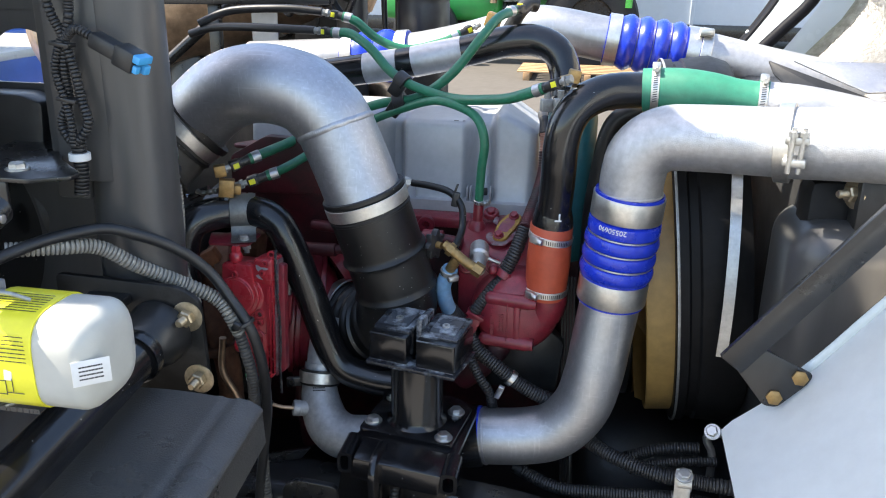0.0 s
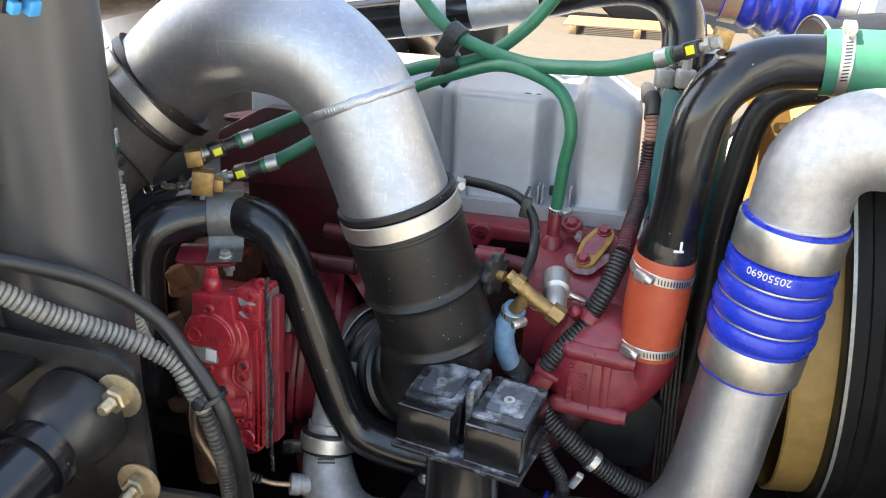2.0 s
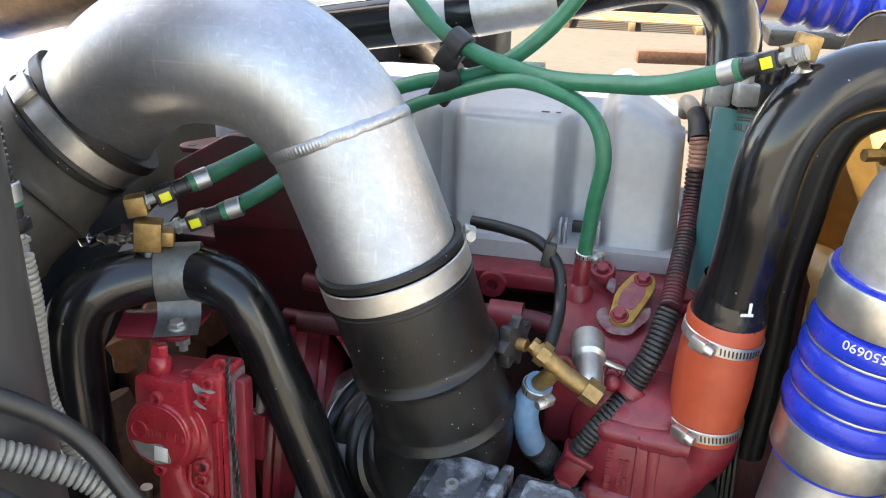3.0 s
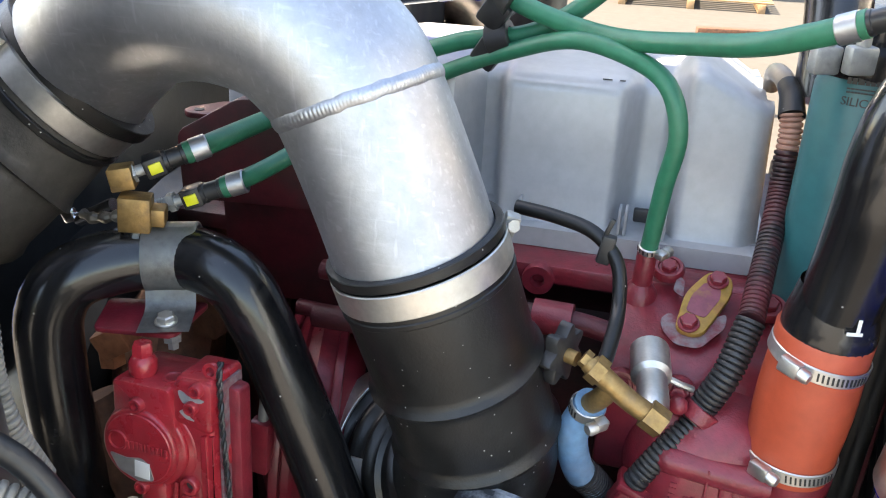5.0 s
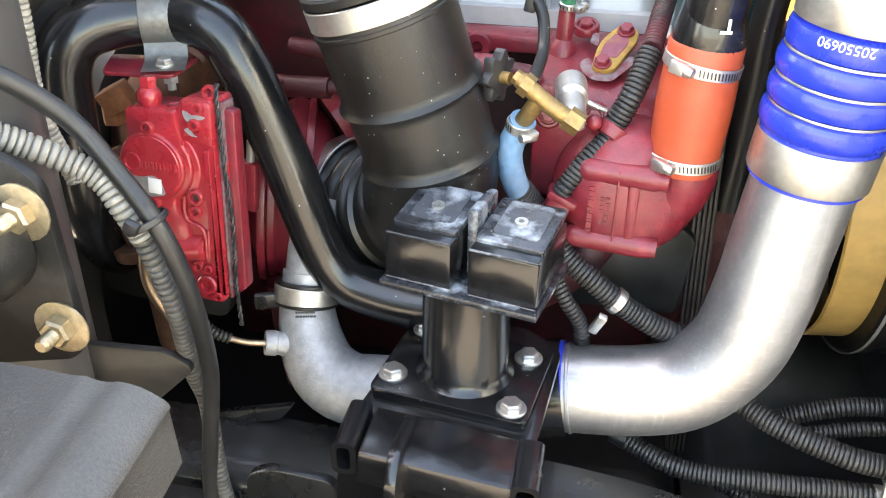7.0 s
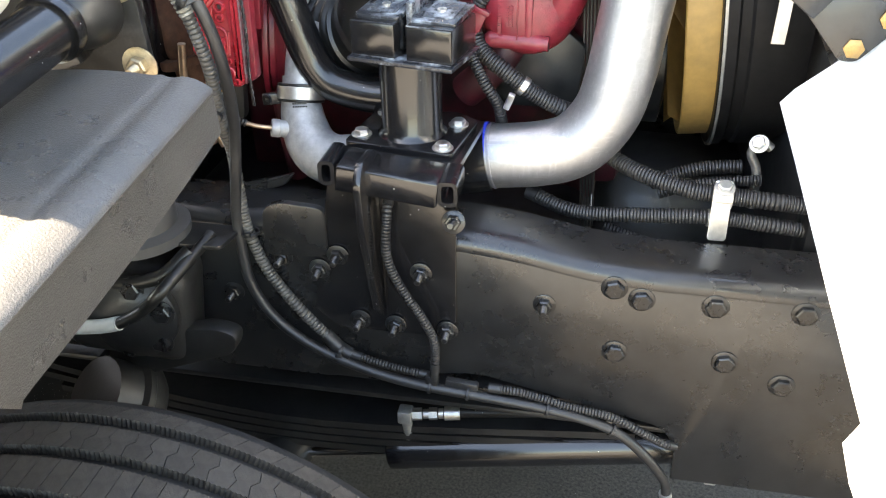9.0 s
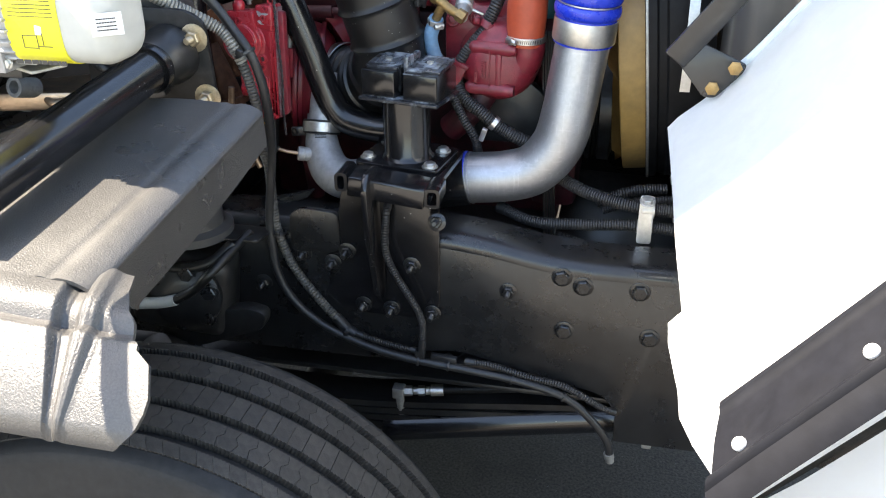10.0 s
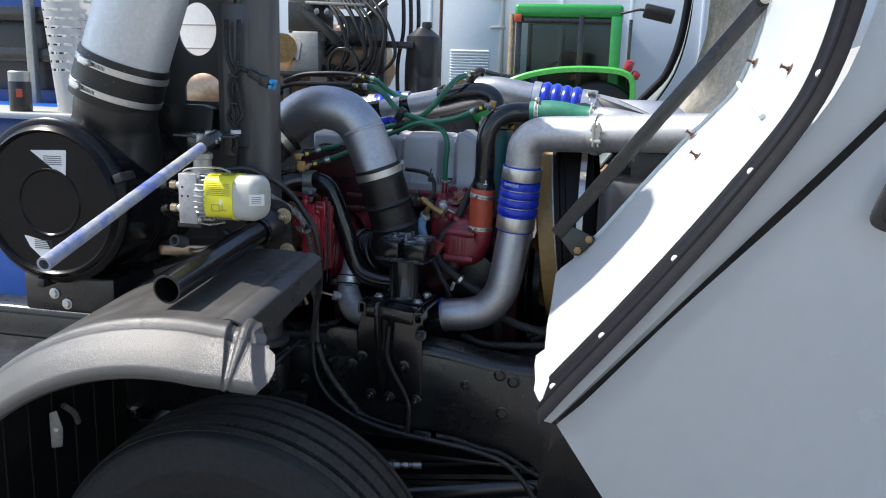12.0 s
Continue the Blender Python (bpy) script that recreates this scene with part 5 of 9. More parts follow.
def green_hoses():
    hoses = [
        ([(-0.139, 1.427, 1.358), (-0.134, 1.412, 1.424), (-0.129, 1.402, 1.474), (-0.143, 1.41, 1.511), (-0.176, 1.43, 1.527), (-0.226, 1.455, 1.532), (-0.283, 1.485, 1.513), (-0.351, 1.50, 1.484), (-0.416, 1.48, 1.451), (-0.445, 1.385, 1.434), (-0.458, 1.335, 1.4275), (-0.477, 1.302, 1.4200)],
         ((-0.536, 1.283, 1.400), (-0.479, 1.301, 1.4195))),
        ([(-0.505, 1.296, 1.448), (-0.493, 1.325, 1.452), (-0.482, 1.42, 1.452), (-0.416, 1.505, 1.483), (-0.34, 1.505, 1.513), (-0.263, 1.495, 1.531), (-0.202, 1.49, 1.576), (-0.155, 1.5, 1.636), (-0.132, 1.55, 1.668), (-0.112, 1.60, 1.679)],
         ((-0.553, 1.258, 1.430), (-0.507, 1.294, 1.4475))),
        ([(-0.43, 1.545, 1.635), (-0.402, 1.54, 1.634), (-0.36, 1.52, 1.612), (-0.318, 1.50, 1.575), (-0.272, 1.48, 1.553), (-0.195, 1.45, 1.538), (-0.117, 1.38, 1.550), (-0.085, 1.345, 1.559), (-0.060, 1.326, 1.569), (-0.032, 1.311, 1.581)],
         ((0.014, 1.288, 1.602), (-0.030, 1.310, 1.582))),
        ([(-0.425, 1.60, 1.658), (-0.408, 1.60, 1.652), (-0.369, 1.62, 1.618), (-0.315, 1.63, 1.601), (-0.252, 1.65, 1.614), (-0.225, 1.665, 1.626)],
         ((-0.475, 1.60, 1.668), (-0.432, 1.60, 1.660))),
    ]
    made = []
    for pts, cpl in hoses:
        t = thing("green_coolant_hose", pts[0], "green rubber coolant hose with a quick coupling", "hose", "green coolant hoses")
        part("hose", tube(pts, 0.0078 if cpl is hoses[0][1] else 0.0086, 20, 0.008), GREEN_HOSE, t)
        coupling(t, *cpl)
        made.append(t)
    coupling(made[2], (-0.475, 1.552, 1.637), (-0.437, 1.546, 1.635))
    coupling(made[3], (-0.18, 1.69, 1.648), (-0.220, 1.668, 1.629))
    coupling(made[1], (-0.085, 1.64, 1.684), (-0.108, 1.605, 1.680))
    worm_clamp("hose_clamp", made[0], (-0.1388, 1.4262, 1.362), (0.08, -0.22, 1), 0.0080, (1, -0.6, 0), 0.007, None, 0.006)
    for c, ax in (((-0.292, 1.487, 1.560), (1, -0.4, -0.6)), ((-0.298, 1.495, 1.522), (1, -0.1, 0.3))):
        bm = ring(c, ax, 0.0086, 0.0155, 0.022, 16)
        box((0.026, 0.02, 0.03), pose(*c, 20, 35, 0) @ Matrix.Translation((0, -0.004, -0.016)), 0.004, bm)
        solo("hose_clip", bm, PLASTIC, "black plastic twin clip holding the green hoses", "hose clip", "hose clips")


green_hoses()


# ---- engine ----
def engine():
    t = thing("engine", (-0.25, 1.6, 0.7), "red painted diesel engine block and head, dusty", "engine")
    part("block", box((0.66, 0.42, 0.46), pose(-0.27, 1.72, 1.02), 0.015), RED_SHADED, t)
    part("head", box((0.70, 0.28, 0.10), pose(-0.31, 1.69, 1.268), 0.006), RED_SHADED, t, "dark red cylinder head")
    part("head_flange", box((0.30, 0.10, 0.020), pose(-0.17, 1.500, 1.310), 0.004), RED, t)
    part("head_flange", box((0.34, 0.09, 0.019), pose(-0.491, 1.505, 1.310), 0.004), RED_SHADED, t)
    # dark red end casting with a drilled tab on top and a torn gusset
    ec = part("end_casting", box((0.235, 0.022, 0.205), pose(-0.4625, 1.470, 1.331), 0.006), RED_SHADED, t, "dark red end casting")
    part("tab", plate([(-0.597, 1.432), (-0.588, 1.424), (-0.50, 1.424), (-0.40, 1.45), (-0.40, 1.475), (-0.575, 1.475), (-0.597, 1.444)], 0.006, pose(0, 0, 1.4365), 0.004, 0.001), RED_SHADED, ec)
    # Black disc imitates the dark of a drilled hole.
    part("tab_hole", lathe([(0, 0), (0.005, 0), (0.005, 0.0006), (0, 0.0006)], pose(-0.582, 1.436, 1.4395), 20), INK, ec)
    part("gusset", plate([(-0.510, 1.262), (-0.455, 1.262), (-0.462, 1.300), (-0.480, 1.318), (-0.478, 1.292)], 0.006, facing((0, 1.444, 0), (-0.35, -1, 0.2)), 0.002, 0.001), RED_SHADED, ec)
    # round lug on the flange
    bm = lathe([(0.006, -0.006), (0.0155, -0.006), (0.0155, 0.008), (0.0145, 0.010), (0.007, 0.010), (0.006, 0.008)], facing((-0.237, 1.452, 1.306), (0, -1, 0)), 24, None, True)
    part("flange_lug", bm, RED, t)
    # thermostat housing: upright front that slopes back at the top
    sec = [(1.356, 1.17), (1.352, 1.262), (1.372, 1.292), (1.455, 1.320), (1.488, 1.320), (1.488, 1.17)]
    th = part("thermostat_housing", plate(sec, 0.150, Matrix(((0, 0, 1, -0.087), (1, 0, 0, 0), (0, 1, 0, 0), (0, 0, 0, 1))), [0.01, 0.02, 0.02, 0.008, 0, 0], 0.006), RED, t, "red cast thermostat housing")
    part("shoulder", plate([(-0.155, 1.245), (-0.165, 1.30), (-0.13, 1.325), (-0.02, 1.325), (-0.005, 1.28), (-0.03, 1.245)], 0.05, facing((0, 1.385, 0), (0, -1, 0.25)), 0.015, 0.006), RED, th)
    slope = Vector((-0.05, -0.42, 0.9))
    bm = lathe([(0, -0.01), (0.017, -0.01), (0.015, 0.0), (0.0090, 0.007), (0.0090, 0.038), (0.0080, 0.040), (0, 0.040)], axis_matrix((-0.141, 1.434, 1.318), (-0.139, 1.431, 1.36)), 24)
    part("hose_neck", bm, RED, th)
    for p, nn in (((-0.145, 1.350, 1.268), (0, -1, 0.2)), ((-0.022, 1.350, 1.270), (0, -1, 0.2)), ((-0.099, 1.346, 1.272), (0, -1, 0.3)), ((-0.068, 1.344, 1.212), (0, -1, 0.1)), ((-0.118, 1.452, 1.331), slope), ((-0.030, 1.425, 1.320), slope)):
        bm = lathe([(0, 0), (0.0145, 0), (0.0145, 0.005), (0.0125, 0.008), (0.0100, 0.008), (0.0085, 0.004), (0, 0.004)], facing(p, nn), 24)
        boss = part("boss", bm, RED, th)
        bolt(boss, Vector(p) + Vector(nn).normalized() * 0.004, nn, BOLT_RED, p[0] * 30)
    lm = facing((-0.086, 1.413, 1.321), slope)
    lug = part("lug", plate([(-0.019, -0.034), (0.004, -0.036), (0.022, 0.016), (0.020, 0.036), (0.0, 0.040), (-0.017, 0.010)], 0.006, lm, 0.012, 0.0012), LUG_RED, th, "yellow lug with flaking red paint")
    part("paint_patch", plate([(-0.013, -0.014), (0.004, -0.018), (0.013, 0.006), (0.012, 0.018), (-0.002, 0.022), (-0.011, 0.004)], 0.0007, lm @ Matrix.Translation((0.0, 0.002, 0.0033)), 0.004), FADED_RED, lug, "flaking mauve red paint")
    for x, y in ((-0.008, -0.026), (0.008, 0.027)):
        again("bolt", BOLT_RED, lug, lm @ Matrix.Translation((x, y, 0.004)))
    part("bare_patch", plate([(-0.024, -0.036), (-0.012, -0.046), (0.008, -0.045), (0.025, -0.018), (0.024, -0.002), (0.012, -0.012), (-0.014, -0.022), (-0.022, -0.012), (-0.030, -0.022)], 0.0008, lm @ Matrix.Translation((-0.003, 0.0, -0.0022)), 0.006), PRIMER, th, "bare grey patch with chipped paint")
    part("bare_patch", plate([(-0.028, 0.012), (-0.018, 0.006), (-0.020, 0.026), (-0.027, 0.030)], 0.0008, lm @ Matrix.Translation((0, 0, -0.0022)), 0.003), PRIMER, th)
    # water pump: scroll with outlet, ribs and studs
    pump = part("water_pump", lathe([(0, 0.062), (0.038, 0.060), (0.060, 0.050), (0.073, 0.028), (0.078, 0.0), (0.08, -0.04)], facing((-0.058, 1.362, 1.196), (0.1, -1, 0.08)), 48), RED, t, "red cast water pump housing")
    part("outlet", tube([(-0.003, 1.332, 1.247), (-0.004, 1.334, 1.222), (-0.014, 1.342, 1.195), (-0.04, 1.35, 1.172), (-0.08, 1.36, 1.165)], lambda f: 0.031 + 0.010 * f, 32), RED, pump)
    part("inlet", tube([(-0.075, 1.36, 1.155), (-0.092, 1.345, 1.120), (-0.12, 1.34, 1.085), (-0.15, 1.35, 1.055)], 0.027, 28), RED_SHADED, pump)
    for z, x0, x1 in ((1.228, -0.098, -0.020), (1.152, -0.105, -0.022)):
        bm = tube([(x0, 1.312, z), (x1, 1.303, z - 0.002)], lambda f: 0.0125 if f < 0.92 else 0.0105, 20, 0.006)
        bmesh.ops.create_uvsphere(bm, u_segments=16, v_segments=8, radius=0.0125, matrix=Matrix.Translation((x0, 1.312, z)))
        part("stud_boss", bm, RED, pump)
    part("rib", box((0.012, 0.02, 0.075), pose(-0.052, 1.308, 1.19), 0.004), RED, pump)
    part("parting_line", box((0.002, 0.004, 0.088), pose(-0.068, 1.2985, 1.19), 0.0008), RED, pump)
    rows = facing((-0.083, 1.2985, 1.189), (-0.12, -1, 0.05)) @ Matrix.Rotation(radians(90), 4, "Z")
    text_bars(pump, rows @ Matrix.Translation((0, 0.010, 0.0)), 0.05, 0.006, 1, RED, 8, 0.0022, 0.9, "cast_mark")
    text_bars(pump, rows @ Matrix.Translation((0, -0.004, 0.0)), 0.03, 0.011, 2, RED, 9, 0.0022, 0.7, "cast_mark")
    # sensor plug feeding the loom
    bm = box((0.026, 0.022, 0.034), pose(-0.128, 1.308, 1.182, 0, 25, 0), 0.004)
    box((0.032, 0.026, 0.008), pose(-0.122, 1.308, 1.196, 0, 25, 0), 0.002, bm)
    box((0.020, 0.018, 0.02), pose(-0.136, 1.308, 1.163, 0, 25, 0), 0.003, bm)
    part("sensor_plug", bm, RED, t, "red overpainted sensor plug")
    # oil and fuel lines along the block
    for pts, r, mt in (([(-0.44, 1.40, 1.305), (-0.30, 1.39, 1.30), (-0.20, 1.385, 1.300), (-0.16, 1.38, 1.297)], 0.010, RED_SHADED), ([(-0.46, 1.385, 1.268), (-0.36, 1.38, 1.268), (-0.22, 1.385, 1.275)], 0.008, RED_SHADED),
                       ([(-0.44, 1.38, 1.265), (-0.39, 1.378, 1.267)], 0.012, RED_SHADED), ([(-0.23, 1.385, 1.300), (-0.195, 1.384, 1.300)], 0.016, RED)):
        part("line", tube(pts, r, 14), mt, t)
    # Dish made up as dark backing, so no bright ground shows through.
    m = axis_matrix((-0.62, 1.53, 1.0), (-1.0, 1.53, 0.98))
    part("bell_housing", lathe([(0.30, 0), (0.34, 0.0), (0.345, 0.03), (0.30, 0.06), (0.27, 0.2), (0.2, 0.34), (0, 0.36)], m, 48), BLACK_DUSTY, t, "black dish made up as a dark backing behind the engine")
    part("heat_shield", plate([(-0.64, 1.16), (-0.545, 1.18), (-0.535, 1.30), (-0.58, 1.345), (-0.64, 1.33)], 0.006, facing((0, 1.33, 0), (-0.1, -1, 0.1)), 0.02, 0.001), RUST, t, "rusty heat shield")
    part("bracket", plate([(-0.66, 1.02), (-0.50, 1.0), (-0.49, 1.10), (-0.54, 1.15), (-0.66, 1.16)], 0.02, facing((0, 1.30, 0), (0, -1, 0)), 0.02, 0.003), BLACK_DUSTY, t)
    # Plate added for the same purpose further back.
    part("rear_plate", box((0.03, 0.80, 0.85), pose(-0.79, 1.70, 1.06), 0.01), BLACK_DUSTY, t, "dark plate made up to block bright ground behind")
    # Pulley made up to darken the gap beside the fan.
    part("crank_pulley", lathe([(0, 0), (0.12, 0), (0.128, 0.004), (0.128, 0.012), (0.120, 0.015), (0.128, 0.018), (0.120, 0.021), (0.128, 0.024), (0.120, 0.027), (0.128, 0.030), (0.128, 0.055), (0.11, 0.060), (0, 0.060)], pose(0.105, 1.66, 1.03, 0, 90, 0), 48), BLACK_DUSTY, t, "black grooved pulley made up to close a bright gap")
    part("front_cover", box((0.10, 0.40, 0.50), pose(0.05, 1.66, 1.10), 0.02), RED_SHADED, t)
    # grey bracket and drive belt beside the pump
    part("casting", plate([(-0.12, 1.02), (0.02, 1.02), (0.03, 1.12), (-0.02, 1.16), (-0.09, 1.12)], 0.03, facing((0, 1.40, 0), (0, -1, 0)), 0.012, 0.004), BLACK_DUSTY, t, "dark cast bracket")
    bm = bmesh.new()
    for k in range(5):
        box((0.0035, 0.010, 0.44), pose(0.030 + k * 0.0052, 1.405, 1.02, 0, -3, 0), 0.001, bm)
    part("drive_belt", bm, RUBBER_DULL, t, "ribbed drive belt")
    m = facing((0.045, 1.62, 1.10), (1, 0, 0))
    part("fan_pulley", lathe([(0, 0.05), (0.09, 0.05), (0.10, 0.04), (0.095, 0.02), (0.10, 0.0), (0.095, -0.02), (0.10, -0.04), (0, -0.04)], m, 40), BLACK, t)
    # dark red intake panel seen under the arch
    part("side_panel", plate([(-0.60, 1.35), (-0.60, 1.42), (-0.53, 1.46), (-0.40, 1.455), (-0.36, 1.36)], 0.02, facing((0, 1.43, 0), (0, -1, 0)), 0.01, 0.002), RED_SHADED, t)
    return t


engine()


def valve_cover():
    t = thing("valve_cover", (-0.3, 1.6, 1.33), "smooth grey painted valve cover with moulded lobes", "engine cover")
    # section from the flange up and back: set-back from the face, height
    sec = [(None, 1.321), (None, 1.341), (-0.003, 1.3425), (0.0, 1.348), (0.003, 1.42), (0.006, 1.472), (0.0080, 1.4785), (0.013, 1.4825), (0.03, 1.4850), (0.085, 1.489), (0.13, 1.492), (0.165, 1.492), (0.24, 1.488), (0.32, 1.47)]
    xs = [-0.60 + 0.0040 * i for i in range(139)] + [-0.0455]

    def lobe(x):
        v = 0.0
        for a, b in ((-0.60, -0.47), (-0.45, -0.335), (-0.300, -0.172), (-0.128, -0.02)):
            v = max(v, min((x - a) / 0.022, (b - x) / 0.022, 0.5) + 0.5)
        v = max(0.0, min(1.0, v))
        return v * v * (3 - 2 * v)
    bm = bmesh.new()
    rows = []
    for x in xs:
        l = lobe(x)
        end = min(1.0, max(0.0, (x + 0.108) / 0.056))
        tight = max(0.0, (x + 0.062) / 0.0165)
        row = []
        for k, (d, z) in enumerate(sec):
            if d is None:
                y = 1.489
            else:
                y = 1.505 + d + 0.060 * (1 - l) * (1 if k < 10 else 0.3) + 0.012 * tight ** 2
            if k >= 5:
                z += 0.020 * l * (1 if x > -0.16 else 0.0) * (1 if k < 9 else 0.6) - 0.010 * (1 - l) * (1 if k < 9 else 0.5)
                z -= 0.030 * end * (1 if k < 9 else 1.25)
            row.append(bm.verts.new((x, y, z)))
        rows.append(row)
    for a, b in zip(rows, rows[1:]):
        for k in range(len(sec) - 1):
            bm.faces.new((a[k], b[k], b[k + 1], a[k + 1]))
    last = rows[-1]
    foot = [bm.verts.new((v.co.x + 0.006, v.co.y + 0.004, 1.3425)) for v in last[2:]]
    for k in range(len(foot) - 1):
        bm.faces.new((last[k + 2], foot[k], foot[k + 1], last[k + 3]))
    bmesh.ops.remove_doubles(bm, verts=bm.verts, dist=1e-5)
    part("shell", bm, COVER, t, angle=40)
    part("end_flange", box((0.022, 0.32, 0.020), pose(-0.040, 1.649, 1.331), 0.003), COVER, t)
    for x in (-0.170, -0.164, -0.127, -0.268):
        part("fin", box((0.003, 0.020, 0.026), pose(x, 1.505, 1.355), 0.001), COVER, t)
    # Black block imitates the dark inside a slot.
    part("drain_slot", box((0.022, 0.008, 0.014), pose(-0.147, 1.531, 1.352), 0.002), INK, t)
    part("gasket_line", box((0.55, 0.016, 0.003), pose(-0.325, 1.499, 1.3195), 0.001), RED, t, "red painted gasket line")
    for x, w in ((-0.198, 0.010), (-0.184, 0.006)):
        text_bars(t, facing((x, 1.530, 1.4850), (0, -0.08, 1)), w, 0.006, 1, INK, 2, 0.0006, 0.4)


valve_cover()


def turbo():
    t = thing("turbocharger", (-0.47, 1.3, 1.0), "bright red turbocharger with actuator gearbox", "turbocharger")
    # compressor scroll, axis along x
    c = Vector((-0.445, 1.400, 1.128))
    ax = Vector((-1, -0.30, 0.1)).normalized()
    m = axis_matrix(c, c + ax)
    part("compressor_scroll", lathe([(0.06, -0.045), (0.085, -0.035), (0.108, -0.012), (0.112, 0.006), (0.104, 0.018), (0.107, 0.021), (0.107, 0.028), (0.100, 0.032), (0.085, 0.045), (0.06, 0.055), (0, 0.055)], m, 64), RED, t)
    for z in (-0.02, 0.030):
        part("vee_band", lathe([(0.105, z), (0.1115, z + 0.001), (0.1125, z + 0.005), (0.1115, z + 0.009), (0.105, z + 0.010)], m, 64), RED, t)
    part("band_lug", box((0.018, 0.012, 0.055), pose(-0.443, 1.262, 1.195, 0, 6, 0), 0.002), RED, t)
    part("band_bolt", lathe([(0, 0), (0.0045, 0), (0.0045, 0.03), (0, 0.03)], pose(-0.441, 1.264, 1.215, 0, 8, 0), 12), STEEL_DULL, t)
    part("outlet", tube([(-0.40, 1.42, 1.21), (-0.37, 1.44, 1.225), (-0.33, 1.46, 1.20)], 0.04, 28), RED, t)
    # actuator box, upright, its face towards the fender
    fm = facing((-0.470, 1.190, 1.21), (-0.05, -1, 0.1))
    body = [(-0.045, 0.092), (0.006, 0.094), (0.008, 0.104), (0.038, 0.105), (0.0405, 0.10), (0.0405, -0.090), (0.036, -0.097), (0.004, -0.095), (0.0, -0.070), (-0.012, -0.060), (-0.020, -0.046), (-0.028, -0.036), (-0.026, 0.002), (-0.050, 0.020), (-0.047, 0.06)]
    act = part("actuator_body", plate(body, 0.040, fm, 0.005, 0.003), RED_BRIGHT, t, "glossy red actuator gearbox")
    part("upper_block", plate([(-0.046, 0.050), (0.012, 0.050), (0.005, 0.093), (-0.045, 0.092)], 0.056, fm @ Matrix.Translation((0, 0, -0.002)), 0.004, 0.0035), RED_BRIGHT, act)
    part("corner_column", plate([(0.003, 0.066), (0.040, 0.060), (0.040, 0.104), (0.010, 0.103)], 0.045, fm @ Matrix.Translation((0, 0, 0.0005)), 0.007, 0.004), RED_BRIGHT, act)
    # stepped scroll: discs that share their left rim and grow to the right
    for k in range(5):
        r = 0.0500 - 0.0034 * k
        c = -0.0205 + (r - 0.0345) * 0.95
        z = 0.004 + 0.0042 * k
        part("scroll_step", lathe([(0, z - 0.012), (r, z - 0.012), (r, z + 0.002), (r - 0.0006, z + 0.0034), (r - 0.0024, z + 0.0044), (0, z + 0.0044)], fm @ Matrix.Translation((c, 0.040 - (r - 0.0345) * 0.25, 0)), 64), RED_BRIGHT, act)
    mc = fm @ Matrix.Translation((-0.0215, 0.0390, 0.003))
    cap = part("round_cap", lathe([(0.0325, 0.0), (0.0330, 0.024), (0.0322, 0.0255), (0.0310, 0.0262), (0.0295, 0.0262), (0.0288, 0.0272), (0.0, 0.0276)], mc, 64), RED_BRIGHT, act)
    part("bare_patch", plate([(-0.026, -0.008), (-0.010, -0.010), (0.003, -0.007), (0.010, -0.012), (0.014, -0.025), (0.0, -0.0285), (-0.018, -0.022)], 0.0008, mc @ Matrix.Translation((0, 0, 0.0277)), 0.003), STEEL_DULL, cap, "bare grey patch")
    part("sticker", box((0.0135, 0.0145, 0.0006), mc @ pose(0.004, -0.017, 0.0285, 0, 0, -3), 0.0002), LABEL_WHITE, cap, "small white square sticker")
    for k, w in enumerate((0.0022, 0.0030, 0.0024, 0.0030, 0.0012, 0.0030, 0.0028, 0.0030, 0.0014, 0.0030)):
        mk = mc @ pose(-0.008 + 0.0037 * k, 0.002 + 0.0003 * (k % 3), 0.0278)
        part("raised_mark", box((w, 0.0068, 0.0016), mk, 0.0005), RED_BRIGHT, cap)
    part("seal", lathe([(0.0068, 0), (0.0088, 0), (0.0084, 0.0016), (0.0072, 0.0016)], mc @ Matrix.Translation((-0.0175, 0.004, 0.0275)), 28, None, True), RED_BRIGHT, cap)
    # lower cover with its raised contour, sump stub and edge steps
    part("lower_cover", plate([(-0.026, -0.038), (0.006, -0.036), (0.011, -0.026), (0.008, -0.014), (0.0, -0.004), (0.0, 0.012), (-0.024, 0.010)], 0.054, fm, 0.008, 0.004), RED_BRIGHT, act)
    part("contour_ridge", tube([tuple(fm @ Vector(v)) for v in ((0.006, 0.012, 0.0212), (0.0045, -0.004, 0.0212), (0.008, -0.0135, 0.0212), (0.019, -0.018, 0.0212), (0.024, -0.026, 0.0212), (0.0245, -0.048, 0.0212), (0.0262, -0.052, 0.0212), (0.028, -0.020, 0.0212))], 0.0022, 10, 0.003), RED_BRIGHT, act)
    for x0, x1, h in ((0.0285, 0.0350, 0.0465), (0.0340, 0.0402, 0.0435)):
        part("edge_step", plate([(x0, 0.058), (x1, 0.060), (x1, -0.088), (x0, -0.060)], h, fm, 0.002, 0.0015), RED_BRIGHT, act)
    m = fm @ pose(-0.022, -0.044, 0.020, 0, 90, 6)
    stub = part("stub", lathe([(0, 0), (0.0125, 0), (0.0125, 0.040), (0.0115, 0.0435), (0.0085, 0.0445), (0, 0.0445)], m, 28), RED_BRIGHT, act)
    part("stub_rim", lathe([(0.006, 0.0445), (0.0072, 0.0445), (0.0068, 0.0458), (0.0062, 0.0458)], m, 20, None, True), RED_BRIGHT, stub)
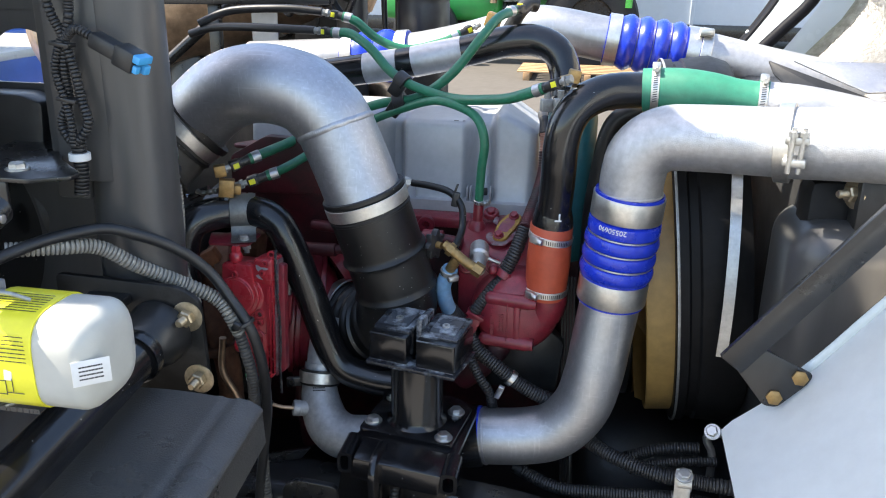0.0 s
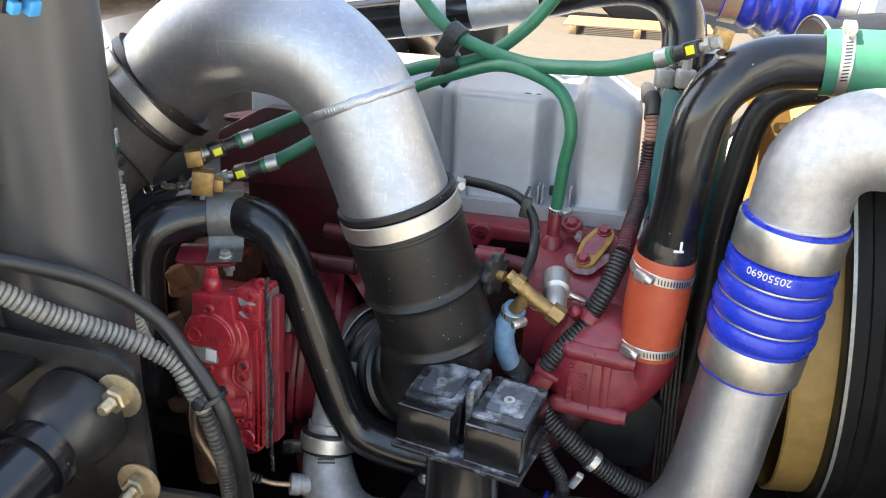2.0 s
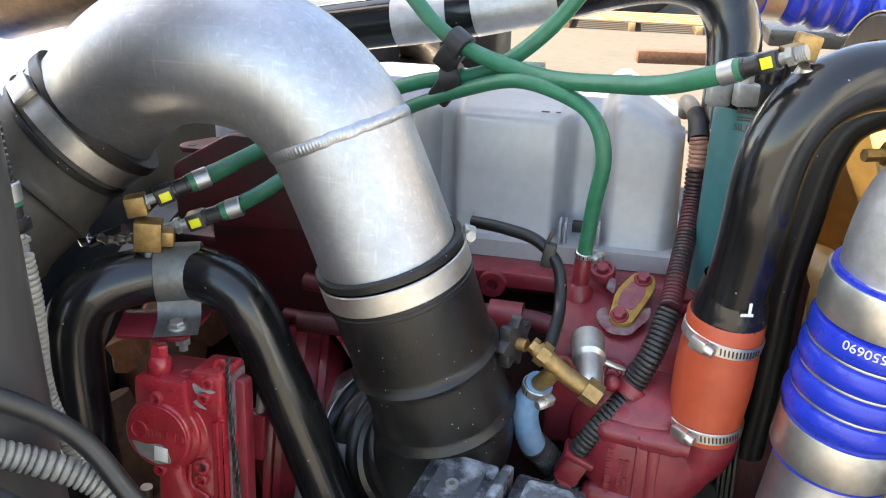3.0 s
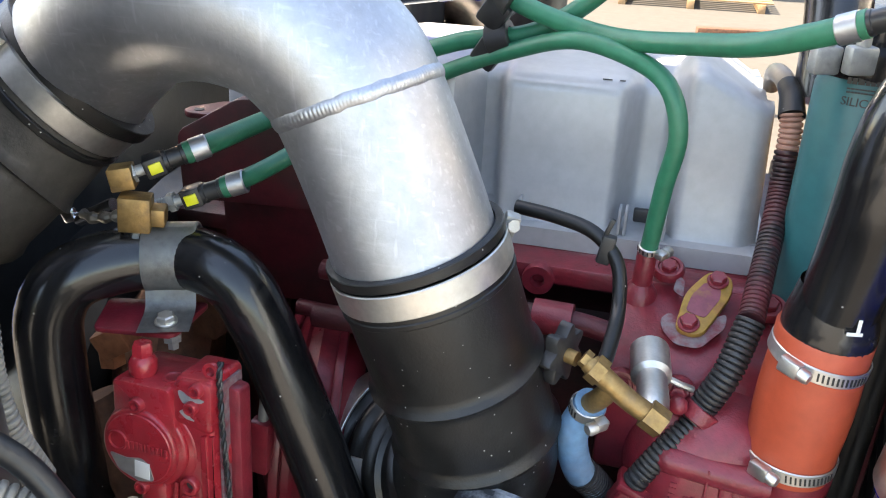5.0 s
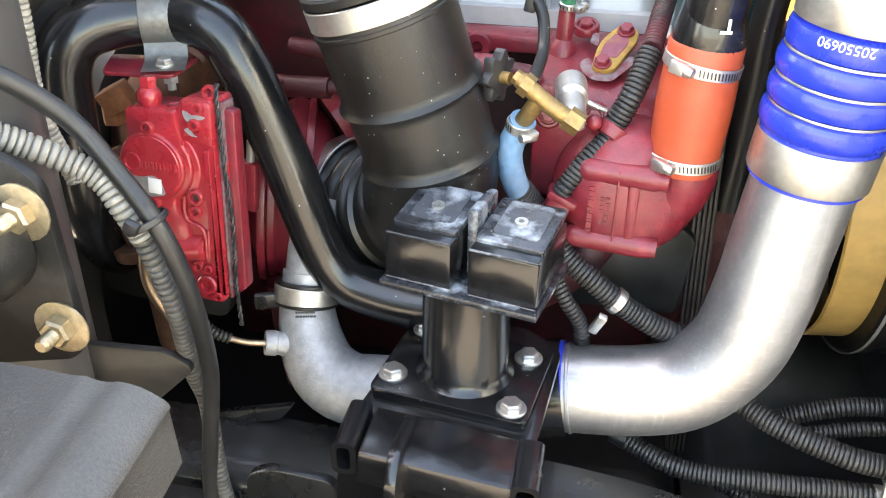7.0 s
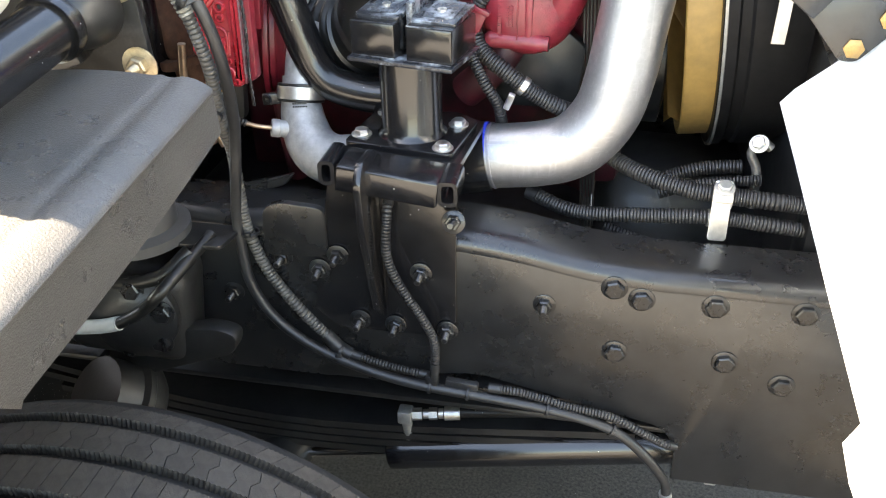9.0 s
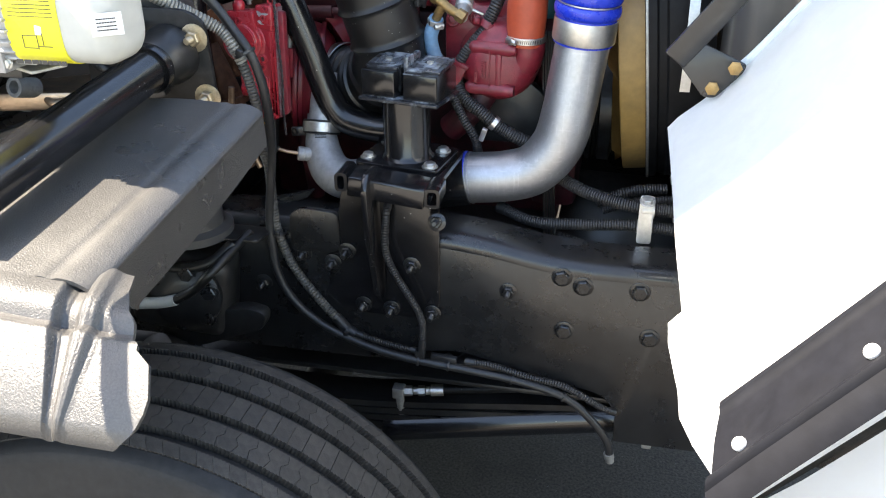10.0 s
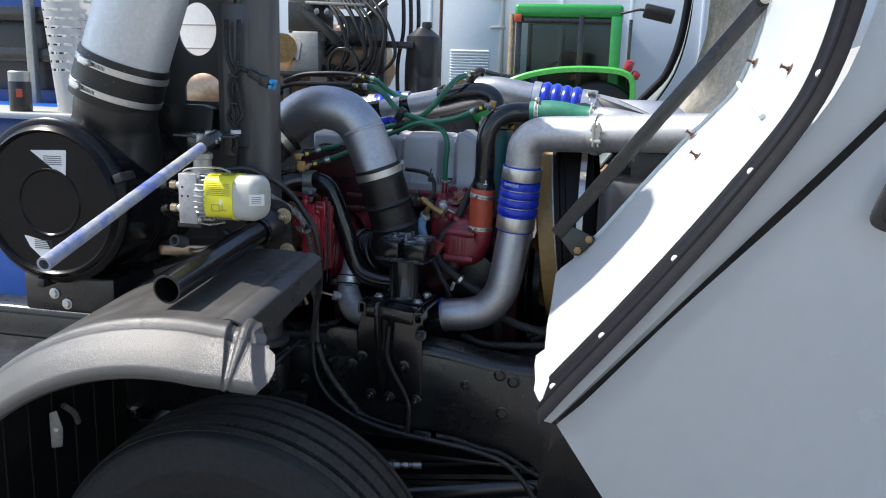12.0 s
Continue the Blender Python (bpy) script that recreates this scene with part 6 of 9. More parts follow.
    # screws and rings on the face
    for x, y, r, z in ((-0.0216, 0.0758, 0.0060, 0.0255), (0.0286, 0.0975, 0.0056, 0.0225), (0.0237, 0.0822, 0.0056, 0.0225), (0.0179, 0.0117, 0.0080, 0.0195), (0.0169, -0.0022, 0.0066, 0.0195), (-0.0208, 0.0045, 0.0058, 0.0265),
                       (0.0144, -0.0583, 0.0055, 0.0195), (0.0250, -0.0605, 0.0050, 0.0195), (0.0225, -0.0775, 0.0105, 0.0195), (0.0335, -0.0885, 0.0050, 0.0195)):
        bm = lathe([(0, -0.002), (r, -0.002), (r, 0.004), (r * 0.87, 0.0054), (r * 0.58, 0.0054), (r * 0.50, 0.0012), (0, 0.0012)], fm @ Matrix.Translation((x, y, z)), 22)
        sc = part("screw", bm, RED_BRIGHT, act)
        part("socket", lathe([(0, 0.0), (r * 0.46, 0.0), (r * 0.46, 0.0016), (0, 0.0016)], fm @ Matrix.Translation((x, y, z)), 6), INK if r > 0.0075 else RED, sc)
    part("boss", lathe([(0, 0), (0.0155, 0), (0.0150, 0.003), (0, 0.003)], fm @ Matrix.Translation((0.0225, -0.0775, 0.0185)), 30), RED_BRIGHT, act)
    part("eye", lathe([(0.0038, 0), (0.0066, 0), (0.0070, 0.002), (0.0066, 0.004), (0.0038, 0.004)], fm @ Matrix.Translation((0.0352, 0.1105, 0.012)), 20, None, True), RED_BRIGHT, act)
    # round breather plug with hexagon top, and a flush one beside it
    p = fm @ Vector((-0.028, 0.090, 0.010))
    q = fm @ Vector((-0.0285, 0.19, 0.008))
    mp = axis_matrix(p, q)
    plug = part("plug", lathe([(0, 0), (0.0085, 0), (0.0098, 0.003), (0.0112, 0.008), (0.0108, 0.0135), (0.0085, 0.0175), (0.0068, 0.0185), (0, 0.0185)], mp, 28), RED_BRIGHT, act)
    part("hexagon", lathe([(0, 0.018), (0.0080, 0.018), (0.0080, 0.0265), (0.0068, 0.0285), (0, 0.0285)], mp, 6), RED_BRIGHT, plug)
    part("flush_plug", lathe([(0, 0.0), (0.0085, 0.0), (0.0085, 0.0012), (0.0066, 0.0016), (0.0055, 0.0006), (0, 0.0006)], axis_matrix(fm @ Vector((-0.002, 0.0935, 0.008)), fm @ Vector((-0.002, 0.2, 0.008))), 24), RED_BRIGHT, act)
    # paint knocked off at the corner column
    for k, pts in enumerate(([(0.0120, 0.0945), (0.0165, 0.0935), (0.0205, 0.0905), (0.027, 0.0910), (0.035, 0.0895), (0.031, 0.0870), (0.022, 0.0865), (0.0165, 0.0835), (0.0130, 0.0885)], [(0.012, 0.0765), (0.0175, 0.0795), (0.021, 0.0735), (0.026, 0.0705), (0.018, 0.0715)])):
        part("bare_patch", plate(pts, 0.0008, fm @ Matrix.Translation((0, 0, 0.0233)), 0.002), CAST_DULL, act, "chipped bare metal patch")
    part("port", lathe([(0, 0), (0.008, 0), (0.009, 0.004), (0.006, 0.012), (0, 0.012)], fm @ Matrix.Translation((0.000, -0.084, 0.012)), 16), ALU_CAST, act, "pale bare port")
    # gasket, joint flange and the twisted drain wire beside it
    part("gasket", plate([(0.0402, 0.100), (0.0428, 0.100), (0.0448, -0.092), (0.0418, -0.092)], 0.030, fm, 0, 0.0006), PRIMER, act, "grey gasket edge")
    part("mount_flange", plate([(0.040, 0.094), (0.052, 0.092), (0.0545, -0.085), (0.0445, -0.093), (0.036, -0.093)], 0.016, fm @ Matrix.Translation((0, 0, -0.004)), 0.004, 0.002), RED, act)
    wire = [(0.0418, 0.118, 0.012), (0.0425, 0.108, 0.0155), (0.0440, 0.080, 0.0165), (0.0458, 0.046, 0.0165), (0.0500, -0.008, 0.0160), (0.0500, -0.050, 0.0155), (0.0485, -0.076, 0.014), (0.0485, -0.125, 0.008)]
    for k in range(2):
        line = curve_points([tuple(fm @ Vector(v)) for v in wire], 0.0016)
        n = len(line)
        out = []
        for i, v in enumerate(line):
            d = (line[min(i + 1, n - 1)] - line[max(i - 1, 0)]).normalized()
            a = d.orthogonal().normalized()
            ang = i * 0.62 + k * math.pi
            out.append(v + (a * math.cos(ang) + d.cross(a) * math.sin(ang)) * 0.0012)
        part("wire", sweep(bmesh.new(), out, 0.0014, 6), PLASTIC, act)
    for name, pts, c in (("green_wire", ((0.000, -0.084, 0.024), (-0.004, -0.092, 0.030), (0.002, -0.100, 0.026)), (0.05, 0.35, 0.12)), ("orange_wire", ((0.001, -0.088, 0.022), (0.004, -0.100, 0.028), (0.016, -0.103, 0.024)), (0.6, 0.26, 0.03)), ("white_wire", ((-0.003, -0.086, 0.022), (-0.002, -0.101, 0.029), (0.012, -0.107, 0.022)), (0.6, 0.6, 0.55))):
        part(name, tube([tuple(fm @ Vector(v)) for v in pts], 0.0014, 8, 0.002), material(name + "_sheath", c, 0.45), act)
    fit = box((0.030, 0.026, 0.026), pose(-0.577, 1.262, 1.279, 0, -28, 12), 0.003)
    lathe([(0, 0), (0.012, 0), (0.012, 0.018), (0, 0.018)], pose(-0.584, 1.262, 1.252, 0, 0, 12), 6, fit)
    part("pipe_fitting", fit, RUST_ORANGE, t, "orange-rusted pipe fitting")
    # hot side behind: rusty turbine housing
    part("turbine_housing", lathe([(0.05, -0.04), (0.09, -0.02), (0.10, 0.0), (0.09, 0.03), (0.06, 0.05), (0, 0.055)], axis_matrix((-0.60, 1.38, 1.18), (-0.72, 1.34, 1.19)), 40), RUST, t, "rust-brown turbine housing")
    part("exhaust_pipe", tube([(-0.60, 1.25, 1.22), (-0.568, 1.245, 1.15), (-0.553, 1.25, 1.08), (-0.56, 1.27, 0.98)], 0.022, 20), RUST, t, "rust-brown exhaust pipe")
    part("pipe_flange", ring((-0.562, 1.246, 1.12), (0.2, 0, -1), 0.022, 0.036, 0.014, 24), RUST, t)
    part("small_line", tube([(-0.535, 1.20, 1.16), (-0.54, 1.20, 1.10), (-0.52, 1.205, 1.05), (-0.50, 1.21, 1.0)], 0.006, 10), COPPER, t)
    part("rust_bracket", plate([(-0.565, 1.24), (-0.535, 1.24), (-0.525, 1.30), (-0.555, 1.315)], 0.03, facing((0, 1.25, 0), (-0.2, -1, 0)), 0.006, 0.002), RUST, t)
    part("oil_drain", tube([(-0.44, 1.31, 1.05), (-0.435, 1.31, 0.98), (-0.43, 1.32, 0.9)], 0.016, 20), RED_SHADED, t)
    return t


turbo()


def cast_elbow():
    t = thing("compressor_outlet_elbow", (-0.36, 1.23, 0.95), "dusty cast aluminium elbow with sensor and printed band clamp", "pipe")
    pts = [(-0.389, 1.274, 1.092), (-0.389, 1.27, 1.082), (-0.389, 1.26, 1.056), (-0.380, 1.243, 1.024), (-0.361, 1.225, 0.998), (-0.328, 1.213, 0.987), (-0.285, 1.213, 0.993), (-0.22, 1.22, 0.995)]
    part("elbow", tube(pts, lambda f: 0.0285 + 0.0105 * max(0.0, math.sin(math.pi * min(1, max(0.0, f - 0.10) * 1.2))), 36), CAST_DULL, t)
    part("outlet_neck", tube([(-0.389, 1.268, 1.074), (-0.389, 1.275, 1.094), (-0.388, 1.290, 1.125), (-0.386, 1.315, 1.16)], 0.0255, 28), CAST_DULL, t, "pale cast outlet neck")
    part("band_clamp", ring((-0.3895, 1.266, 1.070), (0, 0.35, 1), 0.030, 0.0365, 0.019, 40), STEEL, t, "bright band clamp with printed number")
    for z in (-0.0115, 0.0115):
        part("clamp_lip", ring(Vector((-0.3895, 1.266, 1.070)) + Vector((0, 0.33, 0.94)) * z, (0, 0.35, 1), 0.029, 0.0352, 0.004, 40), RUBBER, t)
    bm = box((0.030, 0.010, 0.018), pose(-0.428, 1.246, 1.066, 0, 0, 25), 0.003)
    lathe([(0.003, 0), (0.0075, 0), (0.0075, 0.003), (0.003, 0.003)], facing((-0.432, 1.237, 1.068), (-0.3, -1, 0)), 20, bm, True)
    part("clamp_ear", bm, BLACK_DUSTY, t)
    mk = facing((-0.379, 1.2290, 1.0650), (0.25, -1, 0.3))
    text_bars(t, mk, 0.022, 0.009, 2, INK, 6, 0.0004, 0.5)
    s = axis_matrix((-0.372, 1.236, 1.022), (-0.420, 1.213, 1.033))
    bm = lathe([(0, 0), (0.0150, 0), (0.0142, 0.020), (0.0135, 0.038), (0.0128, 0.040), (0.0128, 0.043), (0.0138, 0.044), (0.0138, 0.054), (0.0125, 0.056), (0.006, 0.056), (0.006, 0.050), (0, 0.050)], s, 24)
    part("sensor", bm, CAST_DULL, t, "aluminium sensor boss")
    part("sensor_pipe", tube([(-0.416, 1.211, 1.034), (-0.437, 1.20, 1.040), (-0.452, 1.195, 1.046)], 0.0035, 10, 0.005), COPPER, t)
    part("sensor_loom", corrugated([(-0.452, 1.195, 1.046), (-0.468, 1.19, 1.056), (-0.485, 1.19, 1.075)], 0.006), LOOM_BLACK, t)
    return t


cast_elbow()

# ---- tilted hood ----
MID = 1.53    # the truck's centre line
EDGE = [(0.262, 1.068), (0.304, 1.126), (0.397, 1.246), (0.485, 1.363), (0.566, 1.478), (0.643, 1.599), (0.684, 1.690), (0.711, 1.812), (0.722, 1.95), (0.715, 2.15)]
INNER = [(0.237, 1.202), (0.320, 1.281), (0.413, 1.402), (0.514, 1.531), (0.583, 1.610), (0.633, 1.677), (0.664, 1.790), (0.674, 1.864), (0.680, 1.96), (0.674, 2.15)]


def even(pts, n):
    line = curve_points([(x, 0, z) for x, z in pts], 0.004)
    return [line[round(i * (len(line) - 1) / (n - 1))] for i in range(n)]


def hood():
    t = thing("hood", (0.8, 1.53, 0.5), "white hood tilted forward with black edge seal and foil lining", "hood")
    n = 60
    OUT = Vector((-0.001, 0, 0.011))    # moves the outer edge along a view ray to fit the camera's view
    E, I = [p + OUT for p in even(EDGE, n)], even(INNER, n)
    rnd = random.Random(5)
    near_E, near_I = E, I
    for far in (False, True):
        if far:
            # the far side is shifted left and up to fit the camera's view
            E, I = [p + Vector((-0.09, 0, 0.04)) for p in near_E], [p + Vector((-0.09, 0, 0.04)) for p in near_I]

        def Y(y):
            return 2 * MID - y if far else y
        # rear flange between seal and inner edge
        bm = bmesh.new()
        cols = [0.0, 0.05, 0.1, 0.15, 0.2, 0.25, 0.3, 0.345, 0.375, 0.55, 0.7, 0.85, 1.0]
        # ragged lower corner of the flange
        torn = [0.013, 0.012, -0.003, -0.009, -0.012, -0.014, -0.015, -0.014, 0.004, 0.002, 0.002, 0.002, 0.002]
        rows = []
        for i in range(n):
            row = []
            for c, dx in zip(cols, torn):
                p = E[i].lerp(I[i], c)
                y = 0.363 + 0.637 * c
                if i == 0:
                    p = p + Vector((rnd.uniform(-0.002, 0.002) + dx, 0, rnd.uniform(-0.003, 0.002)))
                dip = 0.004 * math.sin(c * math.pi)
                row.append(bm.verts.new((p.x - dip, Y(y), p.z + dip)))
            rows.append(row)
        for a, b in zip(rows, rows[1:]):
            for k in range(len(cols) - 1):
                bm.faces.new((a[k], a[k + 1], b[k + 1], b[k]))
        bmesh.ops.solidify(bm, geom=bm.faces[:], thickness=0.006)
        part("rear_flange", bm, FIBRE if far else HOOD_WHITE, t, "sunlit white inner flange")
        # rolled inner edge of bare fibreglass
        pts = [(p.x - (0.001 if not far else 0.015), Y(1.001), p.z + 0.001) for p in I[4::4]]
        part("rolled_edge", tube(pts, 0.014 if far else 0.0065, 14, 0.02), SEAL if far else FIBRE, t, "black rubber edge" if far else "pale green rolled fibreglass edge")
        # wide rubber seal, rolled over the outer edge
        bm = bmesh.new()
        sec = [(0.466, 0.001), (0.465, 0.007), (0.460, 0.0115), (0.4555, 0.0115), (0.4525, 0.0085), (0.446, 0.0075), (0.430, 0.0075), (0.405, 0.009), (0.395, 0.0105), (0.3915, 0.0145), (0.388, 0.0155), (0.3855, 0.0135), (0.3845, 0.0095), (0.377, 0.005), (0.371, -0.001), (0.3675, -0.007), (0.372, -0.009)]
        slant = [0.022, 0.022, 0.021, 0.019, 0.016, 0.012, 0.006, 0.002, 0.002, 0.0, -0.001, -0.004, -0.008, -0.013, -0.019, -0.024, -0.022]
        rows = []
        start = 2
        for i in range(start, n):
            d = (E[min(i + 1, n - 1)] - E[i - 1]).normalized()
            nn = Vector((-d.z, 0, d.x))
            dd = d * (1.0 if i == start else 0.0)
            rows.append([bm.verts.new(Vector((0, Y(y - 0.022), 0)) + E[i].lerp(I[i], max(0.0, (y - 0.385) / 0.615)) + nn * (h + 0.002) + dd * (slant[k] - 0.012)) for k, (y, h) in enumerate(sec)])
        for a, b in zip(rows, rows[1:]):
            for k in range(len(sec) - 1):
                bm.faces.new((a[k], a[k + 1], b[k + 1], b[k]))
        bm.faces.new(rows[0][::-1])
        part("edge_seal", bm, SEAL, t, "wide black rubber edge seal")
        # white push buttons along the seal
        for s in (3, 9, 18, 27, 36, 45):
            d = (E[s + 1] - E[s - 1]).normalized()
            nn = Vector((-d.z, 0, d.x))
            p = E[s].lerp(I[s], 0.031) + Vector((0, Y(0.382), 0)) + nn * 0.010
            part("button", lathe([(0.004, 0), (0.0060, 0.001), (0.0066, 0.003), (0.0062, 0.0055), (0.0045, 0.0076), (0.002, 0.0085), (0, 0.0086)], facing(p, nn, (0, 1, 0)), 16), LABEL_WHITE, t)
        # outer wing panel
        bm = bmesh.new()
        edge = [(0.296, 1.058), (0.337, 1.10), (0.489, 1.286), (0.655, 1.476), (0.780, 1.628), (0.92, 1.80), (1.05, 1.98), (1.15, 2.15)]
        eo = [p + OUT for p in even(edge, 24)]
        rows = []
        for i in range(24):
            p = eo[i]
            row = []
            for k in range(13):
                f = k / 12
                q = p + Vector((0.62, 0, -0.92)) * (f * 1.35)
                row.append(bm.verts.new((q.x, Y(0.378 + 0.05 * f), max(0.28, q.z))))
            rows.append(row)
        for a, b in zip(rows, rows[1:]):
            for k in range(12):
                bm.faces.new((a[k], a[k + 1], b[k + 1], b[k]))
        bmesh.ops.solidify(bm, geom=bm.faces[:], thickness=0.006)
        part("wing_panel", bm, HOOD_OUT, t, "smooth white outer wing panel")
        # return strip between seal and panel
        bm = bmesh.new()
        e1 = even([(0.278, 1.062), (0.40, 1.222), (0.56, 1.44), (0.655, 1.575), (0.72, 1.70), (0.76, 1.9), (0.77, 2.15)], 30)
        e1 = [p + OUT for p in e1]
        e2 = even([(0.296, 1.064), (0.43, 1.222), (0.61, 1.44), (0.735, 1.59), (0.85, 1.735), (0.97, 1.9), (1.10, 2.15)], 30)
        e2 = [p + OUT for p in e2]
        rows = [[bm.verts.new((a.x - 0.009, Y(0.364), a.z + 0.007)), bm.verts.new(((a.x + b.x) / 2, Y(0.370), (a.z + b.z) / 2)), bm.verts.new((b.x, Y(0.390), b.z))] for a, b in zip(e1, e2)]
        for a, b in zip(rows, rows[1:]):
            for k in range(2):
                bm.faces.new((a[k], a[k + 1], b[k + 1], b[k]))
        bmesh.ops.solidify(bm, geom=bm.faces[:], thickness=0.004)
        part("return_strip", bm, HOOD_OUT, t)
        # dark strip standing in for the shaded gap along the wing
        bm = bmesh.new()
        rows = [[bm.verts.new((b.x - 0.004, Y(0.398), b.z + 0.006)), bm.verts.new((b.x + 0.014, Y(0.402), b.z - 0.018))] for b in e2]
        for a, b in zip(rows, rows[1:]):
            bm.faces.new((a[0], a[1], b[1], b[0]))
        bmesh.ops.solidify(bm, geom=bm.faces[:], thickness=0.006)
        part("gap_seal", bm, RUBBER_DULL, t)
    E, I = near_E, near_I
    # side lamp pocket
    m = facing((0.804, 0.350, 1.511), (0, -1, 0.0)) @ Matrix.Rotation(radians(-18), 4, "Z")
    lamp = part("lamp_bezel", plate([(-0.035, -0.055), (0.05, -0.055), (0.05, 0.055), (-0.035, 0.055)], 0.012, m, 0.022, 0.003), PLASTIC, t, "black lamp bezel")
    part("lamp_lens", plate([(-0.022, -0.042), (0.04, -0.042), (0.04, 0.042), (-0.022, 0.042)], 0.005, m @ Matrix.Translation((0, 0, 0.007)), 0.016, 0.002), RUBBER, lamp)
    # creased foil sheet hung inside the hood
    bm = bmesh.new()
    rows = []
    for i in range(0, n, 2):
        p = I[i]
        row = []
        for k in range(21):
            f = k / 20
            y = 1.04 + (2 * MID - 2.02) * f
            out = 0.10 * math.sin(math.pi * f) ** 0.6 if 0 < f < 1 else 0.0
            fold = 0.010 * abs((i * 0.11 + 2.3 * f) % 1.0 - 0.5) + 0.008 * abs((f * 3.1 - i * 0.05) % 1.0 - 0.5)
            row.append(bm.verts.new(Vector((p.x + 0.045 + out + fold - 0.08 * f, y, p.z - out * 0.5 + fold * 0.6))))
        rows.append(row)
    for a, b in zip(rows, rows[1:]):
        for k in range(20):
            bm.faces.new((a[k], a[k + 1], b[k + 1], b[k]))
    part("foil_lining", bm, FOIL, t, "crinkled silver heat-shield foil")
    # nose that closes the hood in front
    bm = bmesh.new()
    rows = []
    for i in range(0, n, 6):
        p = I[i]
        rows.append([bm.verts.new((p.x + 0.42, y, p.z - 0.35 + 0.12 * math.sin(math.pi * (y - 0.35) / 2.36))) for y in (0.60, 0.8, 1.1, 1.53, 1.96, 2.26, 2.46)])
    for a, b in zip(rows, rows[1:]):
        for k in range(6):
            bm.faces.new((a[k], a[k + 1], b[k + 1], b[k]))
    part("nose_shell", bm, HOOD_OUT, t)
    # rusty studs and a crack on the flange
    for s, c in ((24, 0.66), (25, 0.95), (36, 0.38), (36, 0.88)):
        p = E[s].lerp(I[s], c)
        y = 0.363 + 0.637 * c
        d = (E[s + 1] - E[s - 1]).normalized()
        nn = Vector((-d.z, 0, d.x))
        at = Vector((p.x, y, p.z)) + nn * 0.004
        bm = lathe([(0, 0), (0.011, 0), (0.011, 0.0012), (0.0045, 0.002), (0.0045, 0.006), (0.0025, 0.007), (0.0025, 0.016), (0.0045, 0.017), (0.0045, 0.019), (0, 0.019)], facing(at, nn, (0, 1, 0)), 12)
        part("stud", bm, RUST, t, "rusty stud")
    def on_flange(s, c):
        p = E[s].lerp(I[s], c)
        return Vector((p.x - 0.008, 0.363 + 0.637 * c, p.z + 0.008))
    part("crack_strip", tube([on_flange(33, 0.95), on_flange(32, 0.64), on_flange(31, 0.33)], 0.0055, 8, 0.02), FIBRE, t)
    # stay bar with its plates
    a, b = Vector((0.236, 0.985, 1.302)), Vector((0.668, 0.985, 1.872))
    m = axis_matrix(a, b)
    L = (b - a).length
    q = Matrix.Translation((a + b) / 2) @ m.to_3x3().to_4x4() @ Matrix.Rotation(radians(0), 4, "Z")
    stay = part("stay_bar", box((0.010, 0.034, L), q, 0.002), FRAME, t, "black folded steel stay bar")
    d = (b - a).normalized()
    side = Vector((0, 1, 0)).cross(d).normalized()
    part("stay_lip", box((0.022, 0.005, L * 0.985), q @ Matrix.Translation((0.010, -0.0155, 0)), 0.001), FRAME, stay)
    part("pivot", lathe([(0, 0), (0.014, 0), (0.014, 0.006), (0.008, 0.008), (0, 0.008)], facing(b + Vector((-0.004, -0.020, -0.006)), (-0.2, -1, 0)), 20), STEEL, stay)
    # bracket at the foot of the stay
    mp = facing((0.284, 0.982, 1.296), (-0.10, -1, 0.12))
    br = part("stay_bracket", plate([(-0.056, 0.018), (-0.034, 0.044), (-0.012, 0.030), (0.048, 0.006), (0.044, -0.006), (0.012, -0.042), (-0.004, -0.042)], 0.005, mp, 0.006, 0.001), FRAME, t, "black bracket plate with brass bolts")
    for x, y, mesh in ((0.033, 0.000, BOLT_YELLOW), (0.007, -0.029, BOLT_YELLOW), (-0.041, 0.020, BOLT_YELLOW)):
        again("bolt", mesh, br, mp @ Matrix.Translation((x, y, 0.003)))
    return t


hood()


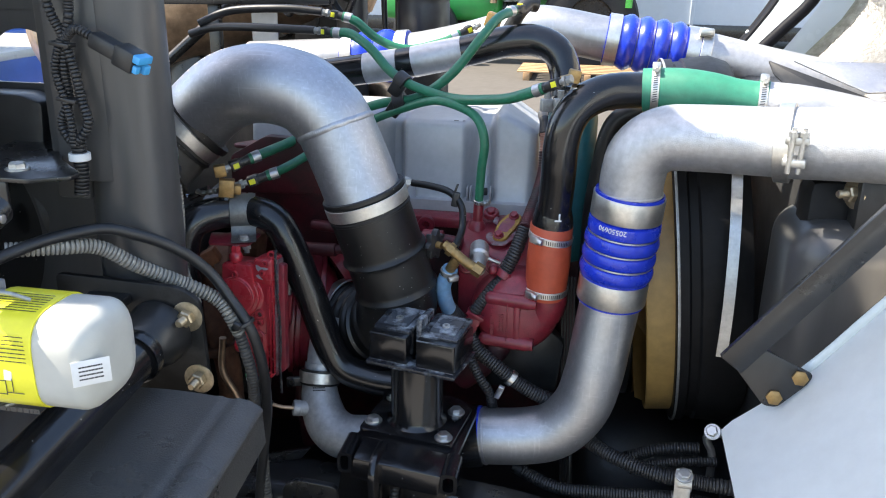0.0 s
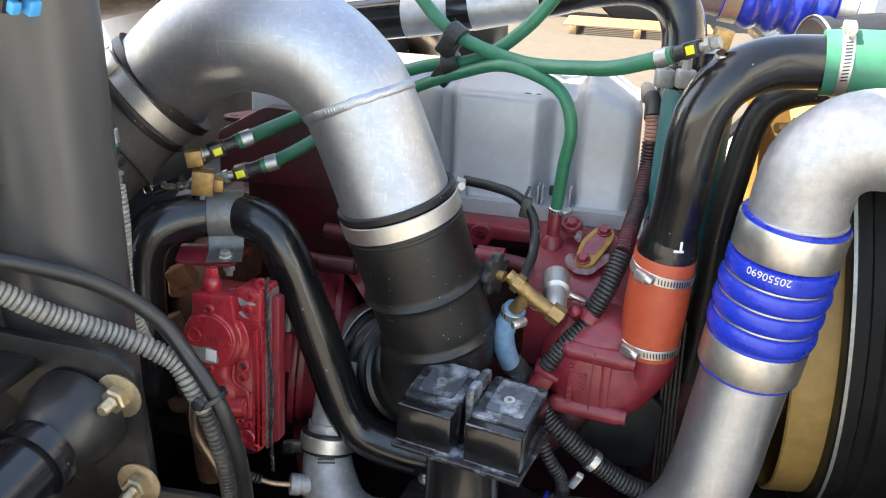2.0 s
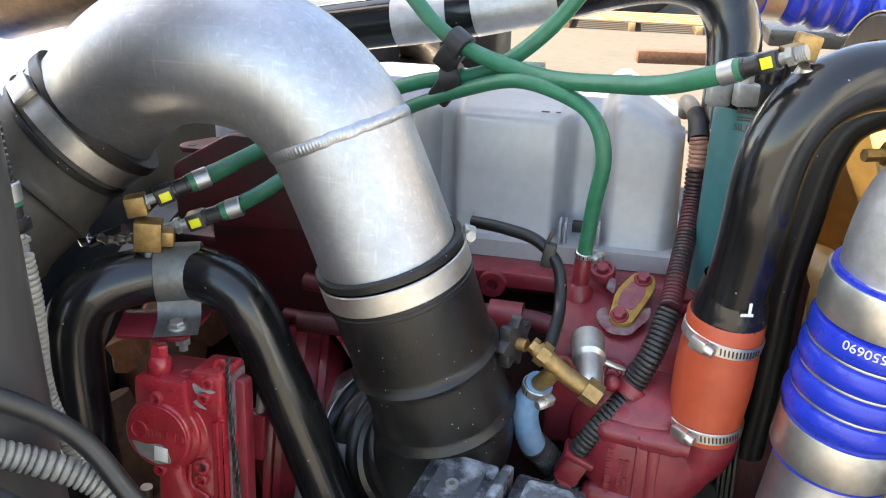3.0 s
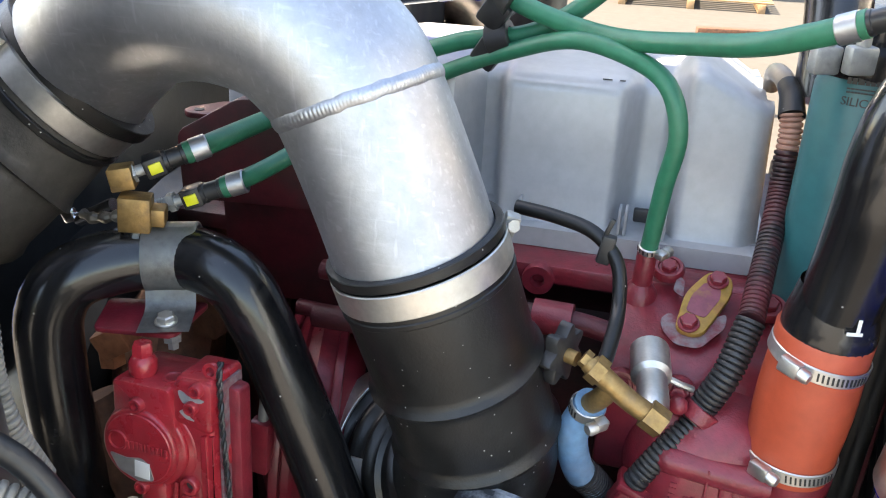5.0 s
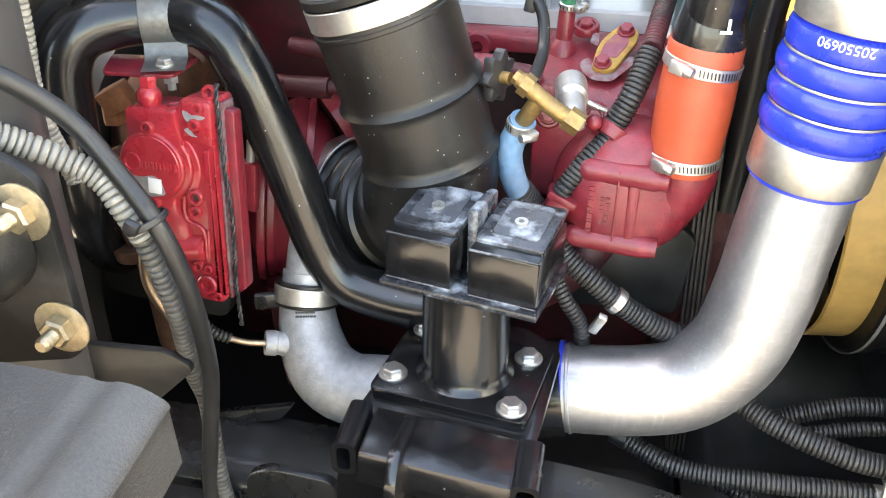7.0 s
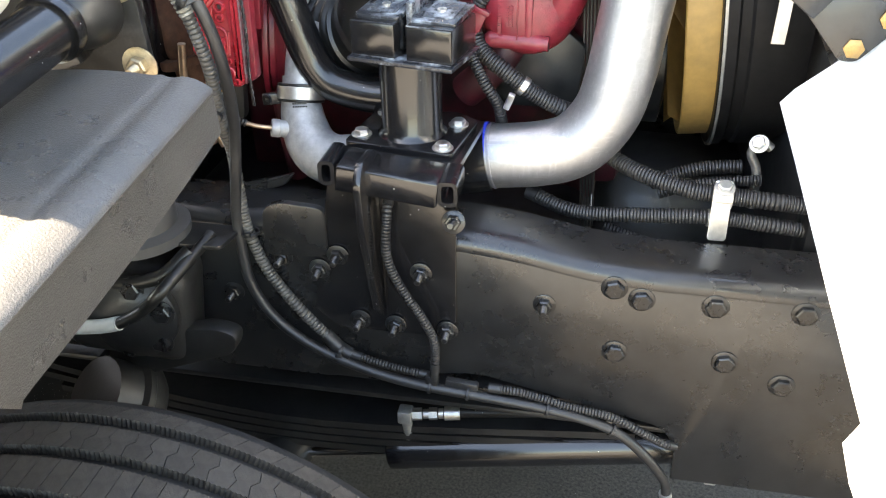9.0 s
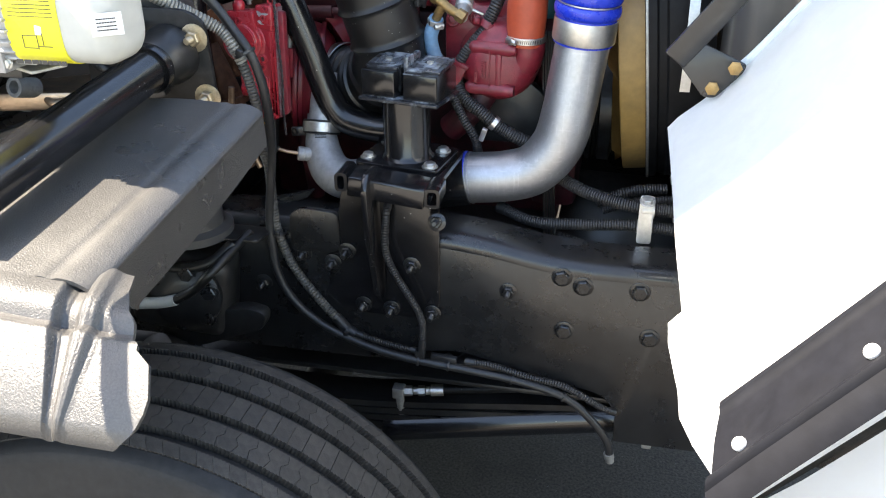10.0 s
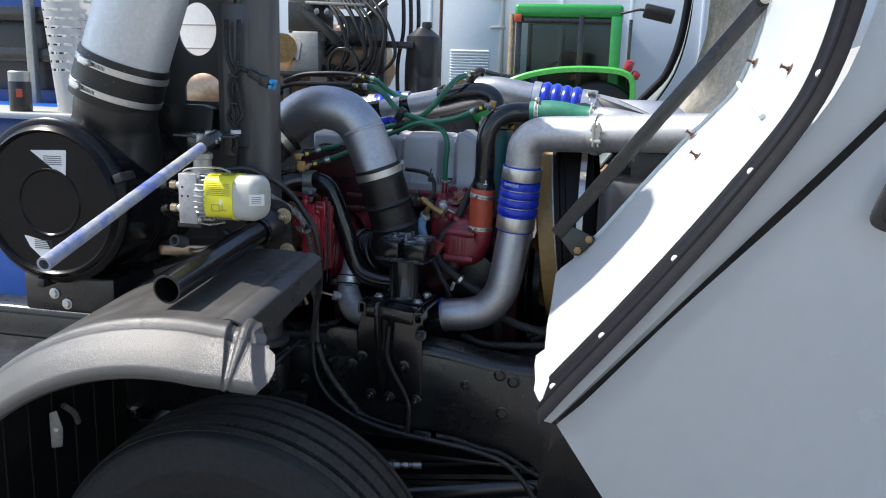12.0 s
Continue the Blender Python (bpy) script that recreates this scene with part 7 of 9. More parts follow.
# ---- cooling pack ----
def cooling_pack():
    t = thing("radiator", (0.35, 1.6, 0.7), "black radiator with round fan shroud and steel strap", "radiator")
    cy, cz = 1.66, 1.22
    m = Matrix.Translation((0.023, cy, cz)) @ Matrix.Rotation(radians(-6.3), 4, "Y") @ Matrix.Rotation(radians(90), 4, "Y")
    part("shroud_ring", lathe([(0.325, 0.185), (0.352, 0.185), (0.356, 0.190), (0.356, 0.205), (0.350, 0.209), (0.350, 0.222), (0.355, 0.226), (0.357, 0.275), (0.345, 0.305), (0.335, 0.305), (0.33, 0.28), (0.325, 0.21), (0.325, 0.185)], m, 96), SHROUD, t, "black moulded fan shroud")
    part("rim_edge", lathe([(0.3562, 0.187), (0.3580, 0.186), (0.3582, 0.190), (0.3562, 0.191)], m, 96, None, True), STEEL_DULL, t, "pale rim edge")
    part("core", box((0.09, 0.86, 0.92), pose(0.40, 1.68, 1.06), 0.006), RADIATOR, t)
    part("side_tank", box((0.10, 0.07, 0.92), pose(0.40, 1.235, 1.03), 0.02), SHROUD, t)
    part("top_tank", box((0.11, 0.9, 0.07), pose(0.40, 1.68, 1.515), 0.02), BLACK, t)
    # bright strap in front of the shroud
    bm = bmesh.new()
    rows = []
    for k in range(15):
        z = 1.475 - 0.30 * k / 14
        y = cy - math.sqrt(max(0.0, 0.388 ** 2 - (z - cz) ** 2))
        rows.append([bm.verts.new((x, y - o, z)) for x, o in ((0.271, 0.0), (0.288, 0.0), (0.288, 0.003), (0.271, 0.003))])
    for a, b in zip(rows, rows[1:]):
        for i in range(4):
            j = (i + 1) % 4
            bm.faces.new((a[i], b[i], b[j], a[j]))
    bm.faces.new(rows[0]); bm.faces.new(rows[-1][::-1])
    part("strap", bm, STEEL, t, "bright galvanised strap")
    # torn rubber flap along the top
    part("flap", box((0.13, 0.10, 0.004), pose(0.25, 1.38, 1.483, 4, 6, 0), 0.001), STEEL_DULL, t)
    # moulded box beside the core
    bm = box((0.17, 0.20, 0.26), pose(0.415, 1.235, 1.305), 0.05, None, 6)
    part("header_box", bm, COLUMN, t, "dark grey moulded header box")
    br = part("upper_bracket", box((0.14, 0.05, 0.09), pose(0.475, 1.19, 1.455), 0.006), BLACK_DUSTY, t)
    again("bolt", NUT_STUD, br, facing((0.405, 1.185, 1.477), (-1, -0.4, 0)))
    # folded bracket above the neck
    bm = plate([(-0.085, 0.030), (0.075, -0.026), (0.070, -0.050), (-0.03, -0.032), (-0.075, 0.008)], 0.004, facing((0.385, 1.335, 1.605), (-0.1, -1, 0.5)), 0.004, 0.001)
    part("folded_bracket", bm, BLACK_DUSTY, t, "bent dark steel bracket")
    bm = plate([(-0.10, 0.05), (0.05, 0.05), (0.09, -0.02), (0.0, -0.035)], 0.003, facing((0.46, 1.42, 1.600), (0, -0.5, 1)), 0.006, 0.0008)
    part("tab_plate", bm, ALU, t, "bright aluminium tab plate")
    return t


cooling_pack()


def fan():
    t = thing("cooling_fan", (0.15, 1.66, 0.9), "tan yellow plastic engine cooling fan", "fan")
    m = Matrix.Translation((0.183, 1.66, 1.22)) @ Matrix.Rotation(radians(-6.3), 4, "Y") @ Matrix.Rotation(radians(90), 4, "Y")
    part("fan_hub", lathe([(0, -0.05), (0.085, -0.05), (0.10, -0.03), (0.10, 0.04), (0, 0.04)], m, 40), FAN, t)
    part("fan_ring", lathe([(0.318, -0.022), (0.321, -0.020), (0.321, 0.045), (0.315, 0.045), (0.315, -0.020), (0.318, -0.022)], m, 96), FAN, t, "tan plastic ring round the blades")
    for k in range(9):
        a = 2 * math.pi * (k + 0.35) / 9
        bm = bmesh.new()
        rows = []
        for i in range(9):
            r = 0.09 + 0.223 * i / 8
            w = 0.075 + 0.050 * i / 8
            tw = radians(42 - 14 * i / 8)
            row = []
            for j in range(7):
                s = (j / 6 - 0.5) * 2
                x = s * w * math.cos(tw)
                z = s * w * 0.5 * math.sin(tw) * 1.4 + 0.012 * (1 - s * s)
                ang = a + x / r
                row.append(bm.verts.new(m @ Vector((r * math.cos(ang), r * math.sin(ang), z))))
            rows.append(row)
        for p, q in zip(rows, rows[1:]):
            for j in range(6):
                bm.faces.new((p[j], p[j + 1], q[j + 1], q[j]))
        bmesh.ops.solidify(bm, geom=bm.faces[:], thickness=0.004)
        part("blade", bm, FAN, t)
    return t


fan()


def filter_canister():
    t = thing("fuel_filter", (0.005, 1.46, 1.25), "teal painted spin-on fuel filter with clamp ring", "filter")
    m = Matrix.Translation((0.016, 1.468, -0.012))
    part("canister", lathe([(0, 1.27), (0.036, 1.27), (0.042, 1.28), (0.043, 1.29), (0.043, 1.525), (0.040, 1.535), (0.0, 1.535)], m, 40), TEAL, t)
    ring_lettering("SILICONE", m, 0.0432, 1.5185, (-0.2, -1, 0), 0.0095, INK, t)
    side = facing((0.0072, 1.4249, 1.5185), (-0.2, -1, 0))
    text_bars(t, side @ Matrix.Translation((0, 0.0050, 0)), 0.036, 0.006, 1, INK, 11, 0.0008, 0.8)
    text_bars(t, side @ Matrix.Translation((-0.004, -0.0025, 0)), 0.026, 0.0055, 2, INK, 12, 0.0008, 0.4)
    part("head", lathe([(0, 1.535), (0.044, 1.535), (0.046, 1.54), (0.046, 1.556), (0.03, 1.56), (0.03, 1.58), (0, 1.585)], m, 36), BLACK, t)
    bm = bmesh.new()
    for x, y, z in ((-0.029, 1.432, 1.537), (-0.006, 1.423, 1.540), (0.036, 1.427, 1.538)):
        box((0.022, 0.014, 0.022), pose(x, y, z, 0, 0, 20), 0.003, bm)
        lathe([(0, 0), (0.0055, 0), (0.0055, 0.03), (0, 0.03)], pose(x, y, z - 0.006), 12, bm)
    part("clamp_bolts", bm, STEEL_DULL, t)
    part("sensor", lathe([(0, 0), (0.011, 0), (0.011, 0.012), (0.0085, 0.014), (0.0085, 0.022), (0.010, 0.024), (0.010, 0.034), (0.006, 0.04), (0, 0.04)], axis_matrix((0.030, 1.425, 1.544), (0.085, 1.405, 1.549)), 18), RUBBER, t)
    return t


filter_canister()

# ---- cab side structure ----
def column():
    t = thing("stack_column", (-0.573, 1.05, 0.93), "dark grey painted round steel column", "column")
    part("tube", lathe([(0.052, 0.93), (0.058, 0.93), (0.058, 2.6), (0.052, 2.6)], Matrix.Translation((-0.573, 1.05, 0)), 56), COLUMN, t)
    part("foot", lathe([(0.058, 0.93), (0.075, 0.93), (0.075, 0.945), (0.058, 0.95)], Matrix.Translation((-0.573, 1.05, 0)), 40), COLUMN, t)
    part("fin", box((0.07, 0.006, 0.36), pose(-0.605, 0.99, 1.66, 0, 0, 8), 0.002), COLUMN, t)
    return t


column()


def pillar_plate():
    t = thing("pillar_plate", (-0.75, 1.1, 0.95), "dark grey steel pillar plate with a large round hole", "bracket")
    # two stretches of plate, one with a round hole, one with an arched hole, as rings of strips
    w, e = -0.90, -0.632

    def holed(c, hole, s, nn):
        bm = bmesh.new()
        out, inn = [], []
        for k in range(64):
            a = 2 * math.pi * (k + 0.5) / 64
            d = Vector((math.cos(a), math.sin(a)))
            inn.append(c + hole(d))
            f = min(((e if d.x > 0 else w) - c.x) / d.x, ((nn if d.y > 0 else s) - c.y) / d.y)
            out.append(c + d * f)
        rings = []
        for y, pts in ((1.10, out), (1.10, inn), (1.108, inn), (1.108, out)):
            rings.append([bm.verts.new((p.x, y, p.y)) for p in pts])
        for a, b in zip(rings, rings[1:] + rings[:1]):
            for k in range(64):
                j = (k + 1) % 64
                bm.faces.new((a[k], a[j], b[j], b[k]))
        return bm

    def arch(d):
        f = min(0.054 / abs(d.x), 0.034 / max(1e-6, -d.y))
        q = d * min(f, 0.09)
        return q if d.y < 0 else Vector((d.x * 0.054, d.y * 0.042))
    part("plate", holed(Vector((-0.770, 1.780)), lambda d: Vector((d.x * 0.056, d.y * 0.070)), 1.6885, 2.5), COLUMN, t)
    part("plate", holed(Vector((-0.757, 1.622)), arch, 0.95, 1.6895), COLUMN, t)
    part("angle_strip", box((0.05, 0.09, 1.0), pose(-0.638, 1.045, 1.95), 0.006), COLUMN, t)
    part("outer_strip", box((0.05, 0.07, 1.3), pose(-0.90, 1.02, 1.75, 0, 0, 0), 0.006), COLUMN, t)
    # thin ledge below with its bolts
    lg = part("ledge", plate([(-0.72, 0.86), (-0.60, 0.86), (-0.560, 0.885), (-0.560, 0.905), (-0.62, 0.96), (-0.72, 1.10), (-0.76, 1.10)], 0.006, pose(0, 0, 1.512), 0.006, 0.001), FRAME, t, "black steel ledge")
    bolt(lg, (-0.64, 0.90, 1.515), (0, 0, 1), BOLT)
    part("ledge_web", box((0.05, 0.006, 0.035), pose(-0.655, 0.865, 1.492), 0.002), FRAME, t)
    part("lower_panel", plate([(-0.87, 1.44), (-0.71, 1.46), (-0.70, 1.57), (-0.735, 1.58), (-0.87, 1.58)], 0.05, facing((0, 1.07, 0), (0, -1, 0)), 0.008, 0.004), BLACK_DUSTY, t, "black folded lower panel")
    return t


pillar_plate()


def hanging_loom():
    t = thing("coiled_loom", (-0.6, 0.975, 1.47), "coiled black split loom with grey ties and blue plug", "cable")
    y = 0.965
    part("loop", corrugated([(-0.617, y, 1.80), (-0.616, y, 1.711), (-0.600, y, 1.668), (-0.590, y, 1.625), (-0.585, y, 1.59), (-0.578, y - 0.004, 1.562), (-0.598, y - 0.006, 1.538), (-0.617, y, 1.560), (-0.606, y + 0.004, 1.59), (-0.604, y, 1.625), (-0.600, y, 1.66), (-0.588, y, 1.70), (-0.583, y, 1.80)], 0.0062), LOOM_BLACK, t)
    part("loop", corrugated([(-0.600, y - 0.006, 1.665), (-0.612, y - 0.006, 1.63), (-0.604, y - 0.006, 1.59), (-0.597, y - 0.010, 1.56), (-0.598, y - 0.01, 1.535)], 0.0055), LOOM_BLACK, t)
    part("tail", corrugated([(-0.598, y, 1.535), (-0.598, y, 1.50), (-0.602, y, 1.468)], 0.0095), LOOM_BLACK, t)
    part("band", ring((-0.598, y, 1.519), (0, 0, 1), 0.0095, 0.0135, 0.010, 20), LABEL_WHITE, t, "pale grey tape band")
    for z in (1.660, 1.592):
        part("cable_tie", box((0.026, 0.018, 0.005), pose(-0.600, y - 0.003, z, 0, 8, 0), 0.001), PLASTIC, t)
    part("plug_lead", corrugated([(-0.596, y, 1.668), (-0.575, y - 0.01, 1.679), (-0.552, y - 0.014, 1.671)], 0.006), LOOM_BLACK, t)
    a, b = Vector((-0.555, 0.951, 1.672)), Vector((-0.478, 0.935, 1.640))
    m = axis_matrix(a, b)
    L = (b - a).length
    bm = box((0.022, 0.020, L * 0.55), m @ pose(0, 0, L * 0.35), 0.004)
    box((0.026, 0.026, L * 0.35), m @ pose(0, 0, L * 0.72), 0.003, bm)
    box((0.008, 0.012, L * 0.4), m @ pose(0.013, 0, L * 0.45), 0.002, bm)
    p = part("plug", bm, PLASTIC, t, "black electrical plug")
    bm = box((0.024, 0.010, 0.012), m @ pose(0, 0.007, L * 0.93), 0.002)
    box((0.010, 0.012, 0.012), m @ pose(0.007, -0.006, L * 0.93), 0.002, bm)
    box((0.008, 0.010, 0.008), m @ pose(-0.006, -0.006, L * 0.92), 0.002, bm)
    part("plug_lock", bm, material("light_blue_plastic", (0.05, 0.36, 0.72), 0.4), p, "light blue lock")
    return t


hanging_loom()


def pump_unit():
    t = thing("cab_lift_pump", (-0.5, 0.68, 1.34), "aluminium hydraulic pump with white bottle and yellow label", "pump")
    bm = box((0.044, 0.085, 0.112), pose(-0.560, 0.682, 1.392), 0.002)
    blk = part("valve_block", bm, CAST_DULL, t, "machined aluminium valve block")
    # Ports are black discs that imitate dark bores.
    for dz, dy in ((0.02, -0.01), (0.0, -0.012), (0.0, 0.006)):
        part("port", lathe([(0, 0.0004), (0.0028, 0.0004), (0.0028, -0.001)], facing((-0.564 + dy * 0.8, 0.6394, 1.398 + dz), (0, -1, 0)), 12), INK, blk)
    for z in (1.418, 1.366):
        bm = lathe([(0, 0), (0.010, 0), (0.010, 0.012), (0.007, 0.013), (0.007, 0.022), (0, 0.022)], pose(-0.582, 0.665, z, 0, -90, 0), 14)
        f = part("hose_fitting", bm, STEEL, t)
        part("brass_nut", lathe([(0, 0.018), (0.010, 0.018), (0.010, 0.032), (0, 0.032)], pose(-0.582, 0.665, z, 0, -90, 0), 6), ZINC_YELLOW, f)
        part("hose", tube([(-0.62, 0.665, z), (-0.635, 0.668, z - 0.004), (-0.645, 0.70, z - 0.02), (-0.65, 0.80, z - 0.06)], 0.008, 14), RUBBER, f)
    # finned head
    fin = finish(box((0.024, 0.0035, 0.012), None, 0.001), "fin", CAST_DULL)
    bm = bmesh.new()
    lathe([(0, 0), (0.050, 0), (0.048, 0.026), (0, 0.026)], pose(-0.540, 0.682, 1.394, 0, 90, 0), 32, bm)
    fh = part("finned_head", bm, CAST_DULL, t, "cast finned head")
    for k in range(26):
        again("fin", fin, fh, Matrix.Translation((-0.528, 0.682, 1.394)) @ Matrix.Rotation(radians(k * 360 / 26), 4, "X") @ Matrix.Translation((0, 0, 0.050)))
    for z, y in ((1.442, 0.634), (1.346, 0.634)):
        bolt(t, (-0.541, y + 0.014, z), (0.3, -1, 0), BOLT_SMALL)
    # bottle: squared section, rounded end
    def bottle(x0, x1, grow, end):
        b = bmesh.new()
        rows = []
        steps = [(x0 + (x1 - x0) * i / 10, 1.0) for i in range(11)]
        if end:
            steps += [(x1 + 0.022 * math.sin(i * math.pi / 14), math.cos(i * math.pi / 14) * 0.55 + 0.45) for i in range(1, 8)]
        for x, f in steps:
            pts = rounded([(-0.048, -0.050), (0.048, -0.050), (0.048, 0.050), (-0.048, 0.050)], 0.036, 6)
            rows.append([b.verts.new((x, 0.682 + p.x * f + (grow if p.x > 0 else -grow) * (abs(p.x) > 0.03), 1.397 + p.y * f + (grow if p.y > 0 else -grow) * (abs(p.y) > 0.03))) for p in pts])
        for a, c in zip(rows, rows[1:]):
            for k in range(len(a)):
                j = (k + 1) % len(a)
                b.faces.new((a[k], a[j], c[j], c[k]))
        b.faces.new(rows[0][::-1])
        b.faces.new(rows[-1])
        return b
    bt = part("bottle", bottle(-0.518, -0.415, 0.0, True), WHITE_PLASTIC, t, "off-white translucent plastic bottle")
    lab = part("label", bottle(-0.518, -0.450, 0.0012, False), LABEL_YELLOW, bt, "yellow printed warning label")
    front = facing((-0.484, 0.6326, 1.418), (0, -1, 0))
    text_bars(lab, front, 0.056, 0.030, 7, INK, 21, 0.0003, 0.20)
    text_bars(lab, facing((-0.484, 0.672, 1.4486), (0, -0.1, 1), (0, 1, 0)), 0.056, 0.036, 8, INK, 22, 0.0003, 0.20)
    d = facing((-0.482, 0.6326, 1.380), (0, -1, 0))
    bm = bmesh.new()
    for x, y, w, h in ((-0.008, 0.004, 0.018, 0.0008), (-0.008, -0.010, 0.018, 0.0008), (-0.017, -0.003, 0.0008, 0.014), (0.001, -0.003, 0.0008, 0.016), (0.010, -0.008, 0.018, 0.0008), (0.008, 0.0, 0.0008, 0.014)):
        box((w, h, 0.0003), d @ pose(x, y, 0), 0, bm)
    part("pictogram", bm, INK, lab, "", False)
    part("pictogram_spot", plate([(-0.004, -0.005), (0.004, -0.005), (0.005, 0.004), (-0.003, 0.006)], 0.0003, d @ pose(0.004, 0.010, 0), 0.001), LABEL_WHITE, lab)
    text_bars(lab, d @ pose(0.0, -0.026, 0), 0.064, 0.006, 1, INK, 23, 0.0003, 0.8)
    e = facing((-0.3985, 0.6445, 1.398), (0.62, -0.78, 0.05))
    tag = part("tag", box((0.034, 0.025, 0.0006), e @ pose(0, 0, 0.004), 0.0002), LABEL_WHITE, bt, "small white data label")
    text_bars(tag, e @ pose(0, 0, 0.0045), 0.022, 0.016, 4, INK, 24, 0.0002, 0.35)
    # spindle, pin and lever socket on top
    bm = lathe([(0, 1.446), (0.024, 1.446), (0.024, 1.456), (0.020, 1.460), (0.020, 1.476), (0.023, 1.478), (0.023, 1.490), (0.012, 1.494), (0.012, 1.53), (0, 1.53)], Matrix.Translation((-0.548, 0.69, 0)), 24)
    part("spindle", bm, STEEL_DULL, t)
    part("wire_clip", tube([(-0.575, 0.65, 1.450), (-0.56, 0.645, 1.458), (-0.52, 0.65, 1.462), (-0.49, 0.66, 1.462), (-0.47, 0.67, 1.452)], 0.0022, 8, 0.006), STEEL_DULL, t)
    a, b = Vector((-0.523, 0.700, 1.524)), Vector((-0.483, 0.058, 1.376))
    # lever tube
    m = axis_matrix(a, b)
    L = (b - a).length
    lev = part("lever", lathe([(0.0080, L), (0.0116, L), (0.0116, 0.06), (0.0116, 0.0), (0, 0)], m, 24), BLUE_ROD, t, "steel lever tube with worn blue paint")
    part("socket", lathe([(0, -0.012), (0.016, -0.012), (0.016, 0.058), (0.0145, 0.062), (0.0145, 0.07), (0.0125, 0.07)], m, 24), FRAME, lev)
    for z in (0.006, 0.026):
        part("pin", lathe([(0, 0), (0.0045, 0), (0.0045, 0.002), (0, 0.0025)], m @ Matrix.Translation((0.0155, 0.0, z)) @ Matrix.Rotation(radians(90), 4, "Y"), 12), STEEL, lev)
    # bright cut bracket under the block
    part("bracket", plate([(-0.60, 0.70), (-0.52, 0.66), (-0.50, 0.70), (-0.56, 0.80)], 0.004, pose(0, 0, 1.332), 0.004, 0.001), STEEL_DULL, t)
    part("support", box((0.06, 0.30, 0.014), pose(-0.58, 0.83, 1.325), 0.003), BLACK_DUSTY, t)
    return t


pump_unit()


def air_cleaner():
    t = thing("air_cleaner", (-0.965, 0.9, 1.14), "glossy black air cleaner canister with warning labels", "air cleaner")
    c = Vector((-0.965, 0.72, 1.349))
    m = Matrix.Translation(c) @ Matrix.Rotation(radians(90), 4, "X")
    part("body", lathe([(0.196, 0.0), (0.196, -0.42), (0.18, -0.45), (0, -0.45)], m, 72), BLACK, t)
    lid = part("lid", lathe([(0, 0.010), (0.076, 0.010), (0.079, 0.0135), (0.083, 0.0135), (0.086, 0.010), (0.168, 0.010), (0.171, 0.016), (0.175, 0.020), (0.179, 0.016), (0.186, 0.006), (0.196, 0.004), (0.202, -0.002), (0.203, -0.012), (0.197, -0.018), (0.196, -0.03)], m, 96), LID, t, "black pressed steel lid")
    for x, z, pts in ((-0.955, 1.452, [(-0.052, 0.022), (0.046, 0.026), (0.040, -0.040), (0.024, -0.032)]), (-0.995, 1.245, [(-0.045, 0.02), (0.015, 0.008), (0.03, -0.02), (0.0, -0.034), (-0.03, -0.008)])):
        fm = facing((x, 0.7092, z), (0, -1, 0))
        l = part("label", plate(pts, 0.0008, fm, 0.004), LABEL_WHITE, lid, "white printed label")
        text_bars(l, fm @ pose(0.008, 0.0, 0.0006), 0.05, 0.024, 5, INK, int(abs(x * 1000)), 0.0003, 0.4)
    for a in (20, 140, 260):
        p = c + Vector((0.204 * math.cos(radians(a)), 0.012, 0.204 * math.sin(radians(a))))
        part("latch", box((0.024, 0.06, 0.022), Matrix.Translation(p) @ Matrix.Rotation(radians(-a), 4, "Y"), 0.004), PLASTIC, lid)
    # neck and the silver stack
    a, b = Vector((-0.905, 0.88, 1.44)), Vector((-0.862, 0.85, 1.575))
    part("neck", tube([a, (-0.885, 0.87, 1.50), b, (-0.850, 0.85, 1.615)], lambda f: 0.135 - 0.035 * min(1, f * 1.6), 44), BLACK_DUSTY, t, "black plastic outlet neck")
    ax = Vector((0.085, 0, 0.235)).normalized()
    s0 = Vector((-0.868, 0.85, 1.590))
    part("hump_hose", lathe([(0.100, 0), (0.108, 0.0), (0.110, 0.02), (0.110, 0.10), (0.108, 0.115), (0.10, 0.115)], axis_matrix(s0, s0 + ax), 56), RUBBER, t, "black rubber coupling")
    worm_clamp("hose_clamp", t, s0 + ax * 0.028, ax, 0.110, (-0.45, -1, 0), 0.016, None, 0.022)
    worm_clamp("hose_clamp", t, s0 + ax * 0.090, ax, 0.110, (-0.35, -1, 0), 0.016, None, 0.022)
    s1 = s0 + ax * 0.105
    part("stack_pipe", lathe([(0.100, 0), (0.104, 0.004), (0.1035, 0.02), (0.1035, 0.9), (0.1, 0.9)], axis_matrix(s1, s1 + ax), 64), STACK, t, "silver aluminium stack pipe")
    part("bracket", box((0.26, 0.30, 0.10), pose(-0.98, 0.93, 1.10), 0.01), FRAME, t)
    for x, z in ((-1.02, 1.10), (-0.985, 1.075)):
        bolt(t, (x, 0.779, z), (0, -1, 0), BOLT)
    part("strap", ring(c + Vector((0, 0.2, 0)), (0, 1, 0), 0.197, 0.2, 0.05, 64), FRAME, t)
    return t


air_cleaner()


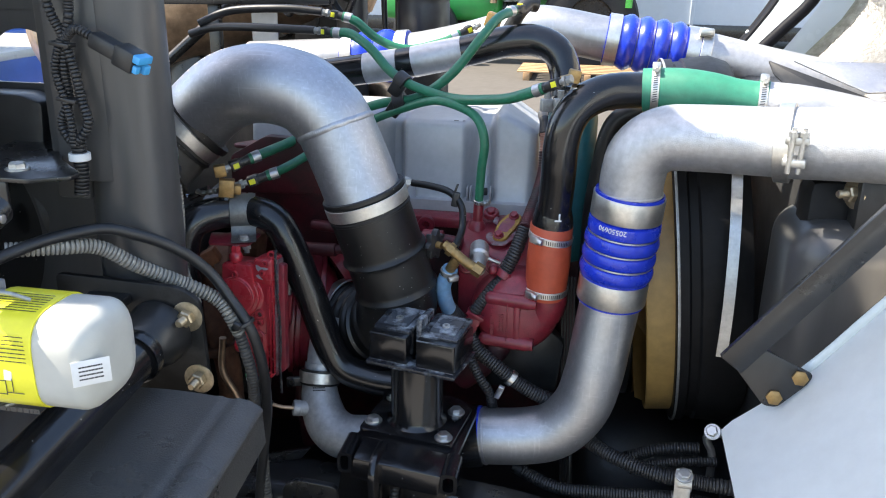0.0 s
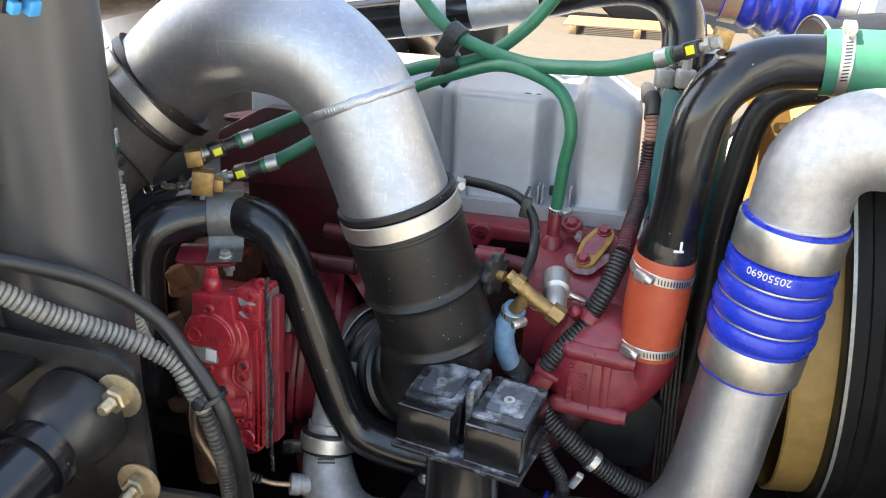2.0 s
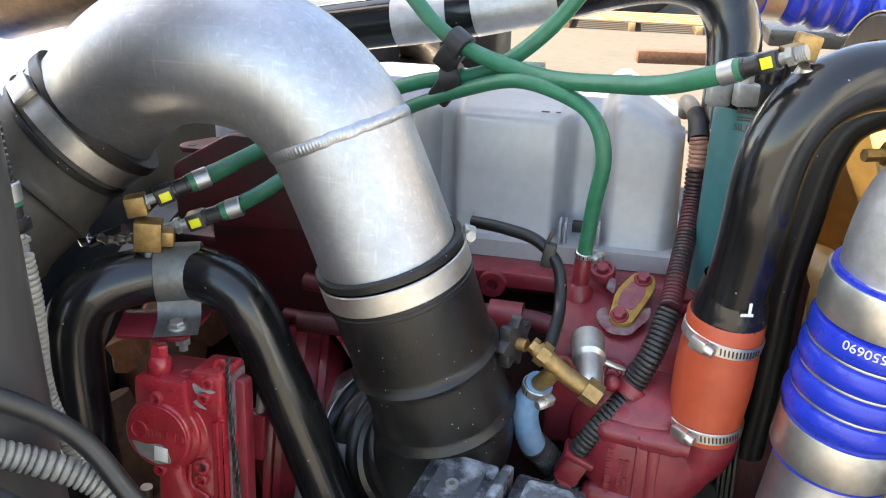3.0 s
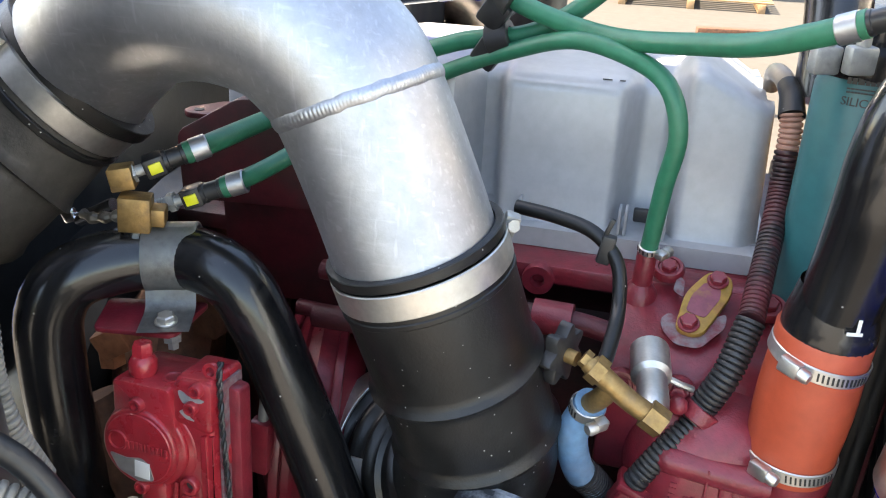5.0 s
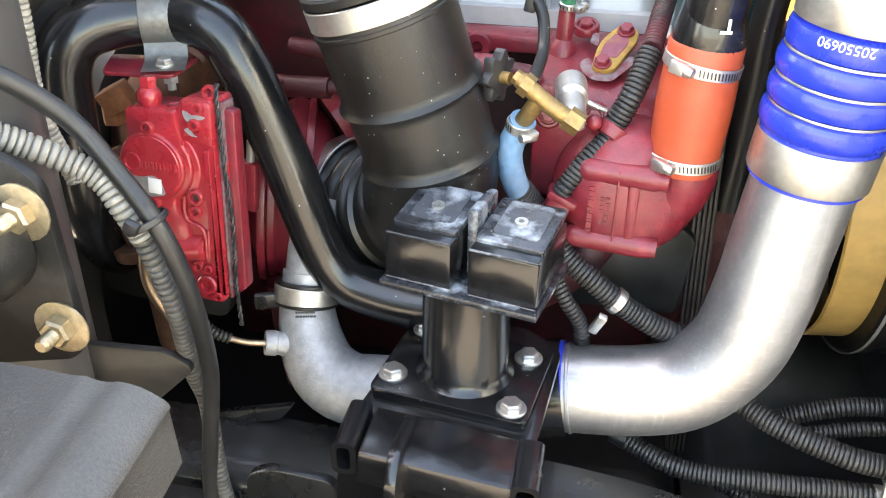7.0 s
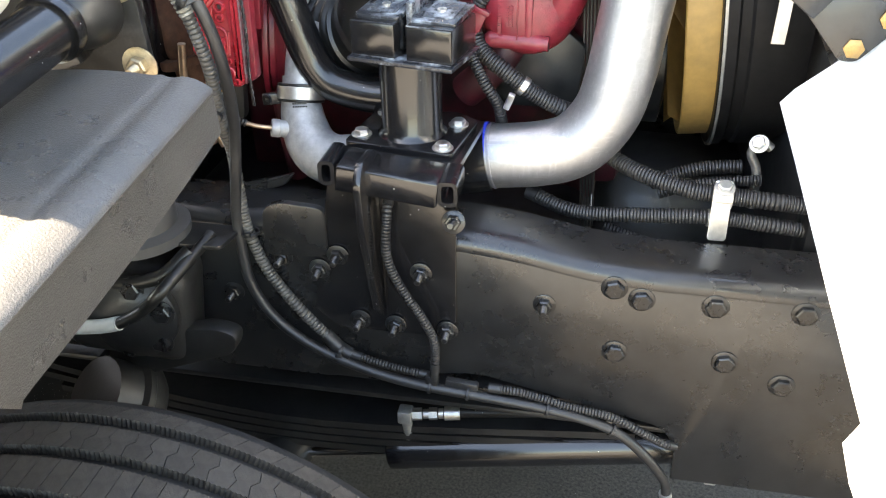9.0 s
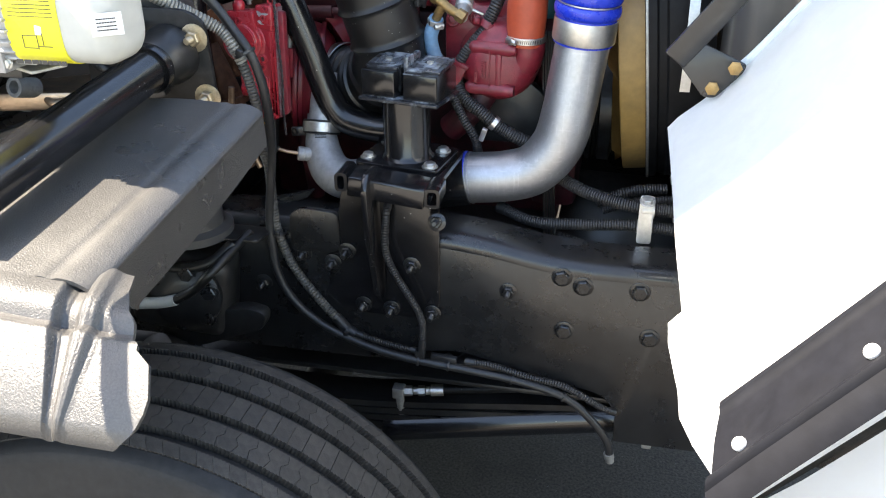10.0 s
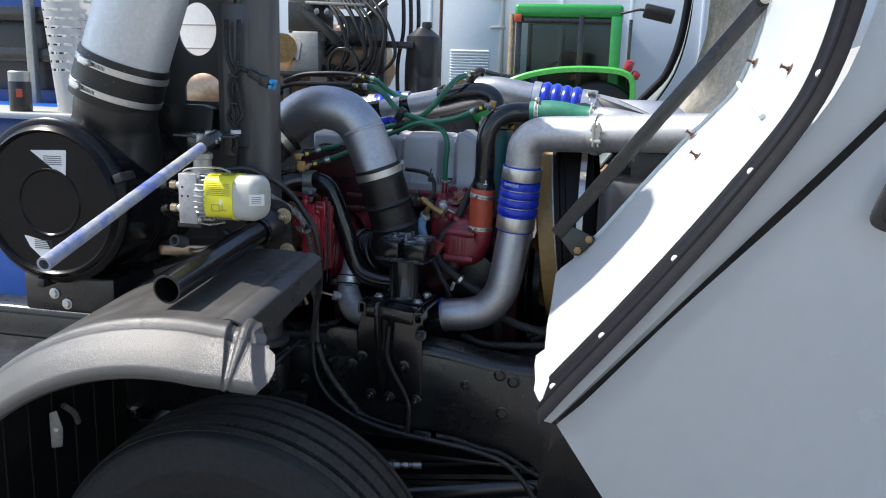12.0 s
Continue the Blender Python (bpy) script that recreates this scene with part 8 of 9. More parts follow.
def clutter_behind():
    """Fittings between the air cleaner and the fender."""
    t = thing("hose_fittings", (-0.68, 1.0, 1.13), "tangle of fittings, hoses and a tan cast bracket", "fittings")
    part("cast_bracket", plate([(-0.80, 0.90), (-0.62, 0.95), (-0.56, 1.05), (-0.62, 1.10), (-0.74, 1.02), (-0.82, 0.97)], 0.03, pose(0, 0, 1.205, 0, 0, 0), 0.02, 0.006), COPPER, t)
    part("tube_end", lathe([(0.010, 0), (0.016, 0), (0.016, 0.04), (0.010, 0.04)], facing((-0.735, 0.93, 1.225), (-0.2, -1, 0.3)), 24, None, True), STEEL_DULL, t)
    part("hose", tube([(-0.74, 0.95, 1.215), (-0.70, 0.92, 1.205), (-0.66, 0.94, 1.215), (-0.62, 1.0, 1.23)], 0.007, 12), COPPER, t)
    part("valve", box((0.035, 0.03, 0.025), pose(-0.765, 0.93, 1.20, 0, 10, 20), 0.006), STEEL_DULL, t)
    part("hose", tube([(-0.66, 0.98, 1.26), (-0.63, 0.97, 1.25), (-0.61, 0.98, 1.235)], 0.010, 14), RUBBER, t)
    # hose with a cream sleeve below the fender bracket
    h = part("hose", tube([(-0.658, 0.955, 0.823), (-0.628, 0.955, 0.827), (-0.596, 0.955, 0.833), (-0.571, 0.955, 0.841), (-0.533, 0.960, 0.864), (-0.494, 0.960, 0.904), (-0.465, 1.06, 0.934)], 0.0085, 14), RUBBER, t)
    part("sleeve", tube([(-0.658, 0.955, 0.823), (-0.628, 0.955, 0.827), (-0.596, 0.955, 0.833), (-0.571, 0.955, 0.841)], 0.0105, 16), WHITE_PLASTIC, h, "cream plastic sleeve")
    part("strut", box((0.30, 0.03, 0.03), pose(-0.66, 0.92, 1.19, 0, -18, 12), 0.004), BLACK_DUSTY, t)
    return t


clutter_behind()


# ---- looms and small lines ----
def looms():
    g = "wiring looms"
    def loom(pts, r, mat, label, name="wiring_loom", ends=True):
        t = thing(name, pts[0], label, "loom", g)
        part("conduit", corrugated(pts, r), mat, t)
        line = curve_points(pts, 0.006)
        for seg in (line[:4], line[-4:]) if ends else ():
            part("tape_wrap", sweep(bmesh.new(), seg, r + 0.0006, 16), PLASTIC, t)
        return t
    main = thing("wiring_loom", (-0.42, 1.09, 1.0), "grey corrugated split loom tied to a black air line", "loom", g)
    part("loom", corrugated([(-0.66, 0.88, 1.415), (-0.61, 0.92, 1.410), (-0.58, 0.955, 1.400), (-0.545, 0.985, 1.366), (-0.498, 1.024, 1.328), (-0.461, 1.040, 1.302), (-0.443, 1.038, 1.280), (-0.432, 1.042, 1.252)], 0.0102, 0.0056, 0.0030), LOOM, main)
    part("lower_loom", corrugated([(-0.434, 1.042, 1.256), (-0.426, 1.045, 1.222), (-0.421, 1.052, 1.18), (-0.427, 1.068, 1.13), (-0.432, 1.082, 1.09),
          (-0.428, 1.09, 1.05), (-0.428, 1.09, 0.993), (-0.426, 1.09, 0.942), (-0.418, 1.089, 0.908), (-0.401, 1.087, 0.863), (-0.367, 1.085, 0.811), (-0.326, 1.083, 0.763), (-0.302, 1.082, 0.738)], 0.0086, 0.0058, 0.0020), LOOM_SHADED, main, "dusty corrugated lower run, darkened for shade")
    for p, d in (((-0.421, 1.088, 0.925), (0, 0, 1)), ((-0.30, 1.079, 0.731), (0.8, 0, -0.5))):
        bm = ring(p, d, 0.0125, 0.0145, 0.005, 20)
        box((0.008, 0.006, 0.008), Matrix.Translation(Vector(p) + Vector((0.004, -0.015, 0.004))), 0.0015, bm)
        part("cable_tie", bm, PLASTIC, main)
    # tie that binds loom and air line together
    bm = ring((-0.4230, 1.0360, 1.2690), (0.42, 0.0, -0.9), 0.0165, 0.0180, 0.0055, 24)
    box((0.012, 0.007, 0.011), pose(-0.4245, 1.0185, 1.2730, 10, 25, 0), 0.002, bm)
    part("cable_tie", bm, PLASTIC, main)
    part("sleeve", tube([(-0.320, 1.083, 0.757), (-0.300, 1.081, 0.736), (-0.282, 1.079, 0.726)], 0.0105, 16, 0.006), PLASTIC, main)
    pts = [(-0.66, 0.85, 1.41), (-0.62, 0.90, 1.424), (-0.573, 0.95, 1.428), (-0.545, 0.975, 1.416), (-0.506, 1.010, 1.388), (-0.470, 1.035, 1.348), (-0.438, 1.038, 1.303), (-0.413, 1.034, 1.268), (-0.402, 1.040, 1.222), (-0.401, 1.051, 1.172), (-0.408, 1.069, 1.11),
           (-0.418, 1.080, 1.06), (-0.424, 1.080, 1.02), (-0.434, 1.083, 0.954), (-0.433, 1.080, 0.907), (-0.427, 1.077, 0.847), (-0.401, 1.075, 0.793), (-0.357, 1.073, 0.752), (-0.298, 1.071, 0.722), (-0.228, 1.070, 0.700), (-0.158, 1.070, 0.688), (-0.069, 1.075, 0.676), (0.028, 1.08, 0.661), (0.116, 1.08, 0.638), (0.167, 1.08, 0.597), (0.206, 1.085, 0.540), (0.215, 1.09, 0.50)]
    line = thing("black_air_line", (0.0, 1.08, 0.68), "black air line sagging along the chassis rail", "hose", "air lines")
    part("hose", tube(pts, 0.0078, 16, 0.010), PLASTIC, line)
    for p, d in (((-0.158, 1.070, 0.688), (1, 0, -0.1)), ((-0.10, 1.072, 0.682), (1, 0, -0.1)), ((0.02, 1.08, 0.663), (1, 0, -0.2)), ((0.118, 1.08, 0.637), (0.8, 0, -0.5))):
        part("cable_tie", ring(p, d, 0.0073, 0.0105, 0.005, 16), PLASTIC, line)
    part("end_fitting", lathe([(0, 0), (0.010, 0), (0.010, 0.012), (0.0085, 0.014), (0.0085, 0.022), (0, 0.022)], axis_matrix((0.212, 1.088, 0.51), (0.216, 1.09, 0.49)), 12), STEEL_DULL, line)
    loom([(-0.285, 1.080, 0.728), (-0.225, 1.080, 0.712), (-0.158, 1.080, 0.702)], 0.006, LOOM_BLACK, "black split loom tied to the air line")
    loom([(-0.07, 1.082, 0.690), (-0.02, 1.084, 0.686), (0.05, 1.086, 0.668), (0.12, 1.086, 0.655), (0.19, 1.09, 0.615), (0.215, 1.10, 0.60)], 0.0068, LOOM_BLACK, "black split loom tied to the air line")
    loom([(-0.208, 1.085, 1.01), (-0.209, 1.066, 0.985), (-0.211, 1.062, 0.922), (-0.193, 1.062, 0.872), (-0.164, 1.063, 0.821), (-0.148, 1.065, 0.778), (-0.149, 1.066, 0.722)], 0.0068, LOOM_BLACK, "thin black split loom over the bracket")
    bm = box((0.05, 0.012, 0.014), pose(-0.110, 1.078, 0.694, 0, 4, 0), 0.003)
    box((0.02, 0.014, 0.018), pose(-0.155, 1.074, 0.700, 0, 4, 0), 0.003, bm)
    box((0.012, 0.012, 0.026), pose(-0.150, 1.068, 0.718), 0.003, bm)
    solo("line_connector", bm, PLASTIC, "black inline connector on the air line", "connector")
    loom([(0.0, 1.34, 1.02), (0.062, 1.30, 0.994), (0.121, 1.26, 0.980), (0.186, 1.235, 0.972), (0.239, 1.228, 0.969), (0.318, 1.222, 0.967), (0.50, 1.22, 0.955)], 0.0125, LOOM_BLACK, "thick black split loom on the rail")
    loom([(-0.04, 1.27, 0.93), (0.033, 1.24, 0.918), (0.127, 1.23, 0.925), (0.226, 1.225, 0.934), (0.324, 1.222, 0.929), (0.50, 1.22, 0.915)], 0.0112, LOOM_BLACK, "black split loom on the rail")
    loom([(0.146, 1.340, 0.923), (0.174, 1.340, 0.938), (0.220, 1.340, 0.955), (0.278, 1.340, 0.963)], 0.0110, LOOM_BLACK, "black split loom behind the rail clamp", ends=False)
    loom([(0.159, 1.320, 0.916), (0.201, 1.320, 0.933), (0.250, 1.320, 0.945), (0.305, 1.320, 0.951)], 0.0085, LOOM_BLACK, "thin black split loom behind the rail clamp", ends=False)
    low = loom([(0.08, 1.26, 0.885), (0.150, 1.243, 0.872), (0.180, 1.240, 0.868), (0.225, 1.240, 0.863), (0.26, 1.245, 0.858), (0.33, 1.26, 0.85)], 0.0075, LOOM_BLACK, "black split loom with a white label beside the rail", ends=False)
    part("label", tube([(0.170, 1.2405, 0.8695), (0.222, 1.240, 0.8635)], 0.0082, 16), WHITE_PLASTIC, low, "white wrapped label")
    up = loom([(-0.031, 1.508, 1.440), (-0.031, 1.497, 1.405), (-0.037, 1.455, 1.375), (-0.045, 1.405, 1.353), (-0.051, 1.368, 1.336)], 0.0110, LOOM_RED, "split loom overpainted dark red, with a faded pink upper run", ends=False)
    part("upper_run", corrugated([(-0.033, 1.516, 1.473), (-0.031, 1.512, 1.458), (-0.031, 1.507, 1.434)], 0.0104), LOOM_PINK, up, "faded pink corrugated run")
    part("boot", tube([(-0.037, 1.545, 1.492), (-0.034, 1.530, 1.485), (-0.032, 1.515, 1.470)], lambda f: 0.0095 + 0.0025 * f, 20, 0.004), RUBBER, up, "black rubber boot")
    part("sleeve", tube([(-0.040, 1.64, 1.470), (-0.042, 1.62, 1.486), (-0.043, 1.58, 1.495), (-0.040, 1.555, 1.495), (-0.036, 1.54, 1.489)], 0.0090, 20, 0.004), SLEEVE, up, "yellowed clear sleeve")
    loom([(-0.051, 1.368, 1.336), (-0.064, 1.343, 1.299), (-0.080, 1.336, 1.263)], 0.0122, LOOM_BLACK, "black split loom with traces of red overspray", ends=False)
    loom([(-0.080, 1.334, 1.258), (-0.101, 1.318, 1.236), (-0.118, 1.308, 1.212), (-0.126, 1.306, 1.197)], 0.0105, LOOM_BLACK, "short black split loom to the pump plug", ends=False)
    bm = ring((-0.0795, 1.335, 1.261), (-0.5, -0.3, -0.8), 0.010, 0.0165, 0.013, 24)
    bmesh.ops.create_uvsphere(bm, u_segments=14, v_segments=8, radius=0.008, matrix=Matrix.Translation((-0.098, 1.325, 1.272)))
    solo("loom_grommet", bm, RED, "red grommet clamp on the loom", "clamp")
    loom([(-0.14, 1.32, 1.17), (-0.116, 1.30, 1.135), (-0.079, 1.288, 1.110), (-0.042, 1.286, 1.084), (0.005, 1.288, 1.060), (0.06, 1.31, 1.04)], 0.0125, LOOM_BLACK, "thick black split loom below the pump")
    loom([(-0.150, 1.30, 1.165), (-0.127, 1.285, 1.125), (-0.108, 1.272, 1.096), (-0.09, 1.275, 1.066), (-0.085, 1.29, 1.03)], 0.0085, LOOM_BLACK, "black split loom beside the post")
    bm = ring((-0.055, 1.287, 1.092), (0.8, 0, -0.6), 0.0126, 0.0145, 0.010, 24)
    box((0.010, 0.008, 0.03), pose(-0.072, 1.262, 1.077, 20, 20, 0), 0.002, bm)
    solo("p_clip", bm, STEEL, "bright steel clip on the looms", "clip")
    side = loom([(-0.557, 1.10, 1.70), (-0.5555, 1.10, 1.616), (-0.5492, 1.10, 1.5635), (-0.546, 1.10, 1.5125), (-0.5435, 1.10, 1.485)], 0.0078, LOOM_BLACK, "dusty black split loom beside the column", ends=False)
    coupling(side, (-0.5410, 1.10, 1.452), (-0.5435, 1.10, 1.490))
    part("grey_conduit", corrugated([(-0.5415, 1.10, 1.449), (-0.5400, 1.10, 1.42), (-0.5415, 1.10, 1.385), (-0.5445, 1.10, 1.347), (-0.540, 1.10, 1.310), (-0.53, 1.11, 1.26)], 0.0085), LOOM, side, "grey corrugated conduit")
    bm = tube([(-0.624, 1.295, 1.372), (-0.606, 1.295, 1.381), (-0.585, 1.295, 1.391)], 0.0062, 12, 0.005)
    box((0.012, 0.008, 0.012), pose(-0.630, 1.292, 1.376, 0, -20, 0), 0.002, bm)
    solo("release_lever", bm, CHROME, "bright steel release lever below the rubber boot", "lever")
    # thin breather hose over the block
    solo("breather_hose", tube([(-0.256, 1.405, 1.394), (-0.219, 1.398, 1.392), (-0.185, 1.388, 1.386), (-0.162, 1.375, 1.366), (-0.156, 1.352, 1.335), (-0.158, 1.315, 1.322), (-0.160, 1.295, 1.318)], 0.0062, 16, 0.006), RUBBER, "thin black breather hose", "hose")
    bm = box((0.012, 0.010, 0.026), pose(-0.173, 1.380, 1.376, 0, 10, 0), 0.002)
    box((0.004, 0.004, 0.020), pose(-0.173, 1.380, 1.394, 0, 20, 0), 0.001, bm)
    solo("cable_tie", bm, PLASTIC, "black cable tie on the breather hose", "cable tie")
    # P-clamp standing on the rail
    t = thing("rail_p_clamp", (0.233, 1.2, 0.90), "bright folded steel clamp holding looms on the rail", "clamp")
    part("strap", plate([(-0.013, -0.045), (0.013, -0.045), (0.013, 0.045), (-0.013, 0.045)], 0.004, facing((0.236, 1.207, 0.955), (0, -1, 0.15)), 0.006, 0.001), STEEL, t)
    part("saddle", ring((0.239, 1.2225, 0.969), (1, 0, 0), 0.0128, 0.016, 0.024, 28), STEEL, t)
    bolt(t, (0.236, 1.205, 0.992), (0, -0.4, 1), BOLT)
    part("saddle", ring((0.234, 1.2225, 0.934), (1, 0, 0), 0.0098, 0.013, 0.024, 28), STEEL, t)
    # second clip further in
    t = thing("rail_eye_bolt", (0.30, 1.33, 0.95), "zinc plated eye bolt and clip", "bolt")
    part("eye", tube([(0.30, 1.33, 0.90), (0.298, 1.33, 0.96), (0.285, 1.33, 0.99), (0.295, 1.33, 1.01), (0.312, 1.33, 1.0)], 0.007, 12), STEEL, t)
    bolt(t, (0.292, 1.32, 1.01), (-0.3, -0.6, 0.6), BOLT)
    solo("slanted_pipe", tube([(0.058, 1.42, 1.15), (0.061, 1.42, 1.277), (0.061, 1.42, 1.355), (0.068, 1.42, 1.43), (0.078, 1.42, 1.495), (0.098, 1.42, 1.526), (0.144, 1.42, 1.541), (0.20, 1.43, 1.54)], 0.0165, 24), RUBBER, "black bent vent hose beside the filter", "hose")
    bm = lathe([(0, 0), (0.012, 0), (0.012, 0.008), (0.006, 0.010), (0.006, 0.030), (0, 0.03)], facing((0.125, 1.40, 1.50), (-1, -0.4, 0)), 6)
    solo("vent_fitting", bm, BRASS, "small tarnished brass vent fitting", "fitting")


looms()


def drain_valve():
    t = thing("coolant_drain_valve", (-0.13, 1.28, 1.26), "brass drain tee with black knob and blue hose", "valve")
    part("body", tube([(-0.170, 1.284, 1.323), (-0.163, 1.281, 1.318), (-0.140, 1.277, 1.302), (-0.120, 1.275, 1.291)], 0.0085, 14, 0.004), BRASS, t)
    for p, q, r, w in (((-0.168, 1.283, 1.321), (-0.12, 1.275, 1.291), 0.0115, 0.010), ((-0.124, 1.2755, 1.2935), (-0.09, 1.27, 1.275), 0.012, 0.016), ((-0.176, 1.286, 1.326), (-0.12, 1.275, 1.291), 0.0075, 0.006)):
        part("hexagon", lathe([(0, 0), (r, 0), (r, w), (0, w)], axis_matrix(p, q), 6), BRASS, t)
    part("side_branch", tube([(-0.150, 1.279, 1.309), (-0.158, 1.284, 1.294), (-0.167, 1.295, 1.278)], 0.0085, 14, 0.004), BRASS, t)
    k = axis_matrix((-0.180, 1.287, 1.322), (-0.21, 1.30, 1.322))
    star = [((0.0215 + 0.0042 * math.cos(7 * a)) * math.cos(a), (0.0215 + 0.0042 * math.cos(7 * a)) * math.sin(a)) for a in (2 * math.pi * i / 56 for i in range(56))]
    bm = plate(star, 0.011, k @ Matrix.Translation((0, 0, 0.0145)), 0, 0.0012)
    part("stem", lathe([(0, 0), (0.006, 0), (0.006, 0.010), (0, 0.010)], k, 12), BRASS, t)
    part("knob", bm, PLASTIC, t, "black plastic knob")
    part("chrome_elbow", tube([(-0.119, 1.282, 1.287), (-0.119, 1.295, 1.290), (-0.122, 1.325, 1.292), (-0.126, 1.36, 1.298)], lambda f: 0.0125 if f < 0.6 else 0.0165, 24, 0.004), STEEL, t, "zinc plated elbow")
    part("blue_hose", tube([(-0.166, 1.294, 1.280), (-0.169, 1.298, 1.272), (-0.178, 1.298, 1.244), (-0.170, 1.305, 1.205), (-0.152, 1.325, 1.172), (-0.13, 1.33, 1.138)], 0.0132, 20), BLUE_HOSE, t, "faded blue coolant hose")
    worm_clamp("hose_clamp", t, (-0.1685, 1.297, 1.273), (-0.2, 0.2, -1), 0.0132, (1, -1, 0), 0.010, None, 0.008)
    part("loom_over_hose", corrugated([(-0.168, 1.307, 1.201), (-0.152, 1.325, 1.172), (-0.12, 1.33, 1.125)], 0.0148), LOOM_BLACK, t)
    bm = tube([(-0.115, 1.335, 1.292), (-0.10, 1.335, 1.286), (-0.088, 1.34, 1.28)], 0.003, 8, 0.004)
    part("wire_clip", bm, STEEL, t)
    return t


drain_valve()

# ---- far side of the engine ----
def far_pipes():
    t = thing("far_charge_pipe", (0.1, 1.9, 1.5), "silver far-side charge pipe with blue hump hoses", "pipe")
    R = 0.048
    pts = [(-0.75, 1.9, 1.530), (-0.589, 1.9, 1.541), (-0.468, 1.9, 1.550), (-0.349, 1.9, 1.564), (-0.233, 1.9, 1.590), (-0.145, 1.9, 1.616), (-0.071, 1.9, 1.630), (0.055, 1.9, 1.612), (0.10, 1.9, 1.604)]
    part("pipe", tube(pts, R, 32, 0.02), ALU_PIPE, t)
    part("front_pipe", tube([(0.20, 1.9, 1.592), (0.269, 1.9, 1.585), (0.33, 1.9, 1.573), (0.436, 1.9, 1.552), (0.62, 1.9, 1.52)], R, 32, 0.02), ALU_CAST, t)

    def hump(x0, z0, x1, z1, k):
        a, b = Vector((x0, 1.9, z0)), Vector((x1, 1.9, z1))
        L = (b - a).length
        prof = [(R, 0), (R + 0.005, 0), (R + 0.005, 0.03)]
        s, e = 0.03, L - 0.03
        for i in range(k):
            d = (e - s) / k
            prof += [(R + 0.003 + 0.009 * math.sin(math.pi * q / 6), s + d * (i + q / 6)) for q in range(1, 7)]
        prof += [(R + 0.005, e), (R + 0.005, L), (R, L)]
        h = part("blue_hose", lathe(prof, axis_matrix(a, b), 40), BLUE, t, "blue silicone hump hose")
        for u, v in ((0.002, 0.028), (L - 0.028, L - 0.002)):
            part("band_clamp", lathe([(R + 0.005, u), (R + 0.0075, u), (R + 0.0075, v), (R + 0.005, v)], axis_matrix(a, b), 40), STEEL, h)
        for i in range(1, k):
            z = s + (e - s) * i / k
            part("wire_ring", lathe([(R + 0.002, z - 0.0015), (R + 0.0065, z), (R + 0.002, z + 0.0015)], axis_matrix(a, b), 40), STEEL, h)
    hump(0.066, 1.611, 0.262, 1.586, 4)
    hump(-0.520, 1.546, -0.365, 1.562, 2)
    vc = part("vee_clamp", ring((0.272, 1.9, 1.584), (1, 0, -0.15), R, R + 0.009, 0.022), STEEL, t)
    bm = bmesh.new()
    for z in (0.02, 0.05):
        box((0.03, 0.016, 0.016), pose(0.272, 1.9 - 0.042, 1.584 + z), 0.003, bm)
    part("t_bolt", bm, STEEL, vc)
    t = thing("far_coolant_pipe", (-0.1, 1.6, 1.5), "black coolant pipe with bare steel worn stretch", "pipe")
    bp = [(-0.60, 1.6, 1.53), (-0.421, 1.6, 1.559), (-0.309, 1.6, 1.578), (-0.2, 1.6, 1.603), (-0.115, 1.6, 1.625), (-0.063, 1.6, 1.628), (-0.025, 1.59, 1.612), (-0.007, 1.58, 1.578), (-0.003, 1.56, 1.533), (-0.003, 1.54, 1.48)]
    p = part("pipe", tube(bp, 0.029, 28, 0.012), BLACK, t)
    part("bare_sleeve", tube([(-0.39, 1.6, 1.5642), (-0.325, 1.6, 1.5752)], 0.0296, 28), ALU_CAST, p, "bare steel sleeve")
    part("bare_sleeve", tube([(-0.295, 1.6, 1.5808), (-0.20, 1.6, 1.603)], 0.0296, 28), ALU_CAST, p, "bare steel sleeve")
    t = thing("branch_fittings", (-0.16, 1.68, 1.63), "brass and black branch fittings on the pipe", "fittings")
    bm = box((0.03, 0.03, 0.03), pose(-0.155, 1.69, 1.655, 0, 20, 0), 0.004)
    part("brass_block", bm, BRASS, t)
    part("black_elbow", tube([(-0.07, 1.66, 1.688), (-0.085, 1.65, 1.69), (-0.10, 1.63, 1.675), (-0.12, 1.64, 1.64)], 0.014, 14, 0.006), PLASTIC, t)
    t = thing("black_tube_bundle", (-0.6, 1.58, 1.6), "black plastic tubes with couplings", "hose")
    part("tube", tube([(-0.475, 1.60, 1.668), (-0.55, 1.60, 1.672), (-0.66, 1.60, 1.665), (-0.72, 1.58, 1.64)], 0.008, 12), PLASTIC, t)
    part("tube", tube([(-0.475, 1.553, 1.637), (-0.56, 1.56, 1.638), (-0.68, 1.58, 1.635), (-0.74, 1.58, 1.62)], 0.008, 12), PLASTIC, t)


far_pipes()


